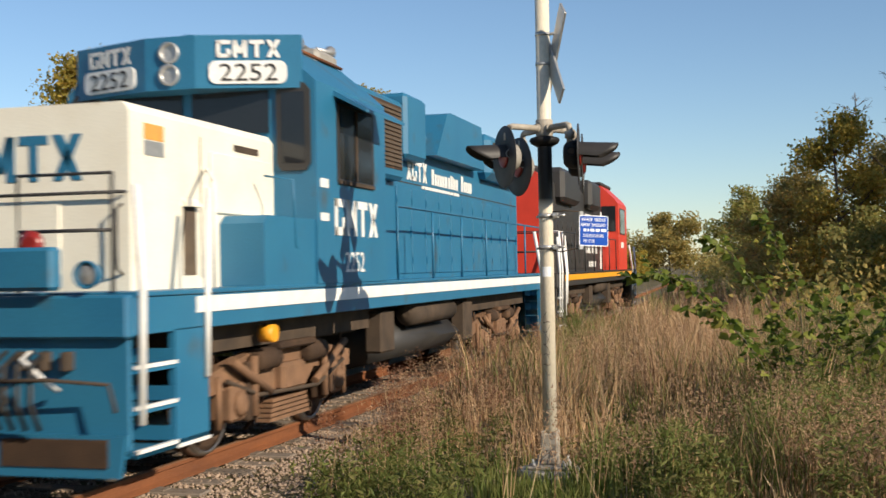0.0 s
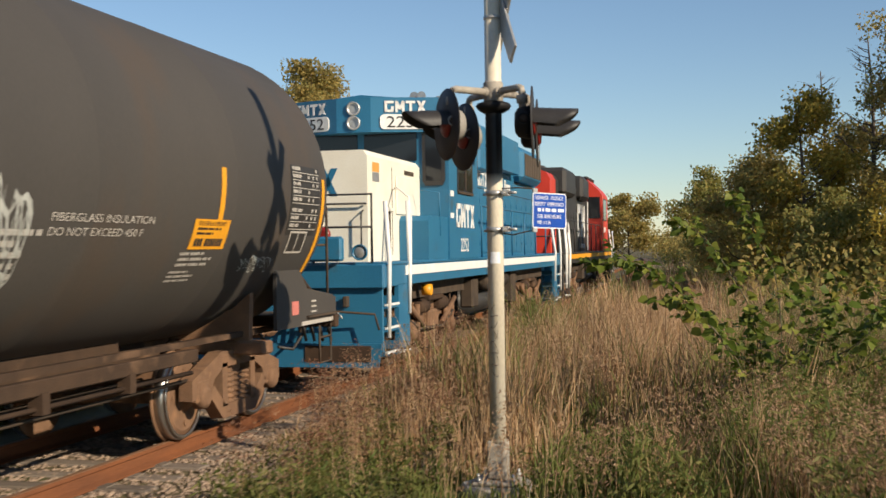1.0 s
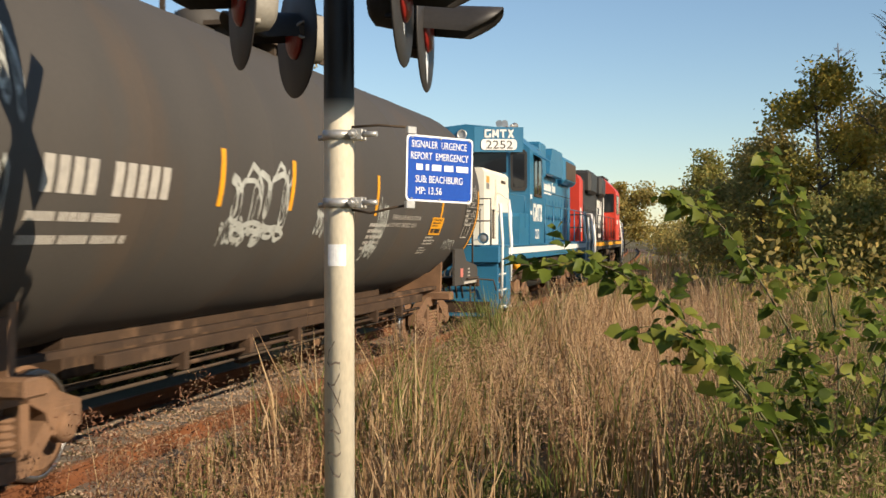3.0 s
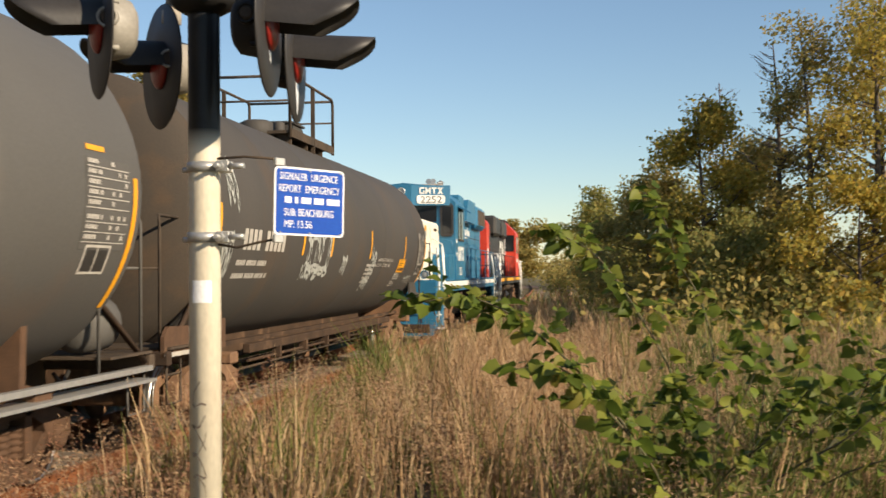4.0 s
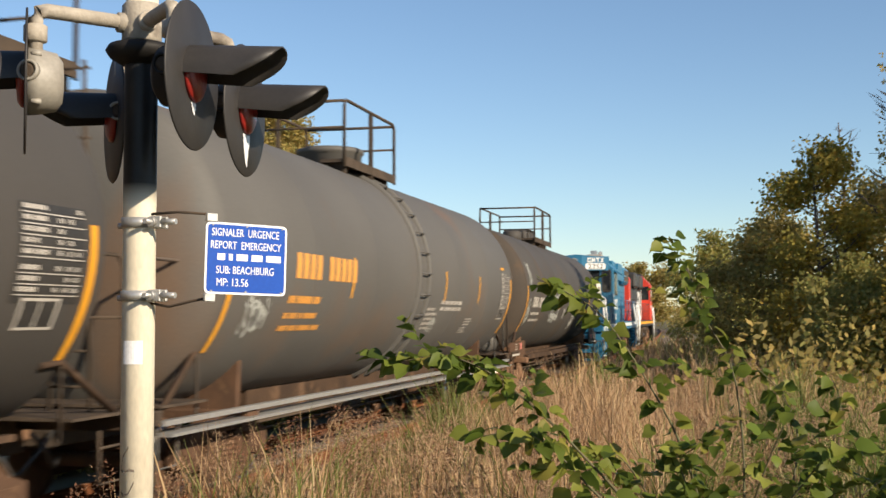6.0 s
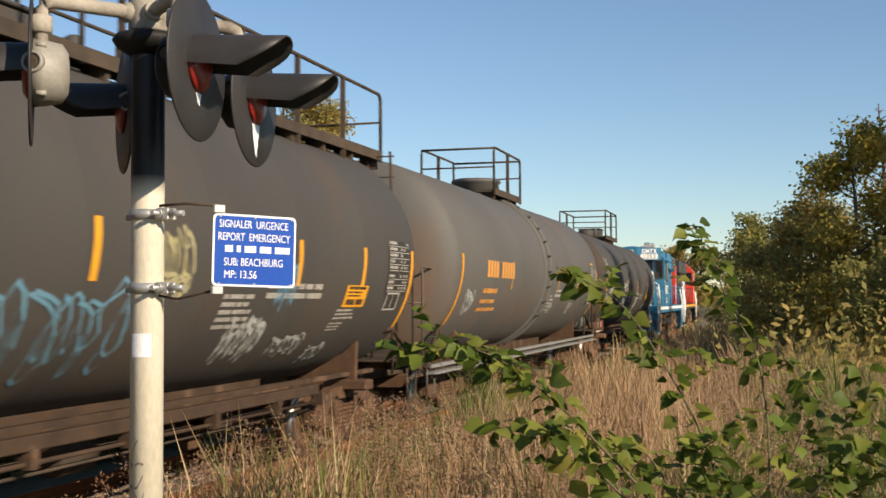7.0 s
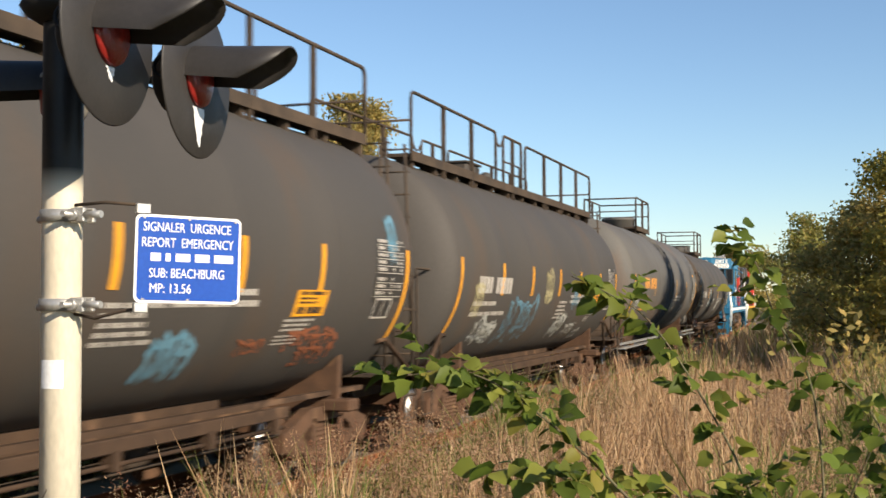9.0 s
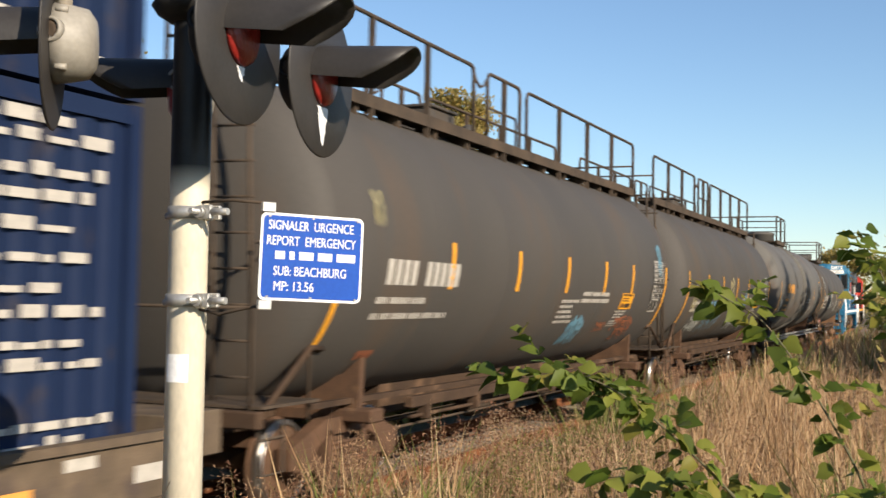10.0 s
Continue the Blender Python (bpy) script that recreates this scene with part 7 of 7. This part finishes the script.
build_power_line()
build_far_woods()
TREES = [
    # x, y, height, spread, leaves, material, label, leaf size, low, slim
    (8.4, 30.5, 7.2, 2.2, 7000, L_TREE_GOLD, "golden-leaved young autumn tree", 0.13, 0.05, 0.9),
    (7.0, 34.0, 5.2, 2.2, 7000, L_TREE_DULL, "olive-brown broad tree at the edge of the wood", 0.13, 0.05, 1.0),
    (9.8, 33.0, 6.3, 2.2, 5000, L_TREE_DULL, "dull olive autumn tree", 0.13, 0.05, 1.0),
    (5.8, 42.0, 5.0, 2.0, 5000, L_TREE_GREEN, "dark green tree beside the track", 0.14, 0.05, 1.0),
    (4.9, 54.0, 4.6, 2.0, 4000, L_TREE_GREEN, "small dark green tree beside the track", 0.15, 0.05, 1.0),
    (11.4, 29.0, 9.5, 2.0, 4200, L_TREE_DULL, "tall thin poplar with sparse yellow-green leaves", 0.12, 0.15, 0.75),
    (12.6, 28.0, 9.8, 2.2, 4200, L_TREE_GOLD, "tall poplar turning yellow", 0.12, 0.12, 0.75),
    (13.8, 31.0, 10.2, 2.2, 4200, L_TREE_DULL, "tall thin autumn poplar", 0.12, 0.15, 0.75),
    (11.8, 25.0, 4.2, 2.0, 5000, L_TREE_GOLD, "shrubby tree with orange-gold leaves", 0.12, 0.02, 1.0),
    (9.3, 27.0, 3.4, 1.8, 5000, L_TREE_GREEN, "bushy green young tree", 0.12, 0.02, 1.0),
    (15.5, 27.0, 8.0, 2.4, 4500, L_TREE_GREEN, "green poplar at the wood's edge", 0.13, 0.1, 0.8),
    (7.6, 46.0, 6.0, 2.4, 4000, L_TREE_DULL, "olive tree in the wood", 0.15, 0.05, 1.0),
    (17.5, 33.0, 9.5, 2.6, 4500, L_TREE_DULL, "autumn poplar in the wood", 0.14, 0.1, 0.8),
    (-11.7, 40.0, 10.6, 2.8, 15000, L_TREE_DULL, "yellow-green tree behind the train", 0.15, 0.15, 0.9),
    (-15.1, 22.1, 9.4, 2.4, 9000, L_TREE_GOLD, "yellow-green leafy tree beyond the track", 0.14, 0.2, 0.8),
    (-15.8, 30.0, 8.0, 2.6, 8000, L_TREE_DULL, "dull yellow tree beyond the track", 0.14, 0.1, 1.0),
    (-6.4, 143.0, 7.6, 4.0, 6000, L_TREE_DULL, "distant tree beside the track", 0.35, 0.05, 1.0),
    (-15.0, 150.0, 6.0, 4.0, 4000, L_TREE_DULL, "distant bushy tree beside the track", 0.35, 0.05, 1.0),
    (-9.0, 120.0, 3.2, 2.6, 3000, L_TREE_GOLD, "low yellow bush beside the track", 0.3, 0.02, 1.0),
]
for i, (x, y, h, sp, lv, m, lab, ls, low, slim) in enumerate(TREES):
    build_tree(x, y, h, sp, int(lv * 2.6), m, lab, 50 + i, ls * 0.78, low, slim=slim)
for i, (x, y, h) in enumerate(((10.6, 30.0, 9.2), (9.5, 36.0, 9.0))):
    build_tree(x, y, h, 1.5, 0, None, "bare dead tree with thin twigs", 80 + i, low=0.45, bare=True, slim=1.0)
build_scrub()
build_bush()
build_herbs()
build_far_side_scrub()
build_plumes()
build_grass()
stones("loose_ballast", 26000, (-0.72, 3.0, -4.0, 16.0), 0.009, 0.032, 5, "grey-brown crushed stone ballast along the track")
stones("loose_ballast", 12000, (-0.72, 2.8, -20.0, -4.0), 0.012, 0.034, 6, "grey-brown crushed stone ballast along the track")
build_track()


def motions():
    """The train rolls away along the curve; its wheelsets turn."""
    for ob, gap in TRAIN:
        walk(ob, [(t, on_track(s + gap)) for t, s in WAY])
    ts, ss = [w[0] for w in WAY], [w[1] for w in WAY]
    for ob, seat, r in SPINNERS:
        rows = []
        for k in range(151):
            t = k / 15
            rows.append((t, pose(*seat, -math.degrees(float(np.interp(t, ts, ss)) / r), 0, 0)))
        walk(ob, rows)


motions()
